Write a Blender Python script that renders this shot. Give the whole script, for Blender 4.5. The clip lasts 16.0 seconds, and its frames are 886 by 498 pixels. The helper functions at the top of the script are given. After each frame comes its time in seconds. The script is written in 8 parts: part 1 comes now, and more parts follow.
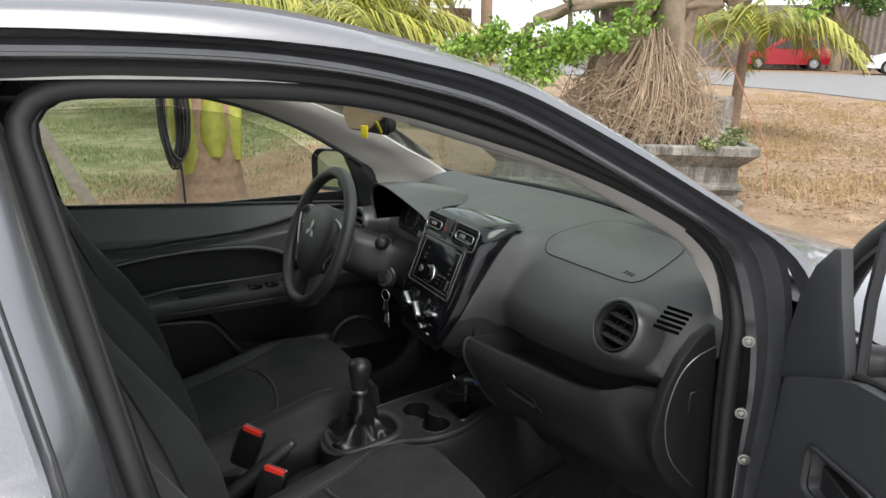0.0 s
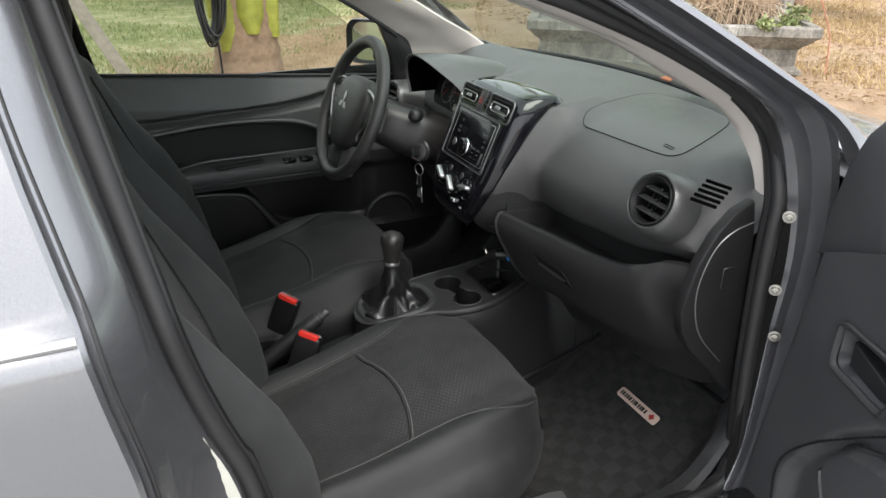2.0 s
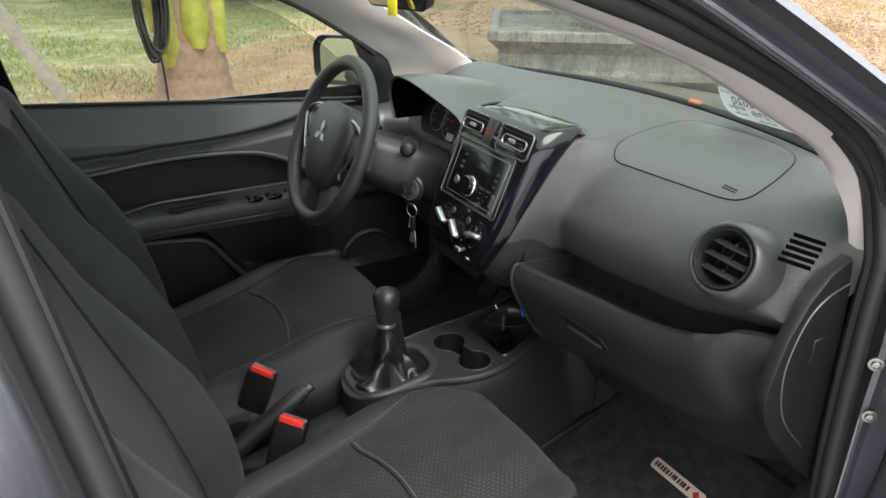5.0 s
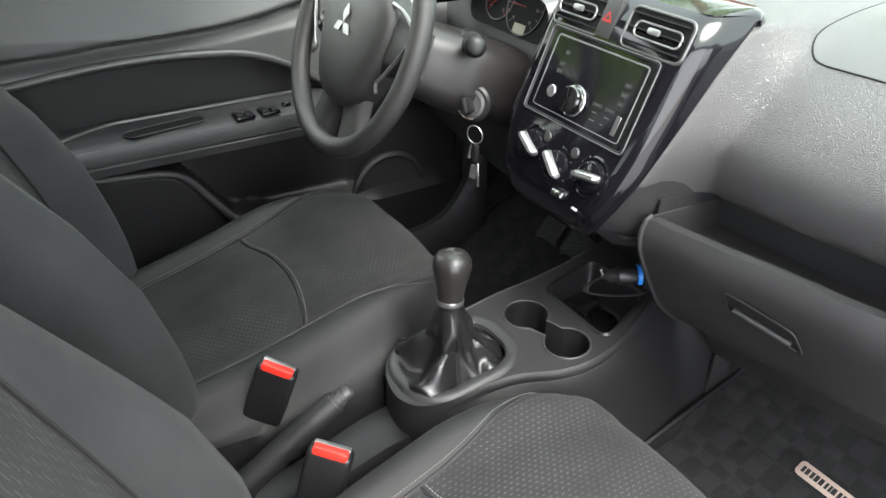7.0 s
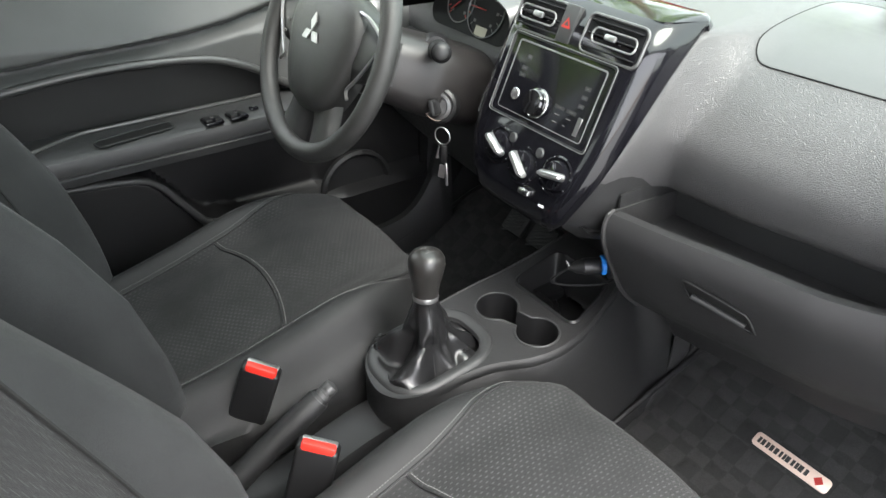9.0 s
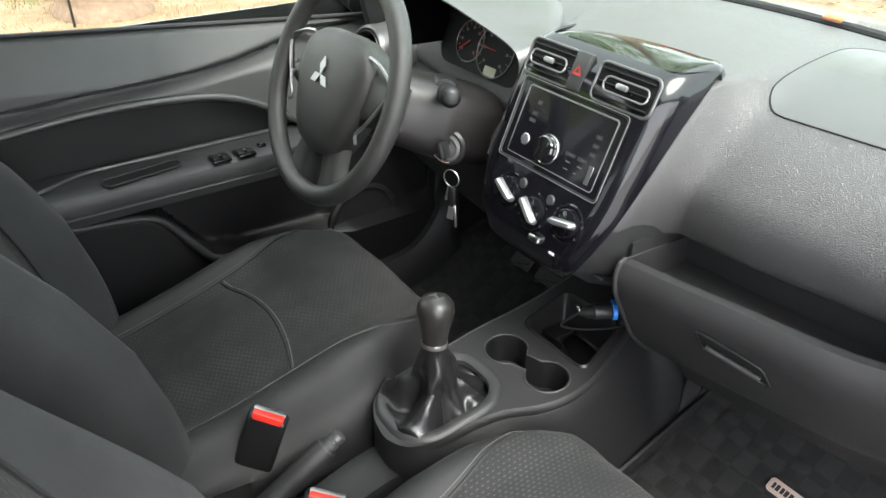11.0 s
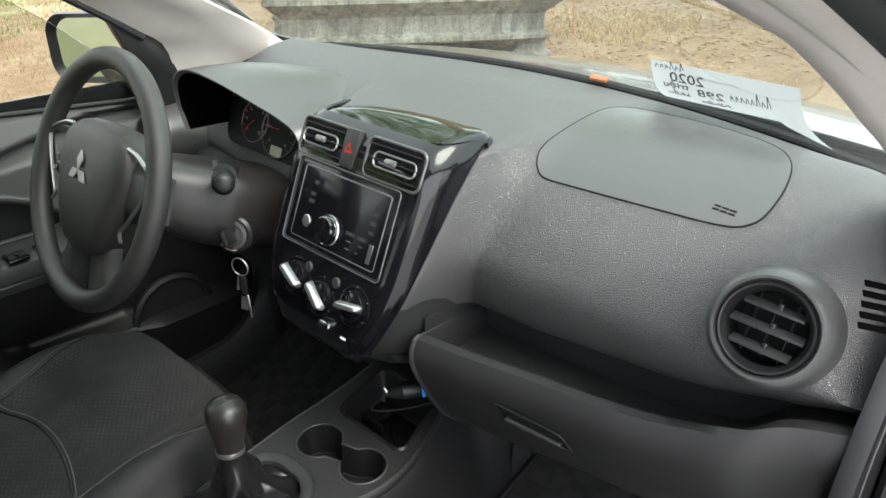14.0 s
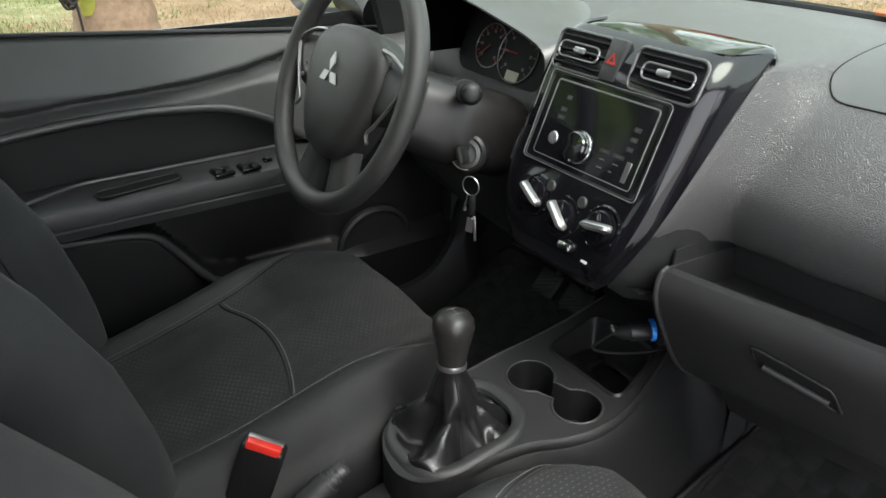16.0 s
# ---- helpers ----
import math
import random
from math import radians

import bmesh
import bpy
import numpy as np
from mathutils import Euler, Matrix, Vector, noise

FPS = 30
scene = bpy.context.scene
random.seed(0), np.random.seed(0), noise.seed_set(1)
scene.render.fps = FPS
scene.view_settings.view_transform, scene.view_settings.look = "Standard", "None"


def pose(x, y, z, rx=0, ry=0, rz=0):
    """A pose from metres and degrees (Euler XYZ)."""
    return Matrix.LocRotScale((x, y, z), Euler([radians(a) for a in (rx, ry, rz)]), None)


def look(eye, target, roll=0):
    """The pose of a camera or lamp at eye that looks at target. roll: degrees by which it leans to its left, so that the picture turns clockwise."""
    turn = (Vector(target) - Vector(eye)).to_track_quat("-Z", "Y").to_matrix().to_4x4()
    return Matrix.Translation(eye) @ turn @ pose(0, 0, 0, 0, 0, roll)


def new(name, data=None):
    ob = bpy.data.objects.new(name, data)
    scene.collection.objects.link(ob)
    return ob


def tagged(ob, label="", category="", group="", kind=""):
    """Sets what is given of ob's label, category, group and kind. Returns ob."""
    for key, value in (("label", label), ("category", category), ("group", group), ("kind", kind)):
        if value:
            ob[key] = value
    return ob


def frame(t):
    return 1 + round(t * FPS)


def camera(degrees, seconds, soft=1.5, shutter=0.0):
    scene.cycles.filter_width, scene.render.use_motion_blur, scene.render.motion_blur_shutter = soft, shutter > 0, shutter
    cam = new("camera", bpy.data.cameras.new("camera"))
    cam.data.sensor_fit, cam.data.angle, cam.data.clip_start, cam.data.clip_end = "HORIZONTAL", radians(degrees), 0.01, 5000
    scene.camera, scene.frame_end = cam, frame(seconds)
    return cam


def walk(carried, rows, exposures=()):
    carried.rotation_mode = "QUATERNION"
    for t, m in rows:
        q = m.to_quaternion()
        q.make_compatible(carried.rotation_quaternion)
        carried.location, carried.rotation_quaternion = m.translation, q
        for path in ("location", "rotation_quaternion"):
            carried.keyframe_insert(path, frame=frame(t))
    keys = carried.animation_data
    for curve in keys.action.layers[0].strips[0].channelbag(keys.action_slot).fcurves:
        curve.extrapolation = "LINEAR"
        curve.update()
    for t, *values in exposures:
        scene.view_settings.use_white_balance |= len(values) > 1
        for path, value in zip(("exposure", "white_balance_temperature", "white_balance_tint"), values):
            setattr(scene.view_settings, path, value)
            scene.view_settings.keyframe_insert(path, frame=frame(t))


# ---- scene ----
cam = camera(62.3, 16.0)
PATH = [
    (0, (-0.74, -1.434, 1.475), (0.175, 0.253, 0.912), 0.6),
    (0.5, (-0.716, -1.418, 1.469), (0.195, 0.247, 0.839), 0.5),
    (1, (-0.726, -1.402, 1.443), (0.137, 0.25, 0.718), 0.5),
    (1.5, (-0.724, -1.405, 1.44), (0.073, 0.243, 0.634), 0.4),
    (2, (-0.721, -1.435, 1.438), (0.05, 0.203, 0.589), 0.5),
    (2.5, (-0.746, -1.444, 1.44), (0.045, 0.183, 0.587), 0.6),
    (3, (-0.755, -1.451, 1.438), (0.07, 0.165, 0.598), 0.6),
    (3.5, (-0.748, -1.445, 1.434), (0.124, 0.152, 0.603), 0.7),
    (4, (-0.75, -1.421, 1.436), (0.143, 0.171, 0.617), 0.6),
    (4.2, (-0.747, -1.383, 1.435), (0.148, 0.212, 0.625), 0.6),
    (6.3, (-0.614, -0.748, 1.279), (0.262, 0.77, 0.315), 0.9),
    (6.5, (-0.617, -0.719, 1.256), (0.252, 0.778, 0.255), 0.9),
    (7, (-0.63, -0.681, 1.281), (0.281, 0.752, 0.223), 1.2),
    (7.5, (-0.601, -0.675, 1.295), (0.346, 0.717, 0.214), 1.4),
    (8, (-0.629, -0.697, 1.315), (0.358, 0.664, 0.233), 1.3),
    (10.5, (-0.673, -0.681, 1.322), (0.319, 0.676, 0.237), 1.0),
    (11, (-0.649, -0.664, 1.352), (0.342, 0.717, 0.299), 0.9),
    (11.5, (-0.558, -0.672, 1.361), (0.483, 0.715, 0.366), 0.6),
    (12, (-0.493, -0.706, 1.364), (0.654, 0.618, 0.398), 0.5),
    (12.5, (-0.485, -0.716, 1.368), (0.753, 0.54, 0.423), 0.3),
    (13, (-0.5, -0.707, 1.37), (0.793, 0.502, 0.438), 0.4),
    (13.5, (-0.508, -0.721, 1.369), (0.802, 0.48, 0.452), 0.4),
    (14, (-0.526, -0.694, 1.356), (0.78, 0.52, 0.449), 0.5),
    (14.5, (-0.549, -0.67, 1.356), (0.719, 0.586, 0.453), 0.5),
    (15, (-0.581, -0.656, 1.347), (0.619, 0.669, 0.45), 0.6),
    (15.5, (-0.609, -0.645, 1.328), (0.496, 0.763, 0.436), 0.6),
    (16, (-0.62, -0.61, 1.248), (0.384, 0.85, 0.32), 0.7),
]
EXPOSURES = [(0.0, 0.65), (1.0, 0.97), (2.0, 1.15), (4.0, 1.2), (6.0, 1.75), (6.5, 2.1), (7.0, 2.7), (8.0, 2.75), (10.5, 2.52), (11.0, 2.5), (11.5, 2.3), (12.0, 2.05), (13.0, 1.95), (14.0, 1.8), (15.0, 1.72), (16.0, 1.75)]
walk(cam, [(t, look(eye, target, roll)) for t, eye, target, roll in PATH], EXPOSURES)

# ---- light ----
world = bpy.data.worlds.new("world")
scene.world = world
world.use_nodes = True
wn, wl = world.node_tree.nodes, world.node_tree.links
sky = wn.new("ShaderNodeTexSky")
sky.sky_type = "NISHITA"
sky.sun_disc = False
sky.sun_elevation = radians(57)
sky.sun_rotation = radians(186)
sky.air_density, sky.dust_density, sky.ozone_density = 1.0, 4.0, 1.0
haze = wn.new("ShaderNodeMixRGB")
haze.inputs[0].default_value = 0.72
haze.inputs[2].default_value = (10.8, 11.0, 11.4, 1)
wl.new(sky.outputs[0], haze.inputs[1])
wl.new(haze.outputs[0], wn["Background"].inputs[0])
wn["Background"].inputs[1].default_value = 0.14
sun_data = bpy.data.lights.new("sun", "SUN")
sun_data.energy, sun_data.angle, sun_data.color = 1.45, radians(32), (1.0, 0.97, 0.93)
sun = new("sun", sun_data)
sun.matrix_world = look((-0.8, -7.0, 11.0), (0, 0, 0))

# ---- materials ----
def nodes_of(name):
    m = bpy.data.materials.new(name)
    m.use_nodes = True
    return m, m.node_tree.nodes, m.node_tree.links, m.node_tree.nodes["Principled BSDF"]


def coords(n, l, scale=(1, 1, 1), kind="Object"):
    tc, mp = n.new("ShaderNodeTexCoord"), n.new("ShaderNodeMapping")
    mp.inputs["Scale"].default_value = scale
    l.new(tc.outputs[kind], mp.inputs[0])
    return mp.outputs[0]


def noise_tex(n, l, vec, scale, detail=4.0, rough=0.6):
    t = n.new("ShaderNodeTexNoise")
    t.inputs["Scale"].default_value, t.inputs["Detail"].default_value, t.inputs["Roughness"].default_value = scale, detail, rough
    l.new(vec, t.inputs["Vector"])
    return t.outputs["Fac"]


def ramp(n, l, fac, stops):
    r = n.new("ShaderNodeValToRGB")
    e = r.color_ramp.elements
    e[0].position, e[0].color = stops[0][0], (*stops[0][1], 1)
    e[1].position, e[1].color = stops[-1][0], (*stops[-1][1], 1)
    for p, c in stops[1:-1]:
        e.new(p).color = (*c, 1)
    l.new(fac, r.inputs[0])
    return r.outputs[0]


def bump(n, l, height, strength, dist, bsdf, under=None):
    b = n.new("ShaderNodeBump")
    b.inputs["Strength"].default_value, b.inputs["Distance"].default_value = strength, dist
    l.new(height, b.inputs["Height"])
    if under is not None:
        l.new(under, b.inputs["Normal"])
    l.new(b.outputs[0], bsdf.inputs["Normal"])
    return b.outputs[0]


def mix(n, l, fac, a, b, mode="MIX"):
    m = n.new("ShaderNodeMixRGB")
    m.blend_type = mode
    for k, v in zip((0, 1, 2), (fac, a, b)):
        if isinstance(v, (float, int)):
            m.inputs[k].default_value = v
        elif isinstance(v, tuple):
            m.inputs[k].default_value = (*v, 1)
        else:
            l.new(v, m.inputs[k])
    return m.outputs[0]


def grey(v):
    return (v, v, v)


def plain(name, color, rough=0.5, metal=0.0, coat=0.0, spec=0.5, vary=0.15, scale=60.0, bumps=0.0, dist=0.0005):
    """A surface with soft colour variation at two scales and a fine relief."""
    m, n, l, b = nodes_of(name)
    v = coords(n, l)
    big, fine = noise_tex(n, l, v, scale * 0.08), noise_tex(n, l, v, scale, 3.0)
    both = mix(n, l, 0.5, big, fine)
    lo, hi = tuple(c * (1 - vary) for c in color), tuple(c * (1 + vary) for c in color)
    l.new(ramp(n, l, both, [(0.3, lo), (0.7, hi)]), b.inputs["Base Color"])
    l.new(ramp(n, l, big, [(0.3, grey(max(0.02, rough - 0.05))), (0.7, grey(min(1, rough + 0.06)))]), b.inputs["Roughness"])
    b.inputs["Metallic"].default_value, b.inputs["Coat Weight"].default_value = metal, coat
    b.inputs["Specular IOR Level"].default_value = spec
    if bumps:
        bump(n, l, fine, bumps, dist, b)
    return m


def grained(name, color, rough, cells=420.0, strength=0.35, spec=0.5):
    """Moulded plastic with a leather grain and faint wiping marks."""
    m, n, l, b = nodes_of(name)
    v = coords(n, l)
    vor = n.new("ShaderNodeTexVoronoi")
    vor.feature = "DISTANCE_TO_EDGE"
    vor.inputs["Scale"].default_value = cells
    l.new(v, vor.inputs["Vector"])
    big = noise_tex(n, l, v, 6.0, 5.0)
    l.new(ramp(n, l, big, [(0.3, tuple(c * 0.88 for c in color)), (0.7, tuple(c * 1.12 for c in color))]), b.inputs["Base Color"])
    l.new(ramp(n, l, big, [(0.25, grey(rough - 0.05)), (0.75, grey(rough + 0.06))]), b.inputs["Roughness"])
    b.inputs["Specular IOR Level"].default_value = spec
    bump(n, l, ramp(n, l, vor.outputs["Distance"], [(0.0, grey(0.0)), (0.22, grey(1.0))]), strength, 0.00042, b)
    return m


M_DASH = grained("dash_plastic", (0.045, 0.0442, 0.0448), 0.40, 430.0, 1.0, 0.8)
M_DASH_SMOOTH = plain("smooth_dash_plastic", (0.044, 0.0445, 0.044), 0.37, scale=300, bumps=0.08, vary=0.08, spec=0.75)
M_PANEL = grained("panel_plastic", (0.0145, 0.0147, 0.0152), 0.44, 620.0, 0.40, 0.42)
M_DOORCARD = grained("passenger_door_plastic", (0.043, 0.0435, 0.046), 0.46, 620.0, 0.40)
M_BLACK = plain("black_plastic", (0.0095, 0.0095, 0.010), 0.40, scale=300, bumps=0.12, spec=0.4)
# Darkest plastic; carries the shade of hollows and the footwell in its colour.
M_DEEP = plain("recess_shade_black", (0.008, 0.008, 0.008), 0.75, spec=0.2)
# Near-black without gloss: the darkness of hollows put into a colour.
M_VOID = plain("void_shade_black", (0.002, 0.002, 0.002), 0.9, spec=0.0)
M_GLOVE = grained("glove_box_plastic", (0.0205, 0.0203, 0.0208), 0.42, 620.0, 0.40, 0.45)
M_COLUMN = plain("column_plastic", (0.0135, 0.0122, 0.012), 0.42, scale=300, bumps=0.15)
M_PIANO = plain("piano_black", (0.0045, 0.0045, 0.006), 0.09, coat=0.15, spec=0.42, vary=0.3)
M_SCREEN = plain("radio_glass", (0.004, 0.004, 0.0045), 0.04, coat=1.0, vary=0.2)
M_CHROME = plain("chrome", (0.72, 0.72, 0.72), 0.12, 1.0, vary=0.06)
M_SATIN = plain("satin_silver", (0.42, 0.42, 0.42), 0.32, 0.9, vary=0.06)
M_DARKSILVER = plain("dark_silver", (0.13, 0.13, 0.13), 0.35, 0.7, vary=0.06)
M_RUBBER = plain("rubber", (0.013, 0.013, 0.0135), 0.55, scale=120, bumps=0.1)
M_WHEEL = grained("wheel_vinyl", (0.026, 0.026, 0.025), 0.43, 620.0, 0.35)
M_LEATHER = plain("boot_leather", (0.010, 0.010, 0.0105), 0.32, scale=420, bumps=0.3, spec=0.6)
M_KNOB = plain("gear_knob_plastic", (0.020, 0.019, 0.018), 0.33, scale=500, bumps=0.3, vary=0.4)
M_RED = plain("red_button", (0.62, 0.03, 0.02), 0.35, vary=0.08)
M_BLUE = plain("blue_lamp_ring", (0.02, 0.22, 0.75), 0.35, vary=0.05)
M_WHITE = plain("white_print", (0.72, 0.72, 0.72), 0.5, vary=0.05)
M_BEIGE = plain("pillar_trim_cloth", (0.45, 0.415, 0.385), 0.75, scale=500, bumps=0.1, vary=0.05)
M_HEADLINER = plain("headliner_cloth", (0.50, 0.49, 0.46), 0.9, scale=400, bumps=0.2, vary=0.06)
M_ZINC = plain("zinc_bolt", (0.36, 0.35, 0.32), 0.35, 1.0, vary=0.15)
M_PILLARGLOSS = plain("pale_pillar_reflection", (0.42, 0.42, 0.37), 0.35, vary=0.08, scale=30)
M_DIAL = plain("matt_dial_black", (0.006, 0.006, 0.007), 0.6, spec=0.2)
M_DIM = plain("dim_print", (0.088, 0.088, 0.085), 0.6)
M_SATINDARK = plain("dull_silver", (0.24, 0.24, 0.24), 0.38, 0.8, vary=0.06)
M_BRIGHT = plain("bright_chromed_plastic", (0.60, 0.60, 0.60), 0.26, 0.92, vary=0.05)
M_BADGE = plain("badge_metal", (0.66, 0.52, 0.44), 0.4, 0.3, vary=0.08)
M_PRINT = plain("black_print", (0.012, 0.012, 0.012), 0.6)
M_REDPRINT = plain("red_print", (0.30, 0.018, 0.014), 0.5)
M_LCD = plain("amber_display", (0.35, 0.33, 0.25), 0.4, vary=0.05)
M_YELLOW = plain("yellow_tag", (0.75, 0.62, 0.03), 0.45, vary=0.08)


def m_paint(name, color):
    m, n, l, b = nodes_of(name)
    v = coords(n, l)
    flake, dust = noise_tex(n, l, v, 1800.0, 2.0), noise_tex(n, l, v, 5.0, 6.0)
    base = ramp(n, l, flake, [(0.35, tuple(c * 0.8 for c in color)), (0.65, tuple(c * 1.2 for c in color))])
    l.new(mix(n, l, ramp(n, l, dust, [(0.45, grey(0.0)), (0.8, grey(0.14))]), base, (0.3, 0.29, 0.27)), b.inputs["Base Color"])
    b.inputs["Metallic"].default_value, b.inputs["Roughness"].default_value = 0.8, 0.27
    b.inputs["Coat Weight"].default_value, b.inputs["Coat Roughness"].default_value = 0.6, 0.05
    return m


M_PAINT = m_paint("titanium_grey_paint", (0.20, 0.203, 0.212))
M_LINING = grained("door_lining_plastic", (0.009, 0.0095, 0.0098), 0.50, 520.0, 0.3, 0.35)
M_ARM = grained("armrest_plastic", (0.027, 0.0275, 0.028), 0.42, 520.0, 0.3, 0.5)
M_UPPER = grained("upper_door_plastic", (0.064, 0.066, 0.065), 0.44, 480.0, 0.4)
# Body paint in a darker tone that holds the shade of the jamb.
M_JAMB = plain("jamb_shade_paint", (0.105, 0.106, 0.113), 0.32, 0.5, coat=0.4, vary=0.2, scale=25)


def m_fabric(name, color, dots=False, spacing=0.011, rough=0.88, spec=0.25, sheen=0.06):
    """Woven seat cloth; with dots, rows of light stitched dashes."""
    m, n, l, b = nodes_of(name)
    v = coords(n, l)
    weave = noise_tex(n, l, v, 1300.0, 2.0)
    big = noise_tex(n, l, v, 9.0, 4.0)
    col = ramp(n, l, mix(n, l, 0.35, weave, big), [(0.3, tuple(c * 0.55 for c in color)), (0.72, tuple(c * 1.6 for c in color))])
    if dots:
        br = n.new("ShaderNodeTexBrick")
        br.offset = 0.5
        br.inputs["Scale"].default_value = 1.0
        br.inputs["Brick Width"].default_value, br.inputs["Row Height"].default_value = spacing, spacing * 0.72
        br.inputs["Mortar Size"].default_value, br.inputs["Mortar Smooth"].default_value = spacing * 0.34, 0.25
        br.inputs["Color1"].default_value = br.inputs["Color2"].default_value = (1, 1, 1, 1)
        br.inputs["Mortar"].default_value = (0, 0, 0, 1)
        l.new(coords(n, l), br.inputs["Vector"])
        spot = mix(n, l, 1.0, br.outputs["Color"], ramp(n, l, big, [(0.35, grey(0.05)), (0.62, grey(0.85))]), "MULTIPLY")
        col = mix(n, l, spot, col, tuple(c * 3.4 for c in color))
    l.new(col, b.inputs["Base Color"])
    b.inputs["Roughness"].default_value = rough
    b.inputs["Sheen Weight"].default_value, b.inputs["Sheen Roughness"].default_value = sheen, 0.4
    b.inputs["Specular IOR Level"].default_value = spec
    bump(n, l, weave, 0.7, 0.0008, b)
    return m


M_SEAT = m_fabric("seat_cloth", (0.024, 0.0243, 0.0235), spec=0.10)
M_SEAT_DOT = m_fabric("dashed_seat_cloth", (0.0250, 0.0252, 0.0252), True, 0.0088, spec=0.08)
M_BOLSTER = m_fabric("bolster_cloth", (0.0120, 0.0121, 0.0123), rough=0.50, spec=0.36, sheen=0.03)
M_BACK = m_fabric("backrest_cloth", (0.030, 0.0308, 0.0312), rough=0.70, spec=0.20, sheen=0.06)
M_FELT = plain("grey_felt", (0.035, 0.035, 0.036), 0.95, scale=350, bumps=0.9, dist=0.002, vary=0.6)
M_MATBASE = plain("carpet", (0.016, 0.016, 0.0165), 0.95, scale=900, bumps=0.9, dist=0.002, vary=0.5)


def m_mat():
    m, n, l, b = nodes_of("checked_floor_mat")
    v = coords(n, l)
    ch = n.new("ShaderNodeTexChecker")
    ch.inputs["Scale"].default_value = 1 / 0.034
    l.new(coords(n, l), ch.inputs["Vector"])
    pile = noise_tex(n, l, v, 700.0, 3.0, 0.8)
    dust = noise_tex(n, l, v, 14.0, 5.0, 0.7)
    a = ramp(n, l, pile, [(0.3, grey(0.003)), (0.75, grey(0.020))])
    c = ramp(n, l, pile, [(0.3, grey(0.006)), (0.75, grey(0.034))])
    col = mix(n, l, ch.outputs["Fac"], a, c)
    l.new(mix(n, l, ramp(n, l, dust, [(0.5, grey(0)), (0.85, grey(0.15))]), col, (0.04, 0.037, 0.034)), b.inputs["Base Color"])
    b.inputs["Roughness"].default_value = 0.97
    bump(n, l, mix(n, l, 0.4, pile, ch.outputs["Fac"]), 0.8, 0.003, b)
    return m


M_MAT = m_mat()


def m_glass(name, tint, alpha_rough=0.0):
    """A thin pane: tinted see-through with a mirror-like sheen at grazing angles."""
    m = bpy.data.materials.new(name)
    m.use_nodes = True
    n, l = m.node_tree.nodes, m.node_tree.links
    n.clear()
    out, tr, gl, mx, lw, pw, ad = (n.new(k) for k in ("ShaderNodeOutputMaterial", "ShaderNodeBsdfTransparent", "ShaderNodeBsdfGlossy", "ShaderNodeMixShader", "ShaderNodeLayerWeight", "ShaderNodeMath", "ShaderNodeMath"))
    tr.inputs[0].default_value = (*tint, 1)
    gl.inputs["Roughness"].default_value = 0.02
    lw.inputs[0].default_value = 0.5
    pw.operation, pw.inputs[1].default_value = "POWER", 4.5
    ad.operation, ad.inputs[1].default_value = "MULTIPLY_ADD", 0.75
    ad.inputs[2].default_value = 0.05
    l.new(lw.outputs["Facing"], pw.inputs[0])
    l.new(pw.outputs[0], ad.inputs[0])
    l.new(ad.outputs[0], mx.inputs[0])
    l.new(tr.outputs[0], mx.inputs[1])
    l.new(gl.outputs[0], mx.inputs[2])
    l.new(mx.outputs[0], out.inputs[0])
    return m


M_WINDSHIELD = m_glass("windshield_glass", (0.66, 0.74, 0.68))
M_TINT = m_glass("tinted_side_glass", (0.61, 0.65, 0.60))
M_REARTINT = m_glass("dark_rear_glass", (0.30, 0.32, 0.29))
M_CLEAR = m_glass("clear_glass", (0.93, 0.94, 0.93))
M_MIRROR = plain("mirror_silver", (0.46, 0.48, 0.47), 0.02, 1.0, vary=0.02)

# ---- mesh helpers ----
def catmull(pts, n):
    """n points spread evenly along a smooth curve through pts."""
    p = np.array(pts, float)
    q = np.vstack([2 * p[0] - p[1], p, 2 * p[-1] - p[-2]])
    out = []
    for i in range(len(p) - 1):
        a, b, c, d = q[i : i + 4]
        for t in np.linspace(0, 1, 24, endpoint=False):
            out.append(0.5 * (2 * b + (c - a) * t + (2 * a - 5 * b + 4 * c - d) * t * t + (3 * b - a - 3 * c + d) * t**3))
    out = np.array(out + [p[-1]])
    s = np.r_[0, np.cumsum(np.linalg.norm(np.diff(out, axis=0), axis=1))]
    w = np.linspace(0, s[-1], n)
    return np.stack([np.interp(w, s, out[:, k]) for k in range(out.shape[1])], 1)


def smooth(a, b, x):
    t = np.clip((x - a) / (b - a), 0, 1)
    return t * t * (3 - 2 * t)


def sheet(rows, closed_u=False, closed_v=False, thick=0.0, bm=None):
    """A quad mesh through a grid of points; thick gives it a second skin."""
    bm = bm or bmesh.new()
    vs = [[bm.verts.new(tuple(float(c) for c in p)) for p in r] for r in rows]
    nu, nv = len(vs), len(vs[0])
    faces = []
    for i in range(nu if closed_u else nu - 1):
        for j in range(nv if closed_v else nv - 1):
            faces.append(bm.faces.new((vs[i][j], vs[i][(j + 1) % nv], vs[(i + 1) % nu][(j + 1) % nv], vs[(i + 1) % nu][j])))
    if thick:
        bm.normal_update()
        twin = {v: bm.verts.new(v.co - v.normal * thick) for r in vs for v in r}
        for f in faces:
            bm.faces.new([twin[v] for v in reversed(f.verts)])
        for e in [e for e in bm.edges if e.is_boundary and e.verts[0] in twin and e.verts[1] in twin]:
            u, v = e.verts
            bm.faces.new((v, u, twin[u], twin[v]))
        bmesh.ops.recalc_face_normals(bm, faces=bm.faces[:])
    return bm


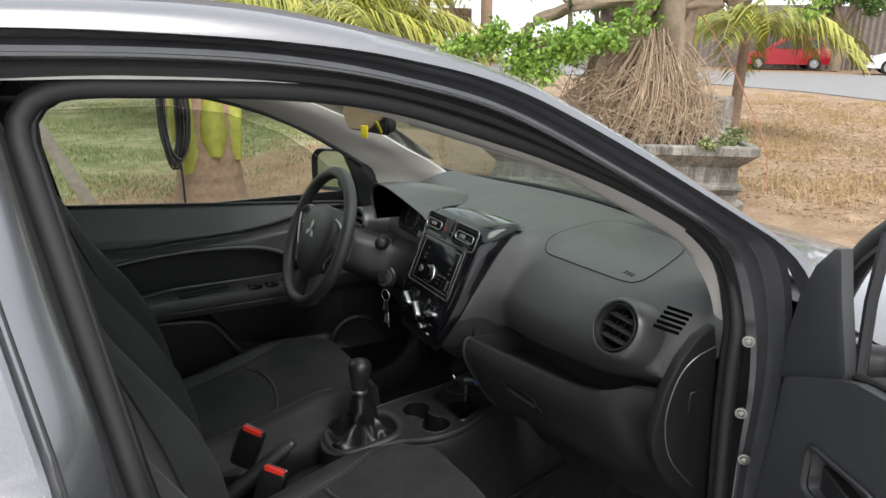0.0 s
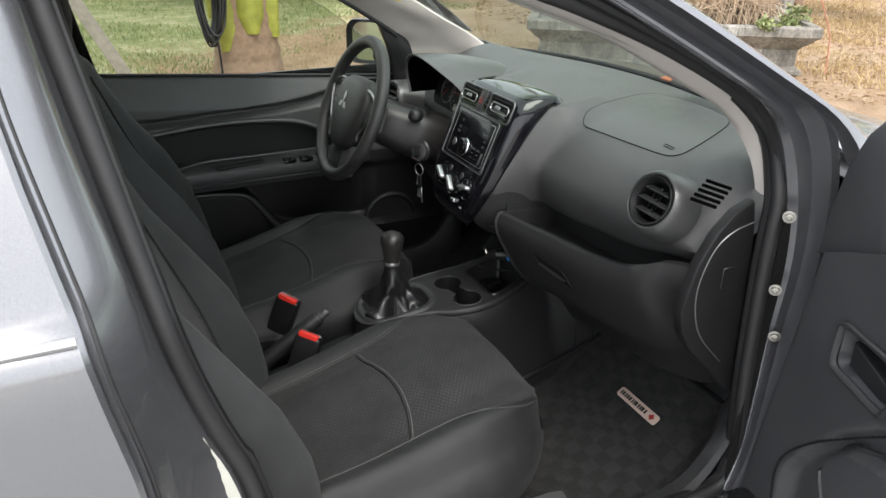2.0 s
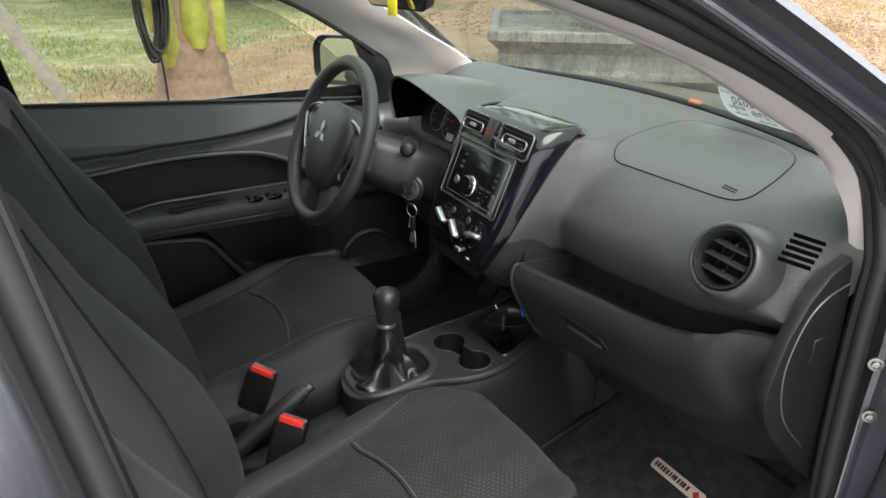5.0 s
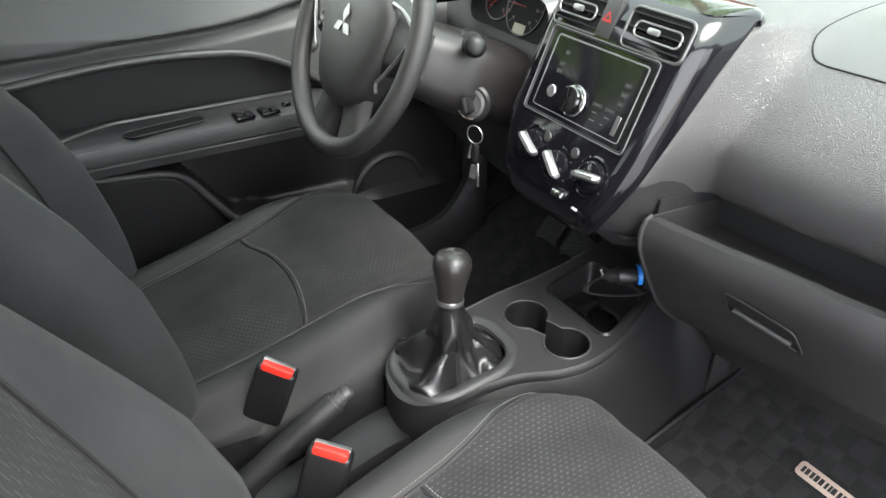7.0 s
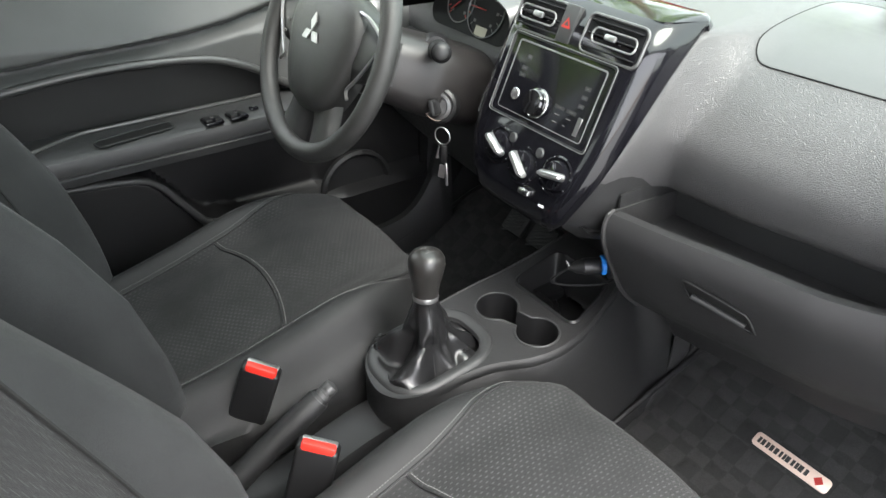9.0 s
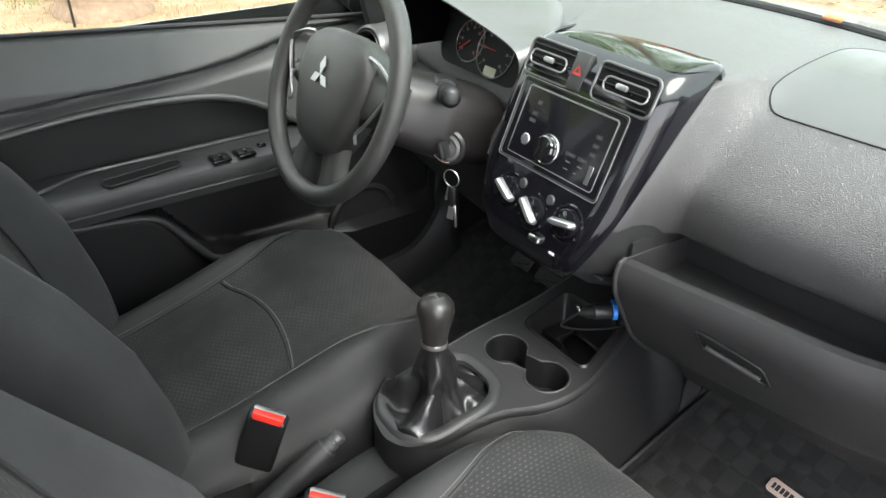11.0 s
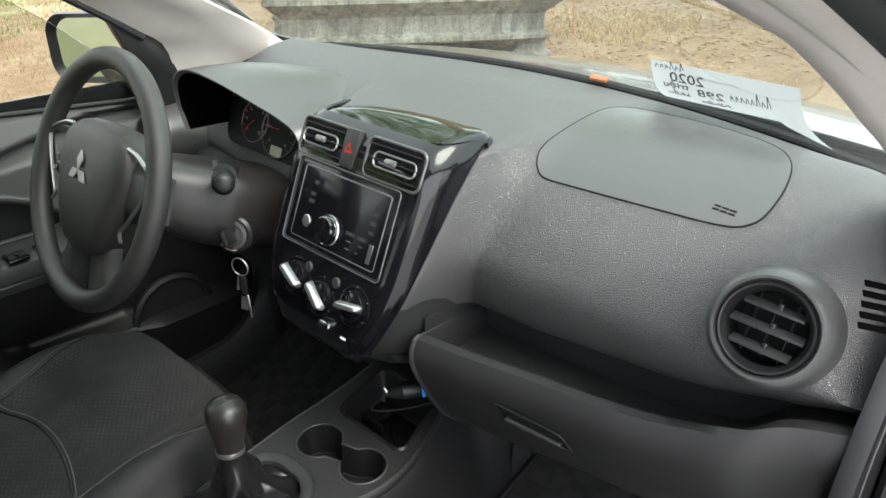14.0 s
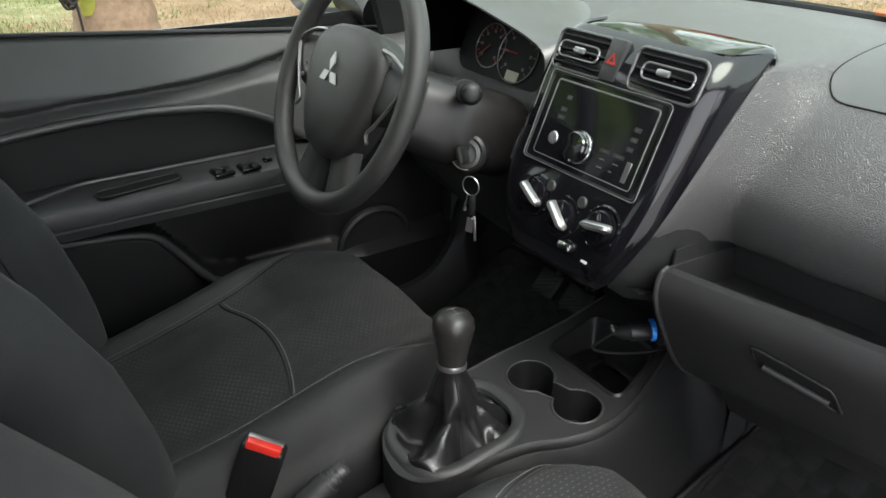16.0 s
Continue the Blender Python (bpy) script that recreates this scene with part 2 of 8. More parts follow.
def loft(rings, cap=True, bm=None):
    """Closed rings joined into a skin, with the ends filled."""
    bm = bm or bmesh.new()
    vs = [[bm.verts.new(tuple(float(c) for c in p)) for p in r] for r in rings]
    k = len(vs[0])
    for a, b in zip(vs, vs[1:]):
        for j in range(k):
            bm.faces.new((a[j], a[(j + 1) % k], b[(j + 1) % k], b[j]))
    if cap:
        bm.faces.new(vs[0][::-1])
        bm.faces.new(vs[-1])
    bmesh.ops.recalc_face_normals(bm, faces=bm.faces[:])
    return bm


def tube(pts, r, seg=10, closed=False, bm=None, flat=1.0):
    """A round bar along pts; r is a number or one number per point."""
    p = [Vector(q) for q in pts]
    rs = [r] * len(p) if isinstance(r, (int, float)) else list(r)
    rings, nrm = [], None
    for i, q in enumerate(p):
        a, b = (p[i - 1], p[(i + 1) % len(p)]) if closed else (p[max(i - 1, 0)], p[min(i + 1, len(p) - 1)])
        t = (b - a).normalized()
        if nrm is None:
            nrm = t.orthogonal().normalized()
        nrm = (nrm - t * nrm.dot(t)).normalized()
        bi = t.cross(nrm)
        rings.append([q + (nrm * math.cos(w) + bi * math.sin(w) * flat) * rs[i] for w in (2 * math.pi * k / seg for k in range(seg))])
    if closed:
        bm = sheet(rings, True, True, bm=bm)
        bmesh.ops.recalc_face_normals(bm, faces=bm.faces[:])
        return bm
    return loft(rings, True, bm)


def rbox(size, m=None, bevel=0.004, seg=2, bm=None, taper=(1, 1)):
    """A box with rounded edges at the pose m; taper shrinks its top."""
    one = bmesh.new()
    bmesh.ops.create_cube(one, size=1.0)
    for v in one.verts:
        k = v.co.z > 0
        v.co = Vector((v.co.x * size[0] * (taper[0] if k else 1), v.co.y * size[1] * (taper[1] if k else 1), v.co.z * size[2]))
    if bevel:
        bmesh.ops.bevel(one, geom=one.edges[:], offset=bevel, segments=seg, profile=0.5, affect="EDGES")
    return merge(bm, one, m)


def merge(bm, one, m=None):
    if m is not None:
        bmesh.ops.transform(one, matrix=m, verts=one.verts[:])
    if bm is None:
        return one
    me = bpy.data.meshes.new("tmp")
    one.to_mesh(me)
    bm.from_mesh(me)
    bpy.data.meshes.remove(me)
    one.free()
    return bm


def lathe(profile, m=None, seg=32, bm=None, cap=True):
    """A turned shape: (radius, height) pairs round local z."""
    rings = [[(r * math.cos(w), r * math.sin(w), h) for w in (2 * math.pi * k / seg for k in range(seg))] for r, h in profile]
    return merge(bm, loft(rings, cap), m)


def prism(poly, depth, m=None, bevel=0.0, seg=2, bm=None):
    """A flat outline (x, y) drawn out along local z and rounded."""
    one = bmesh.new()
    f = one.faces.new([one.verts.new((float(x), float(y), 0)) for x, y in poly])
    r = bmesh.ops.extrude_face_region(one, geom=[f])
    bmesh.ops.translate(one, vec=(0, 0, depth), verts=[g for g in r["geom"] if isinstance(g, bmesh.types.BMVert)])
    bmesh.ops.recalc_face_normals(one, faces=one.faces[:])
    if bevel:
        edges = [e for e in one.edges if abs(e.verts[0].co.z - depth) < 1e-6 and abs(e.verts[1].co.z - depth) < 1e-6]
        bmesh.ops.bevel(one, geom=edges, offset=bevel, segments=seg, profile=0.5, affect="EDGES")
    return merge(bm, one, m)


def round_rect(w, h, r, seg=5, cx=0.0, cy=0.0):
    pts = []
    for sx, sy, a0 in ((1, 1, 0), (-1, 1, 90), (-1, -1, 180), (1, -1, 270)):
        for k in range(seg + 1):
            a = radians(a0 + 90 * k / seg)
            pts.append((cx + sx * (w / 2 - r) + r * math.cos(a), cy + sy * (h / 2 - r) + r * math.sin(a)))
    return pts


def axes(origin, x, z):
    """A pose with its local z along z and local x as near x as can be."""
    z = Vector(z).normalized()
    y = z.cross(Vector(x)).normalized()
    x = y.cross(z)
    return Matrix(((x.x, y.x, z.x, origin[0]), (x.y, y.y, z.y, origin[1]), (x.z, y.z, z.z, origin[2]), (0, 0, 0, 1)))


def part(name, bm, material, parent=None, label="", angle=38.0):
    """Links a bmesh as one mesh object, under a thing or a part."""
    me = bpy.data.meshes.new(name)
    bm.normal_update()
    bm.to_mesh(me)
    bm.free()
    me.materials.append(material)
    me.shade_smooth()
    me.set_sharp_from_angle(angle=radians(angle))
    ob = new(name, me)
    if parent is not None:
        ob.parent = parent
        ob.matrix_parent_inverse = Matrix.Translation(-Vector(parent.get("base", (0, 0, 0))))
    return tagged(ob, label)


def thing(name, base, label, category, group="", kind=""):
    """An empty at the thing's base, to carry its parts."""
    ob = new(name)
    ob.location = base
    ob["base"] = tuple(float(c) for c in base)
    return tagged(ob, label, category, group, kind)

# ---- car body (the setting) ----
def skin_y(z):
    """How far out the car's flank stands at a height."""
    return float(np.interp(z, (0.3, 0.6, 0.9, 1.05, 1.068, 1.082, 1.10, 1.45, 1.52), (0.775, 0.80, 0.803, 0.790, 0.782, 0.766, 0.757, 0.605, 0.578)))


def pinch_y(z):
    """The line of the door seal, further in than the flank."""
    return 0.655 - 0.28 * (max(z, 1.0) - 1.0)


ROOF_EDGE = [(-1.75, 1.40), (-1.35, 1.475), (-0.95, 1.503), (-0.762, 1.507), (-0.608, 1.506), (-0.488, 1.495), (-0.353, 1.468), (-0.198, 1.425), (-0.025, 1.34), (0.175, 1.222), (0.29, 1.150), (0.40, 1.07)]
RAIL_FOOT = [(-1.75, 1.37), (-1.35, 1.445), (-0.95, 1.474), (-0.766, 1.477), (-0.641, 1.474), (-0.494, 1.465), (-0.358, 1.447), (-0.204, 1.408), (-0.031, 1.324), (0.169, 1.211), (0.240, 1.168), (0.282, 1.125), (0.305, 1.07)]
RIM = [(-0.80, 1.475), (-0.641, 1.473), (-0.494, 1.463), (-0.358, 1.445), (-0.204, 1.406), (-0.031, 1.322), (0.169, 1.209), (0.230, 1.170), (0.268, 1.125), (0.296, 1.06), (0.312, 0.97), (0.316, 0.88), (0.308, 0.74), (0.300, 0.60), (0.292, 0.48), (0.27, 0.40)]
DITCH = [(-0.80, 1.461), (-0.641, 1.459), (-0.492, 1.450), (-0.355, 1.427), (-0.20, 1.383), (-0.026, 1.294), (0.17, 1.180), (0.212, 1.148), (0.247, 1.103), (0.276, 1.04), (0.298, 0.96), (0.305, 0.87), (0.292, 0.74), (0.289, 0.60), (0.282, 0.48), (0.26, 0.40)]
FLANGE = [(-0.80, 1.449), (-0.641, 1.447), (-0.49, 1.437), (-0.351, 1.416), (-0.192, 1.371), (-0.015, 1.280), (0.155, 1.181), (0.196, 1.147), (0.228, 1.10), (0.256, 1.03), (0.276, 0.95), (0.284, 0.86), (0.281, 0.74), (0.282, 0.60), (0.276, 0.48), (0.254, 0.40)]
SEAL = [(-0.640, 0.78), (-0.665, 0.85), (-0.692, 0.95), (-0.715, 1.07), (-0.745, 1.24), (-0.762, 1.34), (-0.766, 1.375), (-0.756, 1.397), (-0.735, 1.411), (-0.70, 1.416), (-0.641, 1.415), (-0.483, 1.408), (-0.337, 1.387), (-0.17, 1.336), (-0.08, 1.304), (0.03, 1.258), (0.145, 1.198), (0.206, 1.153), (0.243, 1.105), (0.252, 1.04), (0.249, 0.94), (0.252, 0.82), (0.262, 0.66), (0.278, 0.50), (0.272, 0.43), (0.235, 0.395), (0.0, 0.385), (-0.35, 0.385), (-0.52, 0.41), (-0.575, 0.50), (-0.61, 0.64)]


def along(line, n, a, most=1.0):
    """A design line in the flank's slanted plane, as places with the car's left positive."""
    return [np.array((x, min(most, a - 0.36 * (z - 1.45)), z)) for x, z in catmull(line, n)]


def mirrored(rows, side):
    return [[(p[0], side * p[1], p[2]) for p in r] for r in rows]


body = thing("car_body", (0, 0, 0), "titanium grey metallic sedan body with its front passenger door standing open", "car body", kind="structure")
edge = along(ROOF_EDGE, 80, 0.600)
rows = []
for x, y0, z in edge[:52]:
    rows.append([(x, y, z + 0.016 * (1 - (y / y0) ** 2)) for y in np.linspace(-y0, y0, 15)])
part("roof_panel", sheet(rows, thick=0.004), M_PAINT, body, "grey painted roof")
foot, rim, ditch, flange = along(RAIL_FOOT, 80, 0.624), along(RIM, 90, 0.598, 0.705), along(DITCH, 90, 0.588, 0.676), along(FLANGE, 90, 0.574, 0.662)
ring = catmull([*SEAL, SEAL[0]], 170)[:-1]
seal_top = catmull([(-0.80, 1.412), *SEAL[9:25]], 90)
for side in (-1, 1):
    rows = []
    for p, q in zip(edge, foot):
        mid = 0.45 * p + 0.55 * q + np.array((0, 0.010, 0.002))
        rows.append([p, 0.75 * p + 0.25 * q + np.array((0, 0.006, 0.003)), mid, q, q + np.array((0, -0.030, -0.004))])
    part("roof_rail", sheet(mirrored(rows, side), thick=0.003), M_PAINT, body, "grey painted roof rail running down into the windscreen pillar")
    rows = []
    for a, d, f, (u, w) in zip(rim, ditch, flange, seal_top):
        g = np.array((u + 0.010 * smooth(1.1, 0.9, w), pinch_y(w) + 0.006, w + 0.016 * smooth(0.9, 1.1, w)))
        rows.append([a + np.array((0.012, 0.004, 0.004)), a, 0.5 * a + 0.5 * d + np.array((0.004, -0.014, 0)), d, 0.5 * (d + f) + np.array((-0.002, 0.006, 0)), f, 0.55 * f + 0.45 * g + np.array((0.004, -0.016, 0.003)), g])
    part("door_jamb", sheet(mirrored(rows, side), thick=0.002), M_JAMB, body, "grey painted door jamb with folded ridges, toned darker for its shade")
    part("jamb_ridge", tube([(p[0], side * (p[1] - 0.001), p[2]) for p in [0.5 * (d + f) for d, f in zip(ditch, flange)]], list(np.linspace(0.0062, 0.0035, 90)), 8), M_PAINT, body, "grey painted ridge")
    if side > 0:
        continue
    part("jamb_seal", tube([(0.5 * (f[0] + u), side * (0.5 * (f[1] + pinch_y(w)) - 0.006), 0.5 * (f[2] + w) + 0.006) for f, (u, w) in zip(flange, seal_top)], list(np.linspace(0.0115, 0.006, 90)), 8), M_RUBBER, body, "black rubber seal strip")
    part("weatherstrip", tube([(x, side * (pinch_y(z) + 0.002), z) for x, z in ring], 0.0128, 12, True), M_RUBBER, body, "thick black rubber door weatherstrip")
    part("weatherstrip_lip", tube([(x + (0.010 if x < -0.3 else -0.004), side * (pinch_y(z) - 0.012), z - (0.003 if z > 0.8 else -0.006)) for x, z in ring], 0.009, 8, True), M_BLACK, body)

# windscreen pillar trim, both sides
WIND_LINE = [(0.395, 0.575, 1.035), (0.30, 0.567, 1.09), (0.214, 0.560, 1.139), (0.086, 0.556, 1.213), (-0.016, 0.55, 1.258), (-0.15, 0.54, 1.315), (-0.32, 0.52, 1.375)]
RIDGE_LINE = [(0.252, 0.604, 1.008), (0.243, 0.598, 1.045), (0.226, 0.583, 1.088), (0.18, 0.568, 1.143), (0.105, 0.556, 1.186), (-0.018, 0.538, 1.253), (-0.09, 0.529, 1.283), (-0.36, 0.49, 1.378)]
DOOR_LINE = [(0.262, 0.646, 1.005), (0.262, 0.642, 1.05), (0.247, 0.631, 1.102), (0.205, 0.616, 1.150), (0.145, 0.607, 1.193), (0.03, 0.593, 1.252), (-0.09, 0.579, 1.300), (-0.40, 0.550, 1.400)]
# on the driver's side the trim runs on over the shut door's frame, down to the window
DRIVER_WIND = [(0.396, 0.622, 1.036), (0.31, 0.598, 1.090), (0.214, 0.575, 1.140), (0.086, 0.562, 1.213), (-0.016, 0.55, 1.258), (-0.15, 0.54, 1.315), (-0.32, 0.52, 1.375)]
DRIVER_RIDGE = [(0.30, 0.625, 1.02), (0.215, 0.612, 1.075), (0.15, 0.598, 1.128), (0.06, 0.588, 1.172), (-0.03, 0.578, 1.217), (-0.13, 0.566, 1.262), (-0.25, 0.550, 1.310), (-0.42, 0.53, 1.365)]
DRIVER_DOOR = [(0.150, 0.648, 0.985), (0.150, 0.645, 1.036), (0.130, 0.636, 1.077), (0.100, 0.630, 1.096), (0.039, 0.624, 1.136), (-0.065, 0.612, 1.199), (-0.148, 0.604, 1.240), (-0.25, 0.597, 1.281), (-0.40, 0.592, 1.318), (-0.62, 0.59, 1.335)]
for side in (-1, 1):
    lines = (WIND_LINE, RIDGE_LINE, DOOR_LINE) if side < 0 else (DRIVER_WIND, DRIVER_RIDGE, DRIVER_DOOR)
    a, r, b = (catmull(q, 40) for q in lines)
    rows = []
    for p, e, q in zip(a, r, b):
        row = [p + (0.012, 0.012, 0), p, p * 0.6 + e * 0.4 + (-0.006, -0.008, 0.004), p * 0.22 + e * 0.78 + (-0.004, -0.005, 0.002), e, e * 0.7 + q * 0.3 + (-0.002, 0, -0.004), q]
        rows.append([(x, side * y, z) for x, y, z in row])
    part("pillar_trim", sheet(rows), M_BEIGE, body, "pale grey-beige windscreen pillar trim", 60)

# windscreen
rows = []
for v in np.linspace(0, 1, 14):
    row = []
    for y in np.linspace(-0.60, 0.60, 25):
        x0, z0 = 0.525 - 0.30 * y * y, 1.045 - 0.02 * (y / 0.6) ** 2
        x1, z1 = -0.235 - 0.20 * y * y, 1.405 - 0.05 * (y / 0.6) ** 2
        row.append((x0 + (x1 - x0) * v, y * (1 - 0.10 * v), z0 + (z1 - z0) * v + 0.035 * math.sin(math.pi * v)))
    rows.append(row)
wind = part("windscreen", sheet(rows), M_WINDSHIELD, body, "laminated windscreen glass with faint reflections")
wind.visible_shadow = False
part("windscreen_frit", tube([(0.515 - 0.30 * y * y, y, 1.056 - 0.02 * (y / 0.6) ** 2) for y in np.linspace(-0.60, 0.60, 40)], 0.0105, 8), M_DIAL, body, "black windscreen base seal")

# headliner and front header
rows = []
for x, z in catmull([(-1.65, 1.33), (-1.2, 1.40), (-0.8, 1.425), (-0.45, 1.415), (-0.30, 1.39), (-0.22, 1.375)], 16):
    rows.append([(x, y, z + 0.02 * (1 - (y / 0.56) ** 2)) for y in np.linspace(-0.555, 0.555, 9)])
part("headliner", sheet(rows, thick=0.006), M_HEADLINER, body, "pale grey cloth headliner")

# middle pillar on the open side: painted face, edge and cloth-side trim
gap_rear = [(-0.820, 1.50), (-0.815, 1.36), (-0.807, 1.268), (-0.784, 1.146), (-0.770, 1.075), (-0.763, 1.02), (-0.749, 0.939), (-0.743, 0.891), (-0.728, 0.72), (-0.712, 0.50), (-0.70, 0.34)]
face_edge = [(-0.795, 1.43), (-0.785, 1.355), (-0.767, 1.234), (-0.74, 1.108), (-0.732, 1.035), (-0.727, 0.967), (-0.725, 0.86), (-0.712, 0.72), (-0.695, 0.50), (-0.68, 0.36)]
for side in (-1, 1):
    ga, fe, sb = catmull(gap_rear, 50), catmull(face_edge, 50), catmull([*SEAL[6:0:-1], SEAL[0], *SEAL[:-5:-1]], 50)
    rows = []
    for (x, z), (e, h), (u, w) in zip(ga, fe, sb):
        a = np.array((x, side * (skin_y(z) - 0.008), z))
        f = np.array((e, side * min(0.735, 0.577 - 0.36 * (h - 1.45)), h))
        b = np.array((u - 0.012, side * (pinch_y(w) + 0.004), w))
        rows.append([a + np.array((-0.03, -side * 0.03, 0)), a, 0.5 * (a + f) + np.array((0, side * 0.004, 0)), f, f + np.array((0.004, -side * 0.006, 0)), 0.6 * f + 0.4 * b + np.array((0, -side * 0.012, 0)), b])
    part("middle_pillar", sheet(rows, thick=0.002), M_PAINT, body, "grey painted middle door pillar")
    # Pale strip: the bright reflection in the jamb paint, put in as colour.
    low = [(u, w) for u, w in sb if 0.42 < w < 0.945]
    rows = [[(u - 0.016 - k * 0.052 * float(smooth(0.945, 0.80, w)), side * (pinch_y(w) + 0.018 + 0.020 * k), w - 0.02 * k) for k in (0, 0.3, 0.6, 1.0)] for u, w in low]
    part("pillar_reflection", sheet(rows, thick=0.002), M_PILLARGLOSS, body, "pale strip on the lower middle pillar, a reflection put in as colour")
    # rear door, shut: frame, shoulder and panel in one pressing
    rows = []
    for z in (1.52, 1.48, 1.40, 1.30, 1.20, 1.13, 1.10, 1.088, 1.078, 1.07, 1.062, 1.05, 1.0, 0.92, 0.82, 0.72, 0.62, 0.52, 0.45, 0.38, 0.33):
        x0 = float(np.interp(z, [q[1] for q in gap_rear[::-1]], [q[0] for q in gap_rear[::-1]])) - 0.006
        y0 = skin_y(z)
        row = [(x0 + 0.001, side * (y0 - 0.022), z), (x0, side * (y0 - 0.005), z), (x0 - 0.005, side * y0, z)]
        back = -0.93 if z > 1.1 else -1.55
        row += [(x0 + (back - x0) * k, side * (y0 + 0.006 * math.sin(math.pi * k) * (z < 1.05)), z) for k in (0.12, 0.3, 0.6, 1.0)]
        rows.append(row)
    part("rear_door", sheet(rows, thick=0.004), M_PAINT, body, "closed rear door with a raised belt line")
    # Added bright strip that stands for the highlight on the belt line.
    part("belt_highlight", tube([(x, side * (skin_y(1.074) + 0.003), 1.074) for x in np.linspace(-0.781, -1.55, 12)], 0.0058, 8), M_SATIN, body, "bright strip put along the belt line for its highlight")
    part("door_edge_seal", tube([(x + 0.004, side * (skin_y(z) - 0.010), z) for x, z in ga], 0.0022, 6), M_RUBBER, body)
    part("sill", sheet([[(x, side * y, z) for y, z in ((0.60, 0.36), (0.63, 0.385), (0.70, 0.382), (0.765, 0.36), (0.78, 0.30), (0.74, 0.2), (0.5, 0.2))] for x in (-1.6, -0.6, 0.0, 0.33)], thick=0.002), M_PAINT, body, "painted door sill")
    # front wing and bonnet
    rows = []
    for x in np.linspace(0.318, 1.75, 12):
        top = (1.098 if side < 0 else 1.07) - (0.20 if side < 0 else 0.34) * (x - 0.318) - 0.04 * (x - 0.318) ** 2
        rows.append([(x, side * y, z) for y, z in ((0.66, top + 0.01), (0.72, top - 0.01), (0.765, top - 0.05), (0.80, top - 0.16), (0.80, 0.6), (0.77, 0.35))])
    part("front_wing", sheet(rows, thick=0.003), M_PAINT, body, "grey painted front wing")
rows = []
for x in np.linspace(0.62, 1.85, 10):
    top = 1.008 - 0.09 * (x - 0.62) - 0.19 * (x - 0.62) ** 2
    rows.append([(x + 0.03 * math.cos(y * 2), y, top + 0.015 - 0.03 * (y / 0.66) ** 2) for y in np.linspace(-0.66, 0.66, 11)])
part("bonnet", sheet(rows, thick=0.003), M_PAINT, body, "grey painted bonnet")
part("cowl", sheet([[(x - 0.28 * y * y, y, z) for y in np.linspace(-0.66, 0.66, 13)] for x, z in ((0.50, 1.03), (0.56, 1.005), (0.64, 0.98), (0.72, 0.962))], thick=0.003), M_BLACK, body, "black cowl under the wipers")

# floor, firewall and closing panels
rows = []
for x, z in ((-1.7, 0.30), (-0.9, 0.30), (-0.4, 0.295), (0.10, 0.295), (0.22, 0.325), (0.36, 0.42), (0.46, 0.56), (0.50, 0.80)):
    rows.append([(x, y, z + (0.04 if abs(y) < 0.1 else 0)) for y in (-0.70, -0.4, -0.13, -0.09, 0, 0.09, 0.13, 0.4, 0.70)])
part("floor_carpet", sheet(rows, thick=0.004), M_MATBASE, body, "black footwell carpet")
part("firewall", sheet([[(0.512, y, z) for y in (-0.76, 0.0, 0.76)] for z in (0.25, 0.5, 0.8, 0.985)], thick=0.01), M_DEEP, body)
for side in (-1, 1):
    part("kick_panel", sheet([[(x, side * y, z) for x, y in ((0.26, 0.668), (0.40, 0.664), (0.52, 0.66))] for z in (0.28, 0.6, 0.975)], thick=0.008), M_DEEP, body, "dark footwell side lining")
part("rear_bulkhead", sheet([[(x, y, z) for y in (-0.70, 0.0, 0.70)] for x, z in ((-1.72, 0.3), (-1.60, 0.75), (-1.74, 1.05))], thick=0.01), M_SEAT, body, "dark cloth rear bench")
for side in (-1, 1):
    part("quarter_panel", sheet([[(x, side * 0.74, z) for x in (-1.55, -1.74)] for z in (0.3, 0.7, 1.05)], thick=0.02), M_PANEL, body)
    part("rear_door_lining", sheet([[(x, side * 0.70, z) for x in (-1.6, -0.80)] for z in (0.38, 0.7, 1.04)], thick=0.02), M_PANEL, body)
    part("rear_side_glass", sheet([[(-1.55, side * 0.735, 1.10), (-0.93, side * 0.735, 1.10)], [(-1.5, side * 0.60, 1.44), (-0.93, side * 0.60, 1.46)]]), M_REARTINT, body, "tinted rear side window")

# hinge bolts and door check on the open side
for (x, z) in ((0.252, 0.987), (0.258, 0.852), (0.283, 0.754)):
    bolt = lathe([(0.0, 0.0), (0.0105, 0.0), (0.0105, 0.003), (0.007, 0.0035), (0.0066, 0.009), (0.0045, 0.0095), (0.0035, 0.006), (0, 0.006)], axes((x, -0.681, z), (0, 0, 1), (-0.75, -0.65, 0.0)), 12, cap=False)
    part("hinge_bolt", bolt, M_ZINC, body, "zinc-plated hinge bolt")

# ---- the rest of the car: tail, nose and wheels ----
M_TYRE_BLACK = plain("tyre_black", (0.014, 0.014, 0.014), 0.8, scale=80, bumps=0.3, dist=0.002)
M_LAMP = plain("lamp_lens", (0.22, 0.225, 0.235), 0.12, coat=0.6, vary=0.1)
M_TAIL = plain("tail_lens", (0.40, 0.015, 0.015), 0.15, coat=0.6, vary=0.1)
rows = []
for k in np.linspace(0, 1, 8):
    x, z = -1.76 - 0.36 * k, 1.41 - 0.32 * k
    w = 0.585 + 0.075 * k
    rows.append([(x - 0.05 * (1 - (y / w) ** 2), y, z + 0.02 * (1 - (y / w) ** 2)) for y in np.linspace(-w, w, 11)])
part("rear_windscreen", sheet(rows), M_REARTINT, body, "tinted rear windscreen")
rows = []
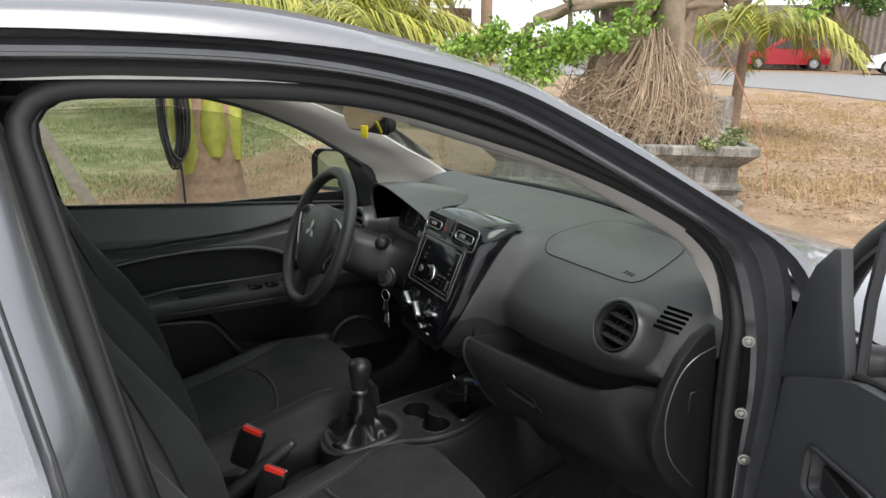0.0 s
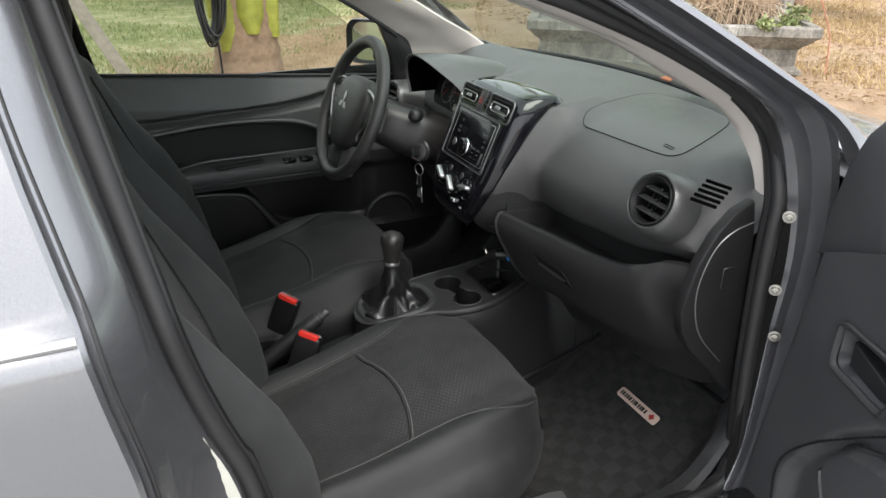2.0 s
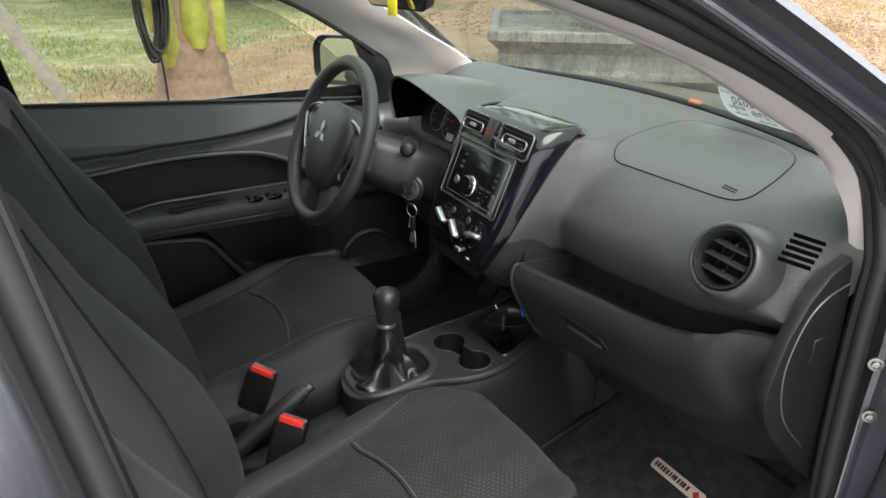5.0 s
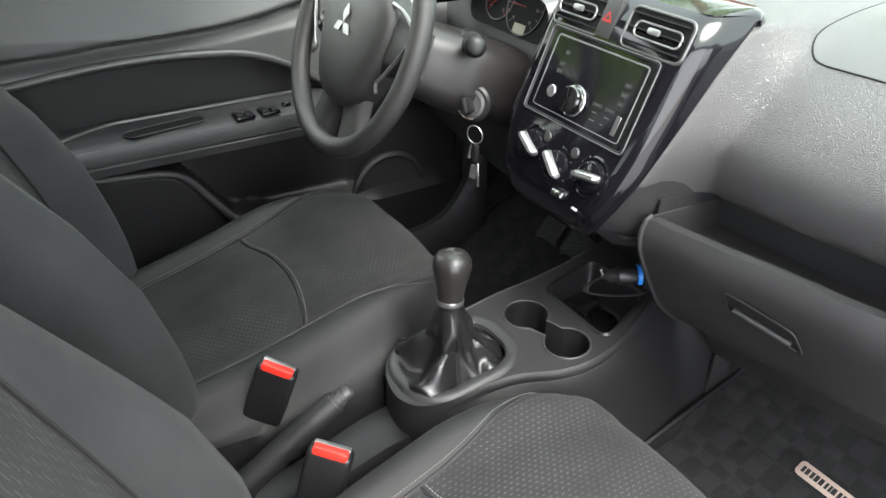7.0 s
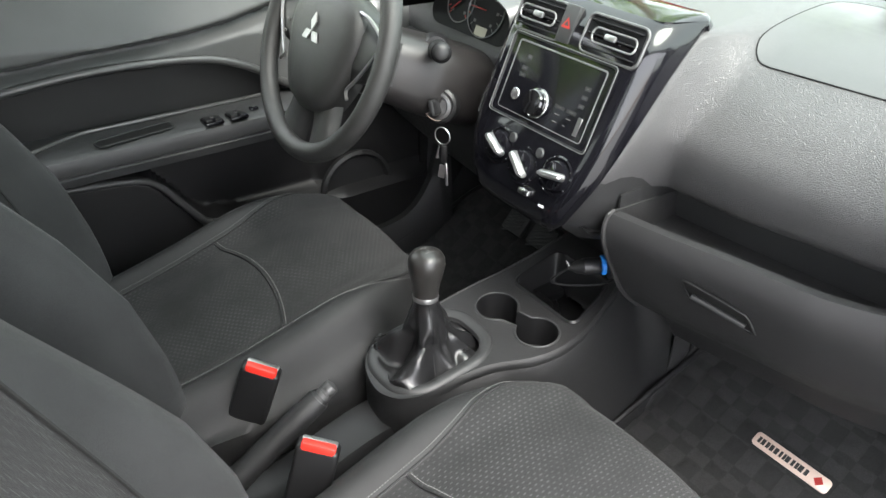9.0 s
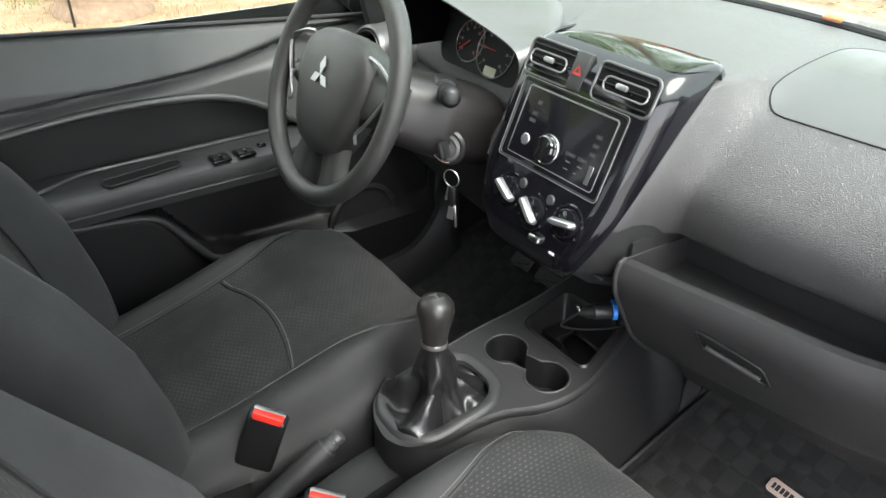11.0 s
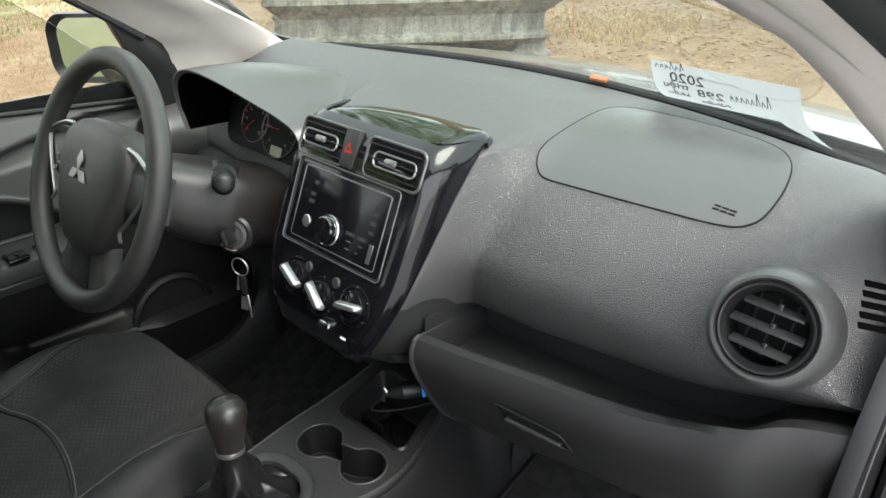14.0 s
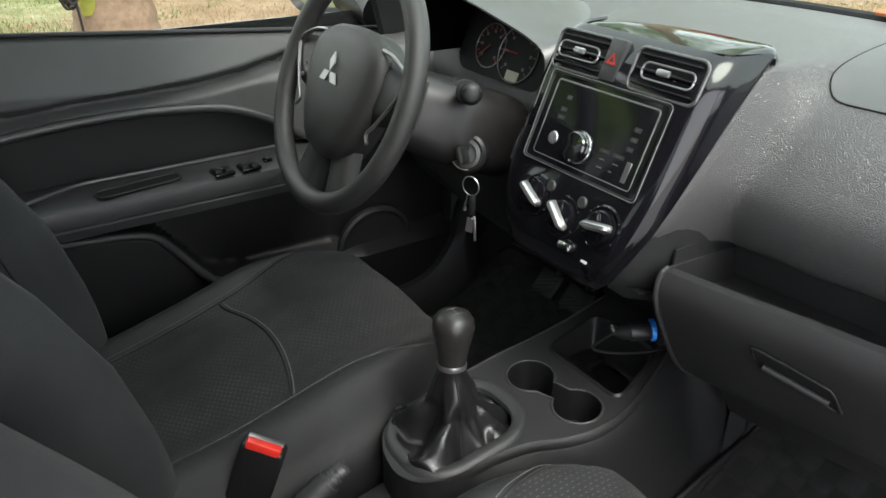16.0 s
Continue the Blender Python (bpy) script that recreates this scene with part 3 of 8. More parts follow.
for x, z in catmull([(-2.10, 1.085), (-2.22, 1.08), (-2.34, 1.06), (-2.38, 1.0), (-2.40, 0.86), (-2.41, 0.70)], 14):
    rows.append([(x - 0.05 * (1 - (y / 0.68) ** 2), y, z) for y in np.linspace(-0.68, 0.68, 11)])
part("boot_lid", sheet(rows, thick=0.003), M_PAINT, body, "grey painted boot lid")
rows = []
for x, z in catmull([(-2.36, 0.71), (-2.44, 0.66), (-2.45, 0.50), (-2.42, 0.36), (-2.34, 0.28)], 10):
    rows.append([(x + 0.12 * (y / 0.80) ** 4, y, z) for y in np.linspace(-0.80, 0.80, 15)])
part("rear_bumper", sheet(rows, thick=0.004), M_PAINT, body, "grey rear bumper")
rows = []
for x, z in catmull([(1.84, 0.63), (1.98, 0.59), (2.04, 0.52), (2.03, 0.42), (1.94, 0.28)], 10):
    rows.append([(x - 0.26 * (y / 0.80) ** 4, y, z) for y in np.linspace(-0.80, 0.80, 15)])
part("front_bumper", sheet(rows, thick=0.004), M_PAINT, body, "grey front bumper")
part("grille", rbox((0.03, 0.70, 0.08), pose(2.03, 0, 0.50, 0, 0, 0), 0.012), M_BLACK, body, "black front grille")
for side in (-1, 1):
    rows = []
    for x in np.linspace(-1.52, -2.40, 10):
        cut = float(smooth(-2.05, -2.42, x))
        rows.append([(x, side * (skin_y(z) - 0.13 * cut * cut - (0.05 if z > 1.06 else 0.0)), z) for z in (1.09, 1.06, 1.0, 0.85, 0.65, 0.45, 0.32)])
    part("rear_wing", sheet(rows, thick=0.004), M_PAINT, body, "grey painted rear wing")
    part("rear_pillar", sheet([[(-1.50, side * 0.72, 1.09), (-2.12, side * 0.67, 1.09)], [(-1.62, side * 0.655, 1.26), (-1.93, side * 0.625, 1.26)], [(-1.72, side * 0.60, 1.40), (-1.78, side * 0.59, 1.40)]], thick=0.02), M_PAINT, body, "grey painted rear pillar")
    part("headlamp", rbox((0.22, 0.22, 0.10), pose(1.76, side * 0.62, 0.60, 0, 14, -side * 24), 0.035, 3), M_LAMP, body, "clear headlamp")
    part("tail_lamp", rbox((0.16, 0.22, 0.18), pose(-2.33, side * 0.635, 0.90, 0, 0, -side * 18), 0.035, 3), M_TAIL, body, "red tail lamp")
    for wx in (1.26, -1.30):
        wm0 = Matrix.Translation((wx, side * 0.72, 0.29)) @ Matrix.Rotation(radians(-90 * side), 4, "X")
        wheel = part("wheel", lathe([(0.17, -0.10), (0.275, -0.10), (0.290, -0.07), (0.290, 0.07), (0.278, 0.095), (0.205, 0.10), (0.19, 0.08)], wm0, 32, cap=False), M_TYRE_BLACK, body, "black tyre")
        part("rim", lathe([(0.198, 0.09), (0.19, 0.098), (0.18, 0.07), (0.06, 0.075), (0.05, 0.092), (0.0, 0.095)], wm0, 32, cap=False), M_DARKSILVER, wheel, "dull alloy rim")
        for k in range(7):
            part("spoke", rbox((0.13, 0.030, 0.02), wm0 @ Matrix.Rotation(2 * math.pi * k / 7, 4, "Z") @ Matrix.Translation((0.115, 0, 0.085)), 0.006), M_SATIN, wheel)

# ---- dashboard ----
def pad_shift(y):
    return 0.13 * y * y


def pad_drop(y):
    return 0.10 * max(0.0, (abs(y - 0.01) - 0.525) / 0.12) ** 1.6


def pad_foot(y):
    """Height of the pad's lower edge."""
    return float(np.interp(-y, (0.13, 0.25, 0.33, 0.42, 0.50, 0.555, 0.61), (0.840, 0.838, 0.842, 0.848, 0.860, 0.872, 0.884))) if y < 0 else 0.88


dash = thing("dashboard", (0.3, 0, 0.55), "dark grey moulded plastic dashboard with a leather grain", "dashboard")


# rear edge of the glossy stack flank: height, depth, side
FLANK = [(0.78, -0.016, -0.066), (0.80, -0.014, -0.086), (0.83, -0.004, -0.101), (0.868, 0.013, -0.116), (0.901, 0.027, -0.125), (0.938, 0.048, -0.131), (0.98, 0.074, -0.136), (1.018, 0.099, -0.139), (1.051, 0.134, -0.139), (1.069, 0.149, -0.137)]


def flank(z):
    zs = [f[0] for f in FLANK]
    return np.interp(z, zs, [f[1] for f in FLANK]), np.interp(z, zs, [f[2] for f in FLANK])


def near_stack(y, z):
    """1 beside the centre stack, falling to 0 along a fillet that widens upwards."""
    if y > 0:
        return np.full(len(z), float(smooth(0.215, 0.14, y)))
    y0 = np.interp(z, (0.80, 0.86, 0.90, 0.95, 1.0, 1.06), (-0.146, -0.151, -0.164, -0.186, -0.212, -0.228))
    return np.clip((y - y0) / (flank(z)[1] - 0.001 - y0), 0, 1) ** 2.4


def pad_profile(y):
    s, d, f = pad_shift(y), pad_drop(y), pad_foot(y)
    prof = [(0.515 - 0.30 * y * y, 1.040 - 0.02 * (y / 0.6) ** 2), (0.500 - 0.30 * y * y, 1.058 - 0.02 * (y / 0.6) ** 2), (0.42 - 0.16 * y * y, 1.064 - 0.7 * d), (0.34, 1.066 - d), (0.27 + 0.6 * s, 1.056 - d), (0.197 + s, 1.031 - d), (0.146 + s, 0.992 - 0.9 * d), (0.113 + s, 0.945 - 0.6 * d), (0.104 + s, 0.905), (0.122 + s, f + 0.006), (0.134 + s, f + 0.001), (0.20 + s, f + 0.006)]
    q = catmull(prof, 44)
    w = near_stack(y, q[:, 1])
    k = np.interp(q[:, 1], (0.79, 0.84, 0.90, 0.95, 1.0, 1.055, 1.066), (0.0, -0.008, 0.020, 0.058, 0.100, 0.142, 0.27))
    if y <= 0:
        k = np.where(q[:, 1] < 1.052, flank(q[:, 1])[0] + 0.003, np.interp(q[:, 1], (1.052, 1.062, 1.066), (0.140, 0.20, 0.27)))
    reach = smooth(0.36, 0.24, q[:, 0]) * (np.arange(44) < 40)
    q[:, 0] += w * reach * np.minimum(0, k - q[:, 0])
    return q


rows = [[(x, y, z) for x, z in pad_profile(y)] for y in np.r_[np.linspace(-0.629, -0.32, 30), np.linspace(-0.312, -0.11, 52), np.linspace(-0.10, 0.665, 66)]]
part("dash_pad", sheet(rows), M_DASH, dash, "grained dark grey dash pad", 60)


def pad_z(x, y):
    q = pad_profile(y)[2:26]
    return float(np.interp(x, q[::-1, 0], q[::-1, 1]))


# passenger shelf and glove box
LIP = [(-0.128, 0.034, 0.824), (-0.21, 0.046, 0.826), (-0.30, 0.061, 0.829), (-0.39, 0.076, 0.831), (-0.445, 0.088, 0.836), (-0.50, 0.098, 0.849), (-0.528, 0.105, 0.862), (-0.550, 0.116, 0.877), (-0.575, 0.126, 0.884), (-0.614, 0.134, 0.892)]
lip = catmull(LIP, 60)
rows = []
for y, x, z in lip:
    dip = 0.032 * float(smooth(-0.56, -0.48, y))
    prof = [(x + 0.150, z - 0.018 - dip), (x + 0.05, z - 0.022 - dip), (x + 0.028, z - 0.016 - 0.8 * dip), (x + 0.019, z - 0.010), (x + 0.008, z), (x - 0.004, z - 0.004), (x - 0.009, z - 0.018), (x - 0.006, z - 0.045), (x + 0.016, z - 0.09), (x + 0.055, z - 0.155), (x + 0.10, z - 0.20), (x + 0.17, z - 0.25), (x + 0.22, z - 0.32)]
    rows.append([(a, y, b) for a, b in catmull(prof, 36)])
part("glove_box", sheet(rows, thick=0.003), M_GLOVE, dash, "black plastic glove box with an open shelf above it", 60)
part("shelf_back", sheet([[(0.152 + pad_shift(y) + 0.02 * (0.9 - z) / 0.11, y, z) for y in (-0.128, -0.22, -0.3, -0.4, -0.5, -0.60)] for z in (0.745, 0.80, 0.84, 0.885)], thick=0.003), M_ARM, dash, "back wall of the open shelf")
ends = [(lip[0][1] + dx, lip[0][2] + dz) for dx, dz in ((0.006, 0.0), (-0.004, -0.004), (-0.009, -0.018), (-0.006, -0.045), (0.016, -0.09), (0.055, -0.155), (0.10, -0.20), (0.19, -0.20), (0.19, -0.01))]
part("glove_box_end", prism(ends, 0.004, axes((0, -0.1275, 0), (1, 0, 0), (0, -1, 0))), M_GLOVE, dash, "closed end of the glove box")
rows = []
for z in (0.872, 0.858, 0.846, 0.838, 0.825, 0.80, 0.782, 0.755):
    fx, fy = (float(c) for c in flank(max(0.786, z)))
    fx += 0.004 + 0.05 * float(smooth(0.80, 0.75, z)) + 0.008 * float(smooth(0.850, 0.872, z))
    rows.append([(fx + (0.116 - fx) * k, fy + 0.002 + (-0.1272 - fy - 0.002) * math.sin(k * math.pi / 2), z) for k in (0, 0.15, 0.3, 0.5, 0.75, 1.0)])
part("stack_skirt", sheet(rows, thick=0.003), M_PANEL, dash, "dark side panel between stack and glove box", 60)
part("shelf_end", sheet([[(x, -0.1285, z) for x in (0.05, 0.12, 0.24)] for z in (0.78, 0.82, 0.843)], thick=0.003), M_PANEL, dash)
part("glove_edge", tube([(x - 0.002, -0.129, z) for x, z in catmull(ends[:7], 24)], 0.0035, 8), M_GLOVE, dash, "rounded edge of the glove box lid")
# pull handle moulded into the lid
def lid_x(y, z):
    x, zl = float(np.interp(-y, -lip[:, 0], lip[:, 1])), float(np.interp(-y, -lip[:, 0], lip[:, 2]))
    return x + float(np.interp(zl - z, (0.018, 0.045, 0.09, 0.155, 0.20), (-0.009, -0.006, 0.016, 0.055, 0.10)))


grip = catmull([(-0.249, 0.770), (-0.258, 0.775), (-0.325, 0.763), (-0.336, 0.757), (-0.342, 0.733), (-0.336, 0.728), (-0.266, 0.740), (-0.256, 0.745), (-0.249, 0.770)], 50)[:-1]
gc = grip.mean(0)
# Patch on the lid, dark for the shade a hollow grip would hold.
part("handle_recess", sheet([[(lid_x(y, z) - 0.0030, y, z) for y, z in gc + (grip - gc) * k] for k in (1.0, 0.6, 0.02)], False, True), M_DEEP, dash, "patch coloured dark for the shade of the grip recess")
part("handle_rim", tube([(lid_x(y, z) - 0.0035, y, z) for y, z in grip], 0.0018, 8, True), M_BLACK, dash, "rounded recess rim")
part("handle_bar", tube([(lid_x(y, z) - 0.006, y, z) for y, z in catmull([(-0.262, 0.752), (-0.30, 0.745), (-0.333, 0.739)], 12)], 0.0050, 10), M_PANEL, dash, "glove box pull bar")
# end cap of the dash facing the open door
capline = [(0.126, 0.90), (0.112, 0.85), (0.104, 0.817), (0.112, 0.775), (0.135, 0.735), (0.20, 0.665), (0.262, 0.604), (0.275, 0.60), (0.262, 0.80), (0.24, 0.95), (0.228, 1.0), (0.19, 0.985), (0.155, 0.95)]
cap = prism([(x, z) for x, z in capline], 0.02, axes((0, -0.612, 0), (1, 0, 0), (0, -1, 0)), 0.006)
part("dash_end_panel", cap, M_BLACK, dash, "black plastic dash end panel")
arc = catmull([(0.232, 0.962), (0.19, 0.952), (0.158, 0.930), (0.138, 0.89), (0.130, 0.845), (0.140, 0.79), (0.165, 0.745), (0.215, 0.69)], 30)
part("cover_seam", tube([(x, -0.633, z) for x, z in arc], 0.0014, 6), M_DARKSILVER, dash, "seam of the fuse cover")
part("cover_latch", rbox((0.030, 0.003, 0.040), pose(0.197, -0.6325, 0.865), 0.001, 1), M_BLACK, dash, "small cover latch")

# ---- centre stack ----
STACK = [(1.066, 0.086, 0.104, -0.118), (1.058, 0.070, 0.110, -0.126), (1.03, 0.052, 0.117, -0.129), (1.005, 0.042, 0.120, -0.127), (0.95, 0.019, 0.121, -0.121), (0.905, 0.000, 0.121, -0.116), (0.87, -0.015, 0.116, -0.108), (0.83, -0.027, 0.102, -0.094), (0.80, -0.030, 0.085, -0.078), (0.788, -0.026, 0.070, -0.064), (0.780, -0.012, 0.060, -0.055)]


def stack_x(z):
    return float(np.interp(z, [r[0] for r in STACK[::-1]], [r[1] for r in STACK[::-1]]))


STACK_N = Vector((-0.925, 0.0, 0.38)).normalized()


def on_stack(y, z, out=0.0):
    """A pose on the stack's face: local x to the car's right, local y up the face, local z out of it."""
    o = Vector((stack_x(z), y, z)) + STACK_N * out
    return axes(o, (0, -1, 0), STACK_N)


stack = thing("center_stack", (0.05, 0, 0.78), "glossy piano-black centre stack under a polished hood", "centre console")
rows = []
for z, x, yl, yr in [(r[0], r[1], r[2], r[3]) for r in STACK]:
    w = [(x + 0.06, yl + 0.010), (x + 0.03, yl + 0.008), (x + 0.010, yl + 0.003), (x + 0.002, yl - 0.003), (x, yl - 0.012)]
    w += [(x, y) for y in np.linspace(yl - 0.03, yr + 0.03, 9)]
    ex, ey = (float(c) for c in flank(z))
    kx, ky = x + 0.62 * (ex - x), yr + 0.62 * (ey - yr)
    for t in np.linspace(0.12, 1.0, 8):
        ax, ay, bx, by = x, yr + 0.026, x + 0.02 * (ex - x), yr + 0.001
        w.append((ax * (1 - t) ** 2 + 2 * bx * t * (1 - t) + kx * t * t, ay * (1 - t) ** 2 + 2 * by * t * (1 - t) + ky * t * t))
    w += [(kx + (ex - kx) * k, ky + (ey - ky) * k) for k in (0.12, 0.35, 0.6, 0.85, 1.0)]
    w += [(ex + 0.006, ey + 0.004)]
    rows.append([(a, b, z) for a, b in w])
part("fascia", sheet(rows, thick=0.003), M_PIANO, stack, "piano-black fascia", 50)
# polished hood above the vents
outline = catmull([(0.082, 0.107), (0.112, 0.102), (0.16, 0.070), (0.192, 0.015), (0.203, -0.05), (0.197, -0.100), (0.181, -0.125), (0.152, -0.137)], 44)
frontl = catmull([(0.080, 0.105), (0.085, 0.09), (0.085, 0.0), (0.0855, -0.09), (0.090, -0.116), (0.112, -0.129), (0.147, -0.137)], 44)
rows = []
for (x, y), (u, v) in zip(outline, frontl):
    ze = max(1.03, min(1.062, pad_z(x, y))) - 0.005
    wide = math.hypot(x - u, y - v)
    z0 = 1.0655 - 0.007 * (1 - min(1.0, wide / 0.04))
    row = []
    for k in (0, 0.08, 0.2, 0.4, 0.6, 0.8, 0.92, 1.0):
        e = float(smooth(0.55, 1.0, k))
        row.append((u + (x - u) * k, v + (y - v) * k, (z0 + 0.005 * min(1.0, wide / 0.08) * math.sin(math.pi * min(1, k))) * (1 - e) + ze * e))
    rows.append(row)
part("polished_hood", sheet(rows, thick=0.003), M_PIANO, stack, "glossy black hood over the vents", 60)

# two vents with the hazard switch between them
for y0, w in ((0.064, 0.094), (-0.071, 0.100)):
    base = on_stack(y0, 1.0385, 0.0)
    rim = round_rect(w, 0.050, 0.010, 4)
    vent = part("air_vent", tube([base @ Vector((x, y, 0.003)) for x, y in rim], 0.0024, 8, True), M_DARKSILVER, stack, "rectangular air vent with a silver frame")
    part("vent_duct", prism(round_rect(w - 0.002, 0.048, 0.009, 4), 0.0025, base), M_DIAL, vent)
    inner = round_rect(w * 0.74, 0.019, 0.008, 4)
    part("vane_frame", tube([base @ Vector((x + (0.004 if y0 < 0 else -0.004), y, 0.007)) for x, y in inner], 0.0014, 6, True), M_SATIN, vent, "silver-edged vane")
    for dy in (-0.017, 0.0, 0.017):
        part("vane", rbox((w * 0.86, 0.0022, 0.008), base @ Matrix.Translation((0, dy, 0.004)), 0.0007, 1), M_DIAL, vent)
    part("vane_tab", rbox((0.019, 0.008, 0.006), base @ Matrix.Translation((0, 0.001, 0.010)), 0.0025, 2), M_SATIN, vent, "silver vane tab")
hz = on_stack(0.0105, 1.0395, 0.0)
haz = part("hazard_switch", rbox((0.027, 0.052, 0.012), hz @ Matrix.Translation((0, 0, 0.001)), 0.003), M_ARM, stack, "grey hazard switch")
tri_o = [(-0.0085, -0.006), (0.0085, -0.006), (0, 0.0085)]
tri_i = [(x * 0.5, y * 0.5) for x, y in tri_o]
bm = bmesh.new()
rows3 = [[hz @ Vector((x, y, 0.0077)) for x, y in tri_o], [hz @ Vector((x, y, 0.0077)) for x, y in tri_i]]
part("hazard_mark", sheet(rows3, False, True, bm=bm), M_REDPRINT, haz, "red triangle")

# heater controls
for y0, z0, spin in ((0.0505, 0.866, 64), (-0.0045, 0.857, 54), (-0.0685, 0.866, -80)):
    b = on_stack(y0, z0, 0.0)
    dial = part("heater_dial", lathe([(0.0, 0.0), (0.028, 0.0), (0.028, 0.003), (0.0255, 0.0045), (0.024, 0.003), (0.0, 0.003)], b, 32, cap=False), M_PIANO, stack, "round heater dial with a chrome grip")
    part("dial_hub", lathe([(0.021, 0.002), (0.020, 0.010), (0.017, 0.012), (0.0, 0.0125)], b, 28, cap=False), M_PIANO, dial)
    part("chrome_grip", rbox((0.0135, 0.047, 0.016), b @ Matrix.Rotation(radians(spin), 4, "Z") @ Matrix.Translation((0, 0, 0.015)), 0.0056, 3, taper=(0.5, 0.85)), M_SATIN, dial, "chrome grip bar")
    for k in range(5):
        a = radians(-120 + 240 * k / 4)
        part("dial_mark", rbox((0.0009, 0.0026, 0.0005), b @ Matrix.Rotation(-a, 4, "Z") @ Matrix.Translation((0, 0.0262, 0.0046)), 0), M_DIM, dial)
for y0, z0 in ((0.030, 0.884), (-0.028, 0.882)):
    b = on_stack(y0, z0, 0.0)
    part("push_button", lathe([(0.0075, 0.0), (0.0075, 0.004), (0.006, 0.0055), (0.0, 0.0055)], b, 18, cap=False), M_ARM, stack, "small round button")
b = on_stack(-0.012, 0.826, 0.0)
part("slider_slot", rbox((0.090, 0.009, 0.003), b @ Matrix.Translation((0.0, 0, 0.0)), 0.001), M_DEEP, stack)
part("recirculation_slider", rbox((0.022, 0.011, 0.012), b @ Matrix.Translation((0.014, 0, 0.006)), 0.003), M_CHROME, stack, "chrome slider")
part("slider_mark", rbox((0.010, 0.006, 0.0008), b @ Matrix.Translation((0.046, -0.006, 0.001)), 0), M_WHITE, stack)
part("slider_mark", rbox((0.010, 0.006, 0.0008), b @ Matrix.Translation((-0.052, 0.002, 0.001)), 0), M_WHITE, stack)

# ---- car radio ----
rb = axes(Vector((0.0225, 0.0, 0.9585)) + STACK_N * 0.001, (0, -1, 0), STACK_N)
radio = thing("car_radio", (0.02, 0, 0.90), "double-height car radio with a glossy black face and silver trim frame", "car radio")


def on_radio(x, y, out=0.0):
    return rb @ Matrix.Translation((x, y, out))


outer, inner = round_rect(0.198, 0.118, 0.006, 3), round_rect(0.168, 0.097, 0.004, 3)
rows = [[rb @ Vector((x, y, z)) for x, y in o] for o, z in ((outer, 0.0), (outer, 0.003), (round_rect(0.192, 0.113, 0.005, 3), 0.0035), (round_rect(0.180, 0.104, 0.004, 3), -0.004), (inner, -0.006))]
part("surround", sheet(rows, False, True), M_BLACK, radio, "black mounting surround")
part("silver_edge", tube([rb @ Vector((x, y, 0.0035)) for x, y in outer], 0.0007, 6, True), M_SATINDARK, radio)
part("trim_ring", tube([rb @ Vector((x, y, 0.001)) for x, y in round_rect(0.169, 0.098, 0.004, 3)], 0.0017, 6, True), M_SATINDARK, radio, "thin silver trim ring")
part("face", prism(round_rect(0.168, 0.097, 0.004, 3), 0.006, on_radio(0, 0, -0.006), 0.0008, 1), M_SCREEN, radio, "glossy black radio face")
part("disc_slot", rbox((0.120, 0.004, 0.002), on_radio(0.008, 0.041, 0.0002), 0.0008, 1), M_DEEP, radio, "disc slot")
part("display", rbox((0.088, 0.040, 0.001), on_radio(0.004, 0.009, 0.0002), 0.0004, 1), M_SCREEN, radio, "dark display window")
part("volume_knob", lathe([(0.0205, 0.0), (0.0205, 0.004), (0.0185, 0.005), (0.0185, 0.012), (0.0165, 0.014), (0.0, 0.0145)], on_radio(-0.012, -0.024), 36, cap=False), M_SCREEN, radio, "large rotary knob")
part("knob_ring", lathe([(0.0206, 0.001), (0.0215, 0.003), (0.0206, 0.005), (0.0186, 0.0052)], on_radio(-0.012, -0.024), 36, cap=False), M_CHROME, radio, "chrome ring")
part("source_button", lathe([(0.0085, 0.0), (0.0085, 0.003), (0.0075, 0.004), (0.0, 0.004)], on_radio(-0.058, -0.024), 24, cap=False), M_BRIGHT, radio, "round silver button")
for k, (x, y, w) in enumerate(((-0.058, 0.014, 0.012), (-0.058, 0.004, 0.014), (-0.056, 0.030, 0.010), (0.064, 0.020, 0.012), (0.064, 0.008, 0.012), (0.064, -0.004, 0.012), (0.030, -0.016, 0.020), (0.052, -0.016, 0.020), (0.030, -0.026, 0.020), (0.052, -0.026, 0.020), (0.030, -0.036, 0.020), (0.048, -0.036, 0.012))):
    part("preset_button", rbox((w, 0.007, 0.003), on_radio(x, y, 0.0006), 0.0009, 1), M_PANEL, radio, "small flat button")
    part("button_mark", rbox((w * 0.42, 0.0011, 0.0006), on_radio(x, y, 0.0021), 0), M_DIM, radio)
part("usb_socket", rbox((0.009, 0.026, 0.003), on_radio(0.071, -0.030, 0.0012), 0.001, 1), M_DARKSILVER, radio, "upright usb socket")
part("maker_mark", rbox((0.013, 0.0045, 0.0004), on_radio(0.012, 0.033, 0.0004), 0), M_SATIN, radio)

# ---- round side vents and demister slots ----
M_DARKVANE = plain("satin_vane_plastic", (0.035, 0.035, 0.036), 0.34, scale=200, bumps=0.05)


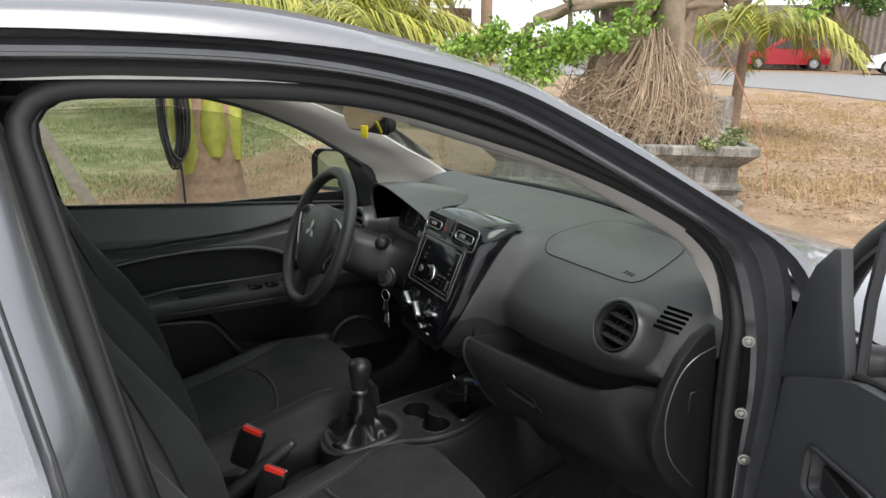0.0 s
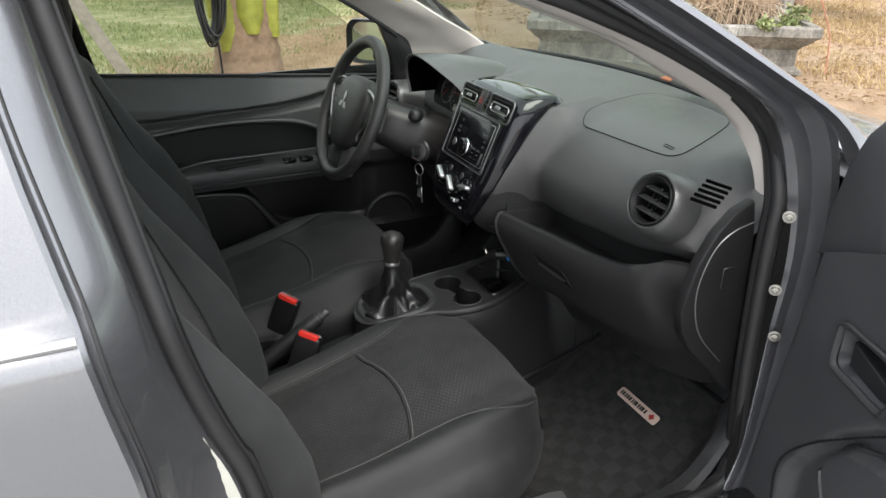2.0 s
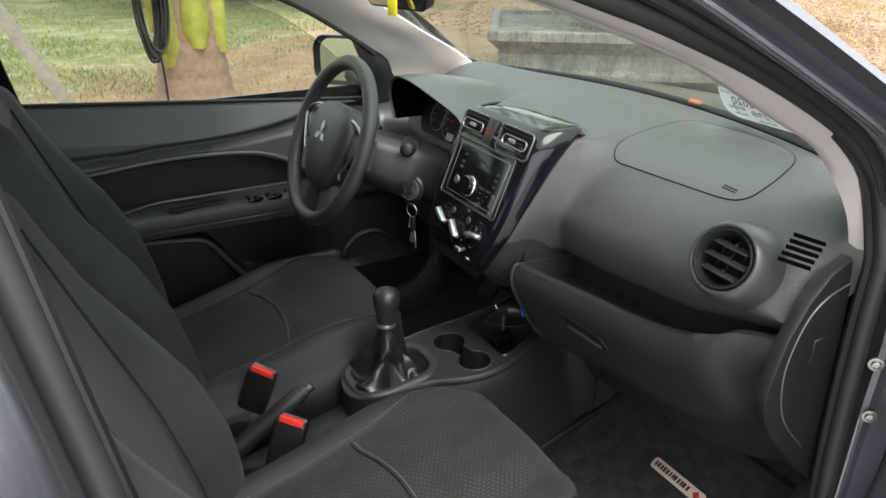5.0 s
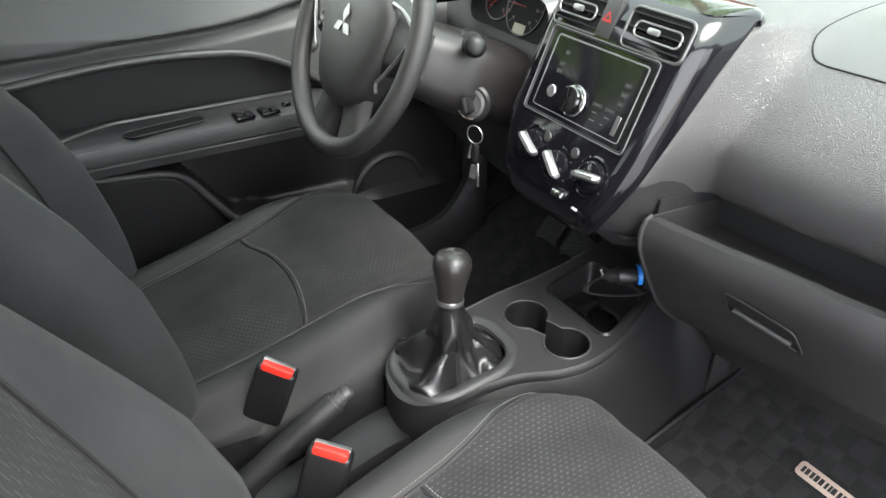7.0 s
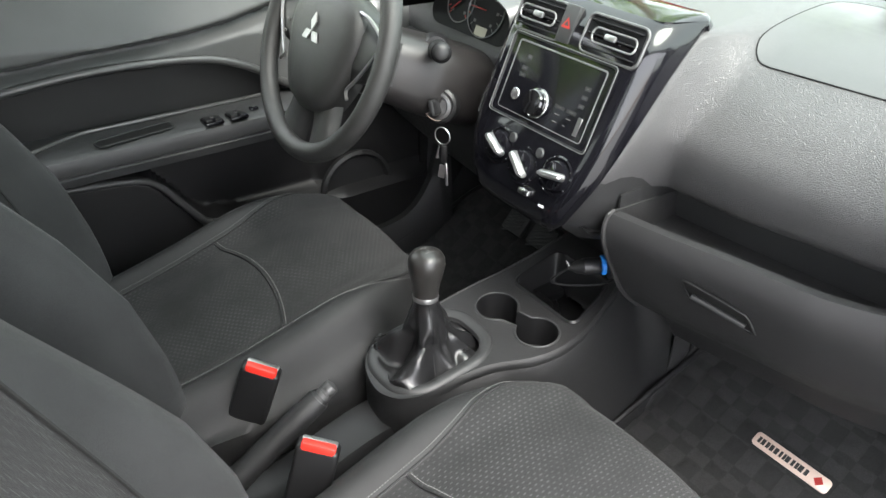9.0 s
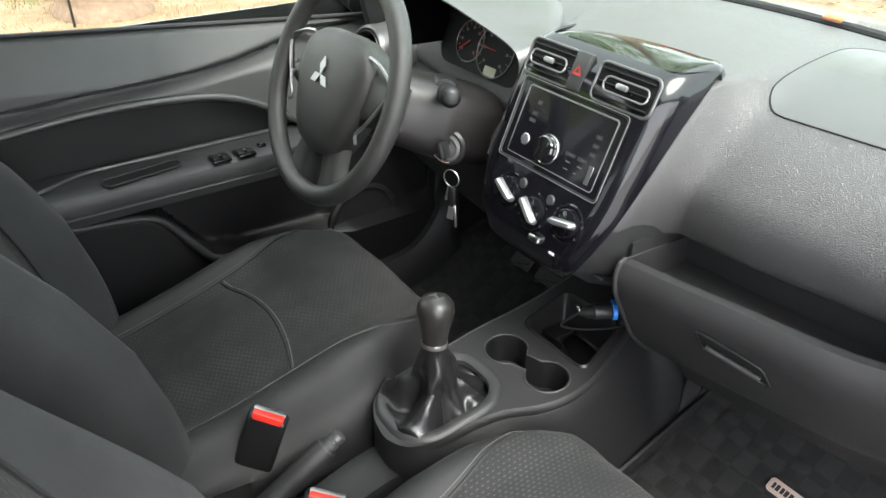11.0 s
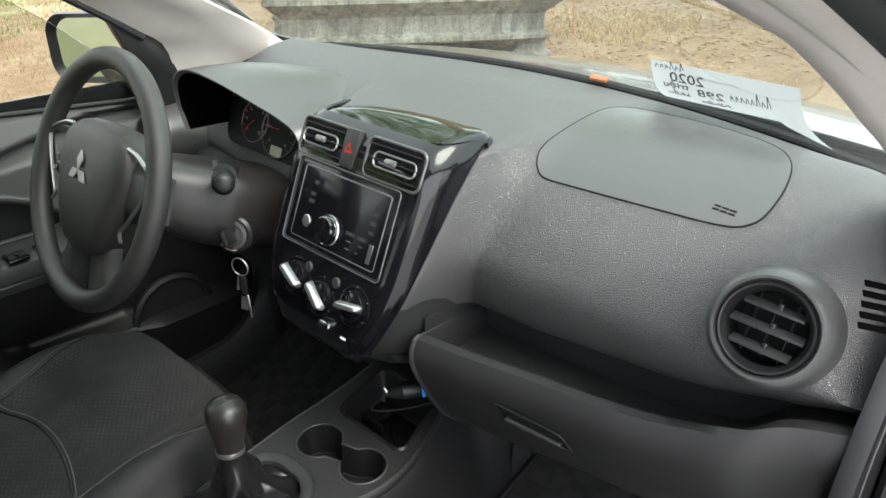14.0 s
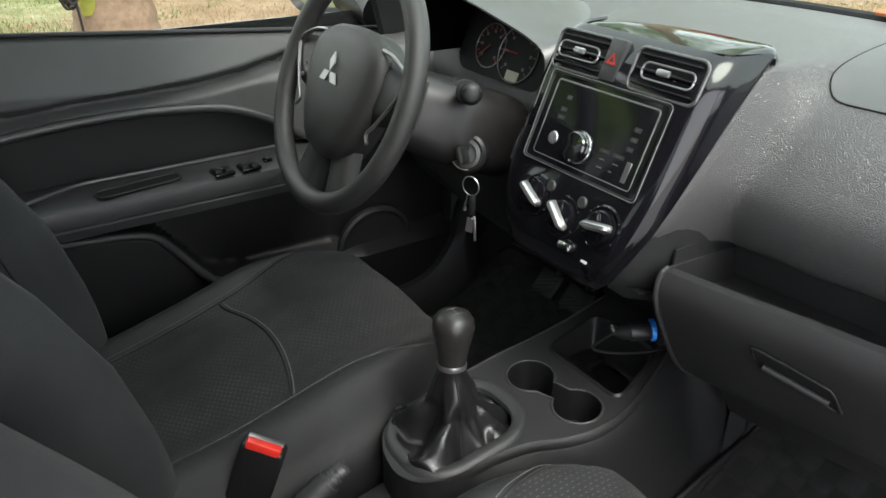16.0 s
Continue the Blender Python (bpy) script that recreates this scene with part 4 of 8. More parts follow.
def round_vent(y, x, z, n, group, depth=0.060, back_r=0.063):
    m = axes((x, y, z), (0, -1, 0), n)
    v = thing("round_air_vent", (x + 0.03, y, z - 0.05), "round black air vent in a grey dash bezel", "air vent", group)
    part("pod", lathe([(back_r, -depth), (0.0600, -0.030), (0.0570, -0.014), (0.0535, -0.005), (0.0500, -0.001), (0.0475, -0.001), (0.0455, -0.004), (0.0445, -0.009)], m, 56, cap=False), M_DASH_SMOOTH, v, "grey satin bezel")
    part("ring", lathe([(0.0442, -0.010), (0.0438, -0.002), (0.0425, 0.0), (0.0408, -0.0005), (0.0375, -0.008), (0.0362, -0.011), (0.0355, -0.017)], m, 56, cap=False), M_BLACK, v, "satin black rotating ring")
    part("duct", lathe([(0.0365, -0.012), (0.034, -0.05), (0.0, -0.05)], m, 32, cap=False), M_DEEP, v)
    t = m @ Matrix.Rotation(radians(-2), 4, "Z")
    for dy in (-0.020, 0.0, 0.020):
        w = 2 * math.sqrt(0.0358**2 - dy**2) - 0.003
        blade = []
        for q in np.linspace(-1, 1, 9):
            c = t @ Matrix.Translation((q * w / 2, dy, -0.012 - 0.003 * q * q)) @ Matrix.Rotation(radians(18), 4, "X")
            blade.append([c @ Vector((0, a, h)) for a, h in ((0.0013, 0.008), (0.0016, -0.008), (-0.0016, -0.008), (-0.0013, 0.008))])
        part("vane", loft(blade), M_DARKVANE, v, "", 30)
        part("vane_clip", rbox((0.005, 0.009, 0.008), t @ Matrix.Translation((0.004, dy + 0.002, -0.014)), 0.0015, 2), M_BLACK, v)
    for dx in (-0.018, 0.0, 0.018):
        part("cross_vane", rbox((0.0018, 0.060, 0.008), t @ Matrix.Translation((dx, 0, -0.028)), 0.0005, 1), M_BLACK, v)


round_vent(-0.522, 0.100, 0.983, (-0.89, -0.08, 0.42), "round dash vents")
round_vent(0.600, 0.058, 0.916, (-0.95, -0.08, 0.28), "round dash vents", 0.13, 0.092)
slots = thing("side_demister", (0.17, -0.595, 1.0), "row of slanted black demister slots in the dash end", "air vent")
for k in range(5):
    a = Vector((0.165, -0.577, 1.0255)).lerp(Vector((0.126, -0.588, 1.003)), k / 4)
    d = Vector((0.031, -0.029, -0.011)).normalized()
    m = axes(a + d * 0.021 + Vector((-0.3, -0.6, 0.74)) * 0.0046, d, (-0.31, -0.60, 0.74))
    # Raised plate, coloured near-black for the shade inside an open slot.
    part("slot", rbox((0.044, 0.0066, 0.0022), m @ Matrix.Translation((0, 0, -0.0006)), 0.0009, 1), M_VOID, slots)
# airbag cover: a smooth lid sunk into the pad, with an embossed mark
ab = catmull([(0.186, -0.215), (0.187, -0.196), (0.200, -0.182), (0.223, -0.177), (0.309, -0.175), (0.365, -0.176), (0.393, -0.190), (0.405, -0.222), (0.405, -0.31), (0.388, -0.375), (0.362, -0.418), (0.325, -0.445), (0.279, -0.458), (0.238, -0.459), (0.217, -0.450), (0.205, -0.422), (0.195, -0.33), (0.186, -0.215)], 130)[:-1]
abl = thing("airbag_cover", (0.3, -0.3, 1.03), "passenger airbag cover marked by a thin seam in the dash", "airbag cover")
cxy = ab.mean(0)
rows = []
for k in np.linspace(1.0, 0.0, 12):
    rows.append([(x, y, pad_z(x, y) + 0.0012) for x, y in cxy + (ab - cxy) * k])
part("lid", sheet(rows, False, True), M_DASH_SMOOTH, abl, "smooth grey airbag lid", 70)
part("seam", tube([(x, y, pad_z(x, y) + 0.0006) for x, y in cxy + (ab - cxy) * 1.006], 0.0010, 6, True), M_DEEP, abl, "thin dark seam")
for k in range(3):
    for j in range(2):
        y = -0.410 - 0.009 * k
        x = 0.219 + 0.0045 * j
        part("embossed_bar", rbox((0.0020, 0.0075, 0.0006), pose(x, y, pad_z(x, y) + 0.0018, 0, -22, 0), 0), M_DEEP, abl)

# ---- price note on the dash ----
note = thing("price_note", (0.47, -0.31, 1.066), "white handwritten paper note leaning on the windscreen, writing facing out", "paper note")
M_PAPER, pn, pl, pb = nodes_of("white_paper")
pb.inputs["Base Color"].default_value, pb.inputs["Roughness"].default_value = (0.74, 0.74, 0.77, 1), 0.7
thin, both_sides = pn.new("ShaderNodeBsdfTranslucent"), pn.new("ShaderNodeMixShader")
thin.inputs[0].default_value = (0.60, 0.60, 0.63, 1)
both_sides.inputs[0].default_value = 0.5
pl.new(pb.outputs[0], both_sides.inputs[1])
pl.new(thin.outputs[0], both_sides.inputs[2])
pl.new(both_sides.outputs[0], pn["Material Output"].inputs[0])
M_PALEPRINT = plain("pale_grey_print", (0.55, 0.55, 0.57), 0.7)
M_INK = plain("dark_ink", (0.02, 0.022, 0.03), 0.6)
bl, br, tl, tr = (Vector(c) for c in ((0.476, -0.208, 1.070), (0.464, -0.424, 1.070), (0.392, -0.219, 1.139), (0.405, -0.412, 1.132)))


def on_note(u, v, out=0.0):
    p = bl.lerp(br, u).lerp(tl.lerp(tr, u), v)
    n = (br - bl).cross(tl - bl).normalized()
    if n.x < 0:
        n = -n
    bend = 0.010 * math.sin(math.pi * v) + 0.022 * max(0.0, u - 0.8) * 5 * (1 - v) ** 2
    return p - n * bend + n * out + Vector((0.0, -0.035 * max(0.0, u - 0.85) * 6 * (1 - v) ** 3, 0.0))


part("sheet", sheet([[on_note(u, v) for u in np.linspace(0, 1, 20)] for v in np.linspace(0, 1, 14)]), M_PAPER, note, "white paper", 80)


def written(text, u, v, size):
    """A word seen through from behind, so it reads backwards from the cabin."""
    cu = bpy.data.curves.new("word", "FONT")
    cu.body, cu.size, cu.resolution_u, cu.offset = text, size, 2, 0.0004
    tmp = bpy.data.objects.new("word", cu)
    scene.collection.objects.link(tmp)
    me = bpy.data.meshes.new_from_object(tmp)
    bpy.data.objects.remove(tmp)
    W, H = (br - bl).length, (tl - bl).length
    for vert in me.vertices:
        q = on_note(u - vert.co.x / W, v + vert.co.y / H, -0.0012)
        vert.co = q
    me.materials.append(M_INK)
    ob = new("handwriting", me)
    ob.parent = note
    ob.matrix_parent_inverse = Matrix.Translation(-Vector(note["base"]))


written("2020", 0.38, 0.70, 0.027)
written("298", 0.50, 0.46, 0.027)
written("tri\u1ec7u", 0.26, 0.56, 0.020)
written("Nh\u1eadp", 0.52, 0.24, 0.019)
written("kh\u1ea9u", 0.25, 0.36, 0.017)
# two words that cannot be read: slanted pen strokes
for u0, v0, n, w, h in ((0.54, 0.52, 8, 0.034, 0.17), (0.03, 0.90, 6, 0.036, 0.09)):
    for k in range(n):
        u, hh = u0 + k * w, h * (1.5 if k in (n - 1, n - 3) else 0.8)
        for a, c, e, f in ((0.0, 0.0, 0.010, hh), (0.010, hh, 0.024, 0.02)):
            bar = [[on_note(u + a + q * 0.007, v0 + c, -0.0013), on_note(u + e + q * 0.007, v0 + f, -0.0013)] for q in (0, 1)]
            part("ink_bar", sheet(bar), M_INK, note)
for v, u0, u1 in ((0.84, 0.32, 0.62), (0.42, 0.86, 0.96), (0.30, 0.88, 0.96), (0.16, 0.66, 0.93)):
    bar = [[on_note(u, v + b * 0.008, -0.0012) for u in np.linspace(u0, u1, 8)] for b in (-1, 1)]
    part("printed_line", sheet(bar), M_PALEPRINT, note)
part("sticker", rbox((0.012, 0.030, 0.006), pose(0.497, -0.080, 1.070, 0, -20, 0), 0.002), plain("orange_sticker", (0.55, 0.16, 0.06), 0.5), note, "small orange tag")

# ---- steering wheel ----
WC = Vector((-0.156, 0.322, 0.971))
WN = Vector((-0.925, 0.0, 0.38)).normalized()
wm = axes(WC, (0, -1, 0), WN)
sw = thing("steering_wheel", WC - WN * 0.05, "black three-spoke steering wheel with silver accents", "steering wheel")
R = 0.1715
ring = [wm @ Vector((R * math.cos(a), R * math.sin(a), 0)) for a in np.linspace(0, 2 * math.pi, 96, endpoint=False)]
part("rim", tube(ring, 0.0158, 16, True), M_WHEEL, sw, "grained black rim")
pad = [(0.0, 0.082), (0.050, 0.078), (0.086, 0.060), (0.099, 0.026), (0.092, -0.018), (0.074, -0.062), (0.046, -0.096), (0.0, -0.106)]
outl = catmull(pad + [(-x, y) for x, y in pad[-2:0:-1]] + [pad[0]], 56)[:-1]
rings = [[wm @ Vector((x * k, y * k - 0.005 * (1 - k), z)) for x, y in outl] for k, z in ((1.0, -0.035), (1.02, -0.01), (1.0, 0.002), (0.93, 0.011), (0.75, 0.017), (0.45, 0.021), (0.12, 0.0225))]
part("hub_pad", loft(rings), M_WHEEL, sw, "smooth dark airbag pad", 60)


def spoke(pts, w, mat, name, label, z=0.0, th=0.012):
    rows = []
    for (x, y), ww in zip(catmull(pts, 12), np.interp(np.linspace(0, 1, 12), np.linspace(0, 1, len(w)), w)):
        d = Vector((x, y, 0)).normalized()
        n = Vector((-d.y, d.x, 0))
        c = Vector((x, y, z - 0.012))
        rows.append([wm @ (c + n * ww + Vector((0, 0, s * th - abs(q) * 0.004))) for ww, s, q in ((ww, -1, 0), (ww, 0.6, 1), (0.5 * ww, 1, 0), (-0.5 * ww, 1, 0), (-ww, 0.6, 1), (-ww, -1, 0))])
    return part(name, loft(rows), mat, sw, label, 70)


for s in (1, -1):
    spoke([(0.065 * s, 0.012), (0.115 * s, 0.012), (0.168 * s, 0.016)], (0.052, 0.040, 0.030), M_WHEEL, "spoke", "side spoke")
    acc = catmull([(0.084 * s, 0.064), (0.112 * s, 0.060), (0.146 * s, 0.046), (0.155 * s, 0.033), (0.141 * s, 0.004), (0.117 * s, -0.030), (0.104 * s, -0.046), (0.112 * s, -0.058)], 36)
    part("accent", tube([wm @ Vector((x, y, 0.0035)) for x, y in acc], 0.0028, 6), M_SATIN, sw, "silver accent line")
    spoke([(0.026 * s, -0.070), (0.040 * s, -0.110), (0.052 * s, -0.164)], (0.034, 0.027, 0.034), M_WHEEL, "lower_spoke", "slim lower spoke", -0.004)
# three-diamond emblem
em = wm @ Matrix.Translation((0, 0.012, 0.0235)) @ Matrix.Diagonal((1.4, 1.4, 1, 1))
bm = bmesh.new()
for a in (90, 210, 330):
    c, d = math.cos(radians(a)), math.sin(radians(a))
    q = [(0, 0), (0.010 * c - 0.0056 * d, 0.010 * d + 0.0056 * c), (0.020 * c, 0.020 * d), (0.010 * c + 0.0056 * d, 0.010 * d - 0.0056 * c)]
    prism(q, 0.002, em, bm=bm)
part("emblem", bm, M_SATIN, sw, "bright silver emblem")
part("embossed_mark", rbox((0.016, 0.010, 0.001), wm @ Matrix.Translation((0.002, -0.045, 0.0195)), 0.0004), M_BLACK, sw)
for dy in (0.018, 0.0):
    part("switch_mark", rbox((0.008, 0.006, 0.003), wm @ Matrix.Translation((-0.125, dy - 0.012, 0.001)), 0.001), M_DIM, sw)

# ---- steering column ----
col = thing("steering_column", (0.05, 0.33, 0.83), "dark brown-grey steering column shroud with ignition lock", "steering column")
rings = []
for d, w, h, dy in ((0.045, 0.056, 0.046, -0.002), (0.055, 0.064, 0.054, -0.004), (0.10, 0.074, 0.058, -0.014), (0.145, 0.084, 0.062, -0.028), (0.18, 0.086, 0.064, -0.032), (0.26, 0.084, 0.066, -0.030)):
    c = WC - WN * d + Vector((0, dy, -0.006))
    rr = []
    for k in range(28):
        a = 2 * math.pi * k / 28
        e = 0.62
        cx, cy = math.copysign(abs(math.cos(a)) ** e, math.cos(a)) * w, math.copysign(abs(math.sin(a)) ** e, math.sin(a)) * h
        rr.append(c + Vector((0, -1, 0)) * cx + Vector((0.38, 0, 0.925)) * cy)
    rings.append(rr)
part("shroud", loft(rings), M_COLUMN, col, "moulded shroud", 50)
ig = axes((-0.012, 0.214, 0.872), (0, 0, 1), (-0.80, -0.55, 0.22))
lock = part("ignition_lock", lathe([(0.030, -0.02), (0.030, 0.002), (0.026, 0.006), (0.0235, 0.006), (0.0225, 0.001), (0.0, 0.001)], ig, 30, cap=False), M_BLACK, col, "round ignition lock")
part("lock_ring", lathe([(0.0225, 0.002), (0.0225, 0.0075), (0.017, 0.009), (0.015, 0.006), (0.0, 0.006)], ig, 30, cap=False), M_DARKSILVER, lock, "dull metal lock ring")
part("lock_mark", tube([ig @ Vector((0.0238 * math.cos(a), 0.0238 * math.sin(a), 0.0066)) for a in np.linspace(0.3, 3.4, 16)], 0.0006, 5), M_BADGE, lock)
st0, st1 = Vector((0.01, 0.262, 0.952)), Vector((-0.052, 0.154, 0.981))
stalk = part("wiper_stalk", tube([st0.lerp(st1, k) for k in (0, 0.35, 0.45, 0.62, 0.64, 0.72, 0.74, 0.97, 1.0)], (0.010, 0.010, 0.0145, 0.0165, 0.0155, 0.0155, 0.0165, 0.0155, 0.011), 18), M_DIAL, col, "black wiper stalk with a ribbed tip")
part("stalk_cap", tube([st0.lerp(st1, k) for k in (0.985, 1.0, 1.02)], (0.0135, 0.0125, 0.009), 18), M_BLACK, stalk)
part("stalk_collar", tube([Vector((0.018, 0.272, 0.945)), Vector((-0.004, 0.236, 0.957))], (0.026, 0.019), 18), M_BLACK, col)
part("light_stalk", tube([(0.005, 0.41, 0.955), (-0.045, 0.475, 0.968), (-0.06, 0.50, 0.972)], (0.008, 0.011, 0.009), 12), M_BLACK, col, "black light stalk")

# ---- key in the lock ----
key = thing("car_key", (-0.028, 0.176, 0.75), "car key in the ignition with a ring and small keys hanging", "key")
kb = ig @ Matrix.Translation((0, 0, 0.022)) @ Matrix.Rotation(radians(20), 4, "Z")
part("key_head", rbox((0.026, 0.010, 0.034), kb, 0.004), M_BLACK, key, "black plastic key head")
part("key_blade", rbox((0.009, 0.003, 0.02), ig @ Matrix.Translation((0, 0, 0.006)), 0.0006, 1), M_CHROME, key)
kr = Vector((-0.030, 0.179, 0.836))
part("key_ring", tube([kr + Vector((0.010 * math.cos(a) * 0.5, -0.013 * math.cos(a), 0.0145 * math.sin(a))) for a in np.linspace(0, 2 * math.pi, 28, endpoint=False)], 0.0011, 6, True), M_SATIN, key, "steel split ring")
part("fob", rbox((0.008, 0.010, 0.030), pose(-0.029, 0.175, 0.806, 0, 0, 30), 0.003), M_BLACK, key, "dark fob")
part("small_key", rbox((0.002, 0.012, 0.024), pose(-0.028, 0.181, 0.772, 8, 0, 30), 0.0008, 1), M_SATIN, key, "small steel key")
part("small_key", rbox((0.002, 0.004, 0.040), pose(-0.027, 0.170, 0.770, -4, 0, 30), 0.0008, 1), M_SATIN, key, "small steel key")
part("small_key", tube([(-0.030, 0.186, 0.822), (-0.029, 0.193, 0.800), (-0.029, 0.194, 0.792)], (0.0012, 0.0018, 0.003), 6), M_SATIN, key)

# ---- instrument cluster under its hood ----
clu = thing("instrument_cluster", (0.14, 0.31, 0.93), "instrument cluster with two dials under a smooth grey hood", "instrument cluster")
edge = catmull([(0.455, 0.060, 0.965), (0.462, 0.054, 1.01), (0.456, 0.050, 1.050), (0.430, 0.050, 1.072), (0.39, 0.052, 1.078), (0.33, 0.058, 1.070), (0.26, 0.068, 1.052), (0.20, 0.080, 1.032), (0.170, 0.084, 1.014), (0.158, 0.078, 0.985), (0.165, 0.070, 0.955)], 46)
back = catmull([(0.50, 0.20, 0.965), (0.50, 0.21, 1.01), (0.485, 0.225, 1.045), (0.455, 0.245, 1.062), (0.40, 0.265, 1.069), (0.32, 0.275, 1.071), (0.265, 0.262, 1.068), (0.215, 0.215, 1.055), (0.165, 0.150, 1.030), (0.150, 0.13, 0.985), (0.155, 0.12, 0.955)], 46)
rows, liner = [], []
for a, b in zip(edge, back):
    a, b = np.array((a[1], a[0], a[2])), np.array((b[1], b[0], b[2]))
    if b[2] > 1.02:
        b[2] = pad_z(b[0], b[1]) - 0.001
    lift = 0.010 * max(0.0, (a[2] - 1.0) / 0.08)
    inn = np.array((0.006, (0.32 - a[1]) * 0.03, -0.006 if a[2] > 1.0 else 0.0))
    deep = np.array((0.145, 0.318 + (a[1] - 0.318) * 0.80, 0.985 + (a[2] - 0.985) * 0.74))
    liner.append([deep, 0.5 * (a + inn + deep), a + inn])
    rows.append([a + inn, a + inn * 0.3 + np.array((-0.002, 0, 0)), a, 0.8 * a + 0.2 * b + np.array((0, 0, lift * 0.6)), 0.5 * a + 0.5 * b + np.array((0, 0, lift)), 0.2 * a + 0.8 * b + np.array((0, 0, lift * 0.6)), b, b + np.array((0.01, 0, -0.012))])
part("hood", sheet(rows), M_DASH_SMOOTH, clu, "smooth grey hood", 50)
# The shade under the hood is in the liner's near-black colour.
part("hood_liner", sheet(liner), M_VOID, clu, "inside of the hood, coloured near-black for its shade", 50)
fm = axes((0.138, 0.318, 0.985), (0, -1, 0), (-0.93, 0, 0.36))
part("cluster_face", prism(round_rect(0.225, 0.098, 0.03, 5), 0.004, fm), M_DIAL, clu, "black instrument face")
for cx, r in ((0.035, 0.046), (-0.035, 0.036)):
    d = fm @ Matrix.Translation((cx, 0.0, 0.0045))
    g = part("gauge", tube([d @ Vector((r * math.cos(a), r * math.sin(a), 0.001)) for a in np.linspace(0, 2 * math.pi, 48, endpoint=False)], 0.0012, 6, True), M_DARKSILVER, clu, "round gauge ring")
    for k in range(13):
        a = radians(225 - 270 * k / 12)
        part("tick", rbox((0.007, 0.0016, 0.0004), d @ Matrix.Translation((0.86 * r * math.cos(a), 0.86 * r * math.sin(a), 0.0006)) @ Matrix.Rotation(a, 4, "Z"), 0), M_DIM if cx > 0 else M_REDPRINT, g)
    for k in range(0, 13, 2):
        a = radians(225 - 270 * k / 12)
        part("numeral", rbox((0.006, 0.005, 0.0004), d @ Matrix.Translation((0.66 * r * math.cos(a), 0.66 * r * math.sin(a), 0.0006)), 0), M_DIM, g)
    a = radians(180 if cx > 0 else 222)
    part("needle", rbox((r * 0.8, 0.002, 0.002), d @ Matrix.Rotation(a, 4, "Z") @ Matrix.Translation((r * 0.36, 0, 0.003)), 0.0005, 1), M_REDPRINT, g, "red needle")
part("trip_display", rbox((0.030, 0.016, 0.0006), fm @ Matrix.Translation((0.036, -0.036, 0.0048)), 0), M_LCD, clu, "pale trip display")
# lower panel in front of the driver's knees
knee = thing("knee_panel", (0.15, 0.38, 0.62), "dark plastic knee panel under the steering column", "dash panel")
rows = []
for y in np.linspace(0.112, 0.665, 24):
    s = pad_shift(y)
    prof = [(0.112 + s, 0.90), (0.075 + s, 0.885), (0.066 + s, 0.86), (0.075 + s, 0.80), (0.10 + s, 0.72), (0.15 + s, 0.655), (0.26 + s, 0.63)]
    rows.append([(x, y, z) for x, z in catmull(prof, 16)])
part("panel", sheet(rows, thick=0.003), M_PANEL, knee)

# ---- centre console ----
con = thing("center_console", (-0.05, 0.01, 0.34), "black plastic centre console with cup holders, tray and gear lever well", "centre console")


# outline of the upper moulding: a narrow pod round the gear lever, wide at the cups, drawn in under the dash
RIGHT_RIM = [(0.215, -0.040), (0.18, -0.050), (0.13, -0.068), (0.06, -0.090), (0.0, -0.098), (-0.05, -0.088), (-0.10, -0.062), (-0.15, -0.050), (-0.20, -0.047), (-0.240, -0.034), (-0.258, -0.008)]
LEFT_RIM = [(-0.262, 0.020), (-0.252, 0.060), (-0.225, 0.088), (-0.16, 0.102), (-0.08, 0.105), (0.0, 0.108), (0.10, 0.106), (0.215, 0.104)]
out = [tuple(p) for p in catmull(RIGHT_RIM + LEFT_RIM, 90)]


def con_z(x):
    return float(np.interp(x, (-0.28, -0.24, -0.10, -0.04, 0.05, 0.12, 0.22), (0.540, 0.553, 0.568, 0.574, 0.580, 0.590, 0.612)))


def rounded(poly, r, seg=5):
    """A polygon with its corners rounded off."""
    pts = [Vector((*p, 0)) for p in poly]
    res = []
    for i, p in enumerate(pts):
        a, b = (pts[i - 1] - p).normalized() * r, (pts[(i + 1) % len(pts)] - p).normalized() * r
        for k in range(seg + 1):
            t = k / seg
            q = (p + a) * (1 - t) ** 2 + p * 2 * t * (1 - t) + (p + b) * t * t
            res.append((q.x, q.y))
    return res


def inset(loop, d):
    """The loop moved inwards by d along its own normals."""
    n, res = len(loop), []
    area = sum(loop[i - 1][0] * loop[i][1] - loop[i][0] * loop[i - 1][1] for i in range(n))
    s = 1 if area > 0 else -1
    for i in range(n):
        t = Vector((loop[(i + 1) % n][0] - loop[i - 1][0], loop[(i + 1) % n][1] - loop[i - 1][1], 0)).normalized()
        res.append((loop[i][0] - s * t.y * d, loop[i][1] + s * t.x * d))
    return res


# flank: rounded shoulder, a fine joint, then a smooth side down to the carpet
rows = []
fl = catmull([(0.33, -0.085)] + [(0.27, -0.062)] + RIGHT_RIM + LEFT_RIM, 100)
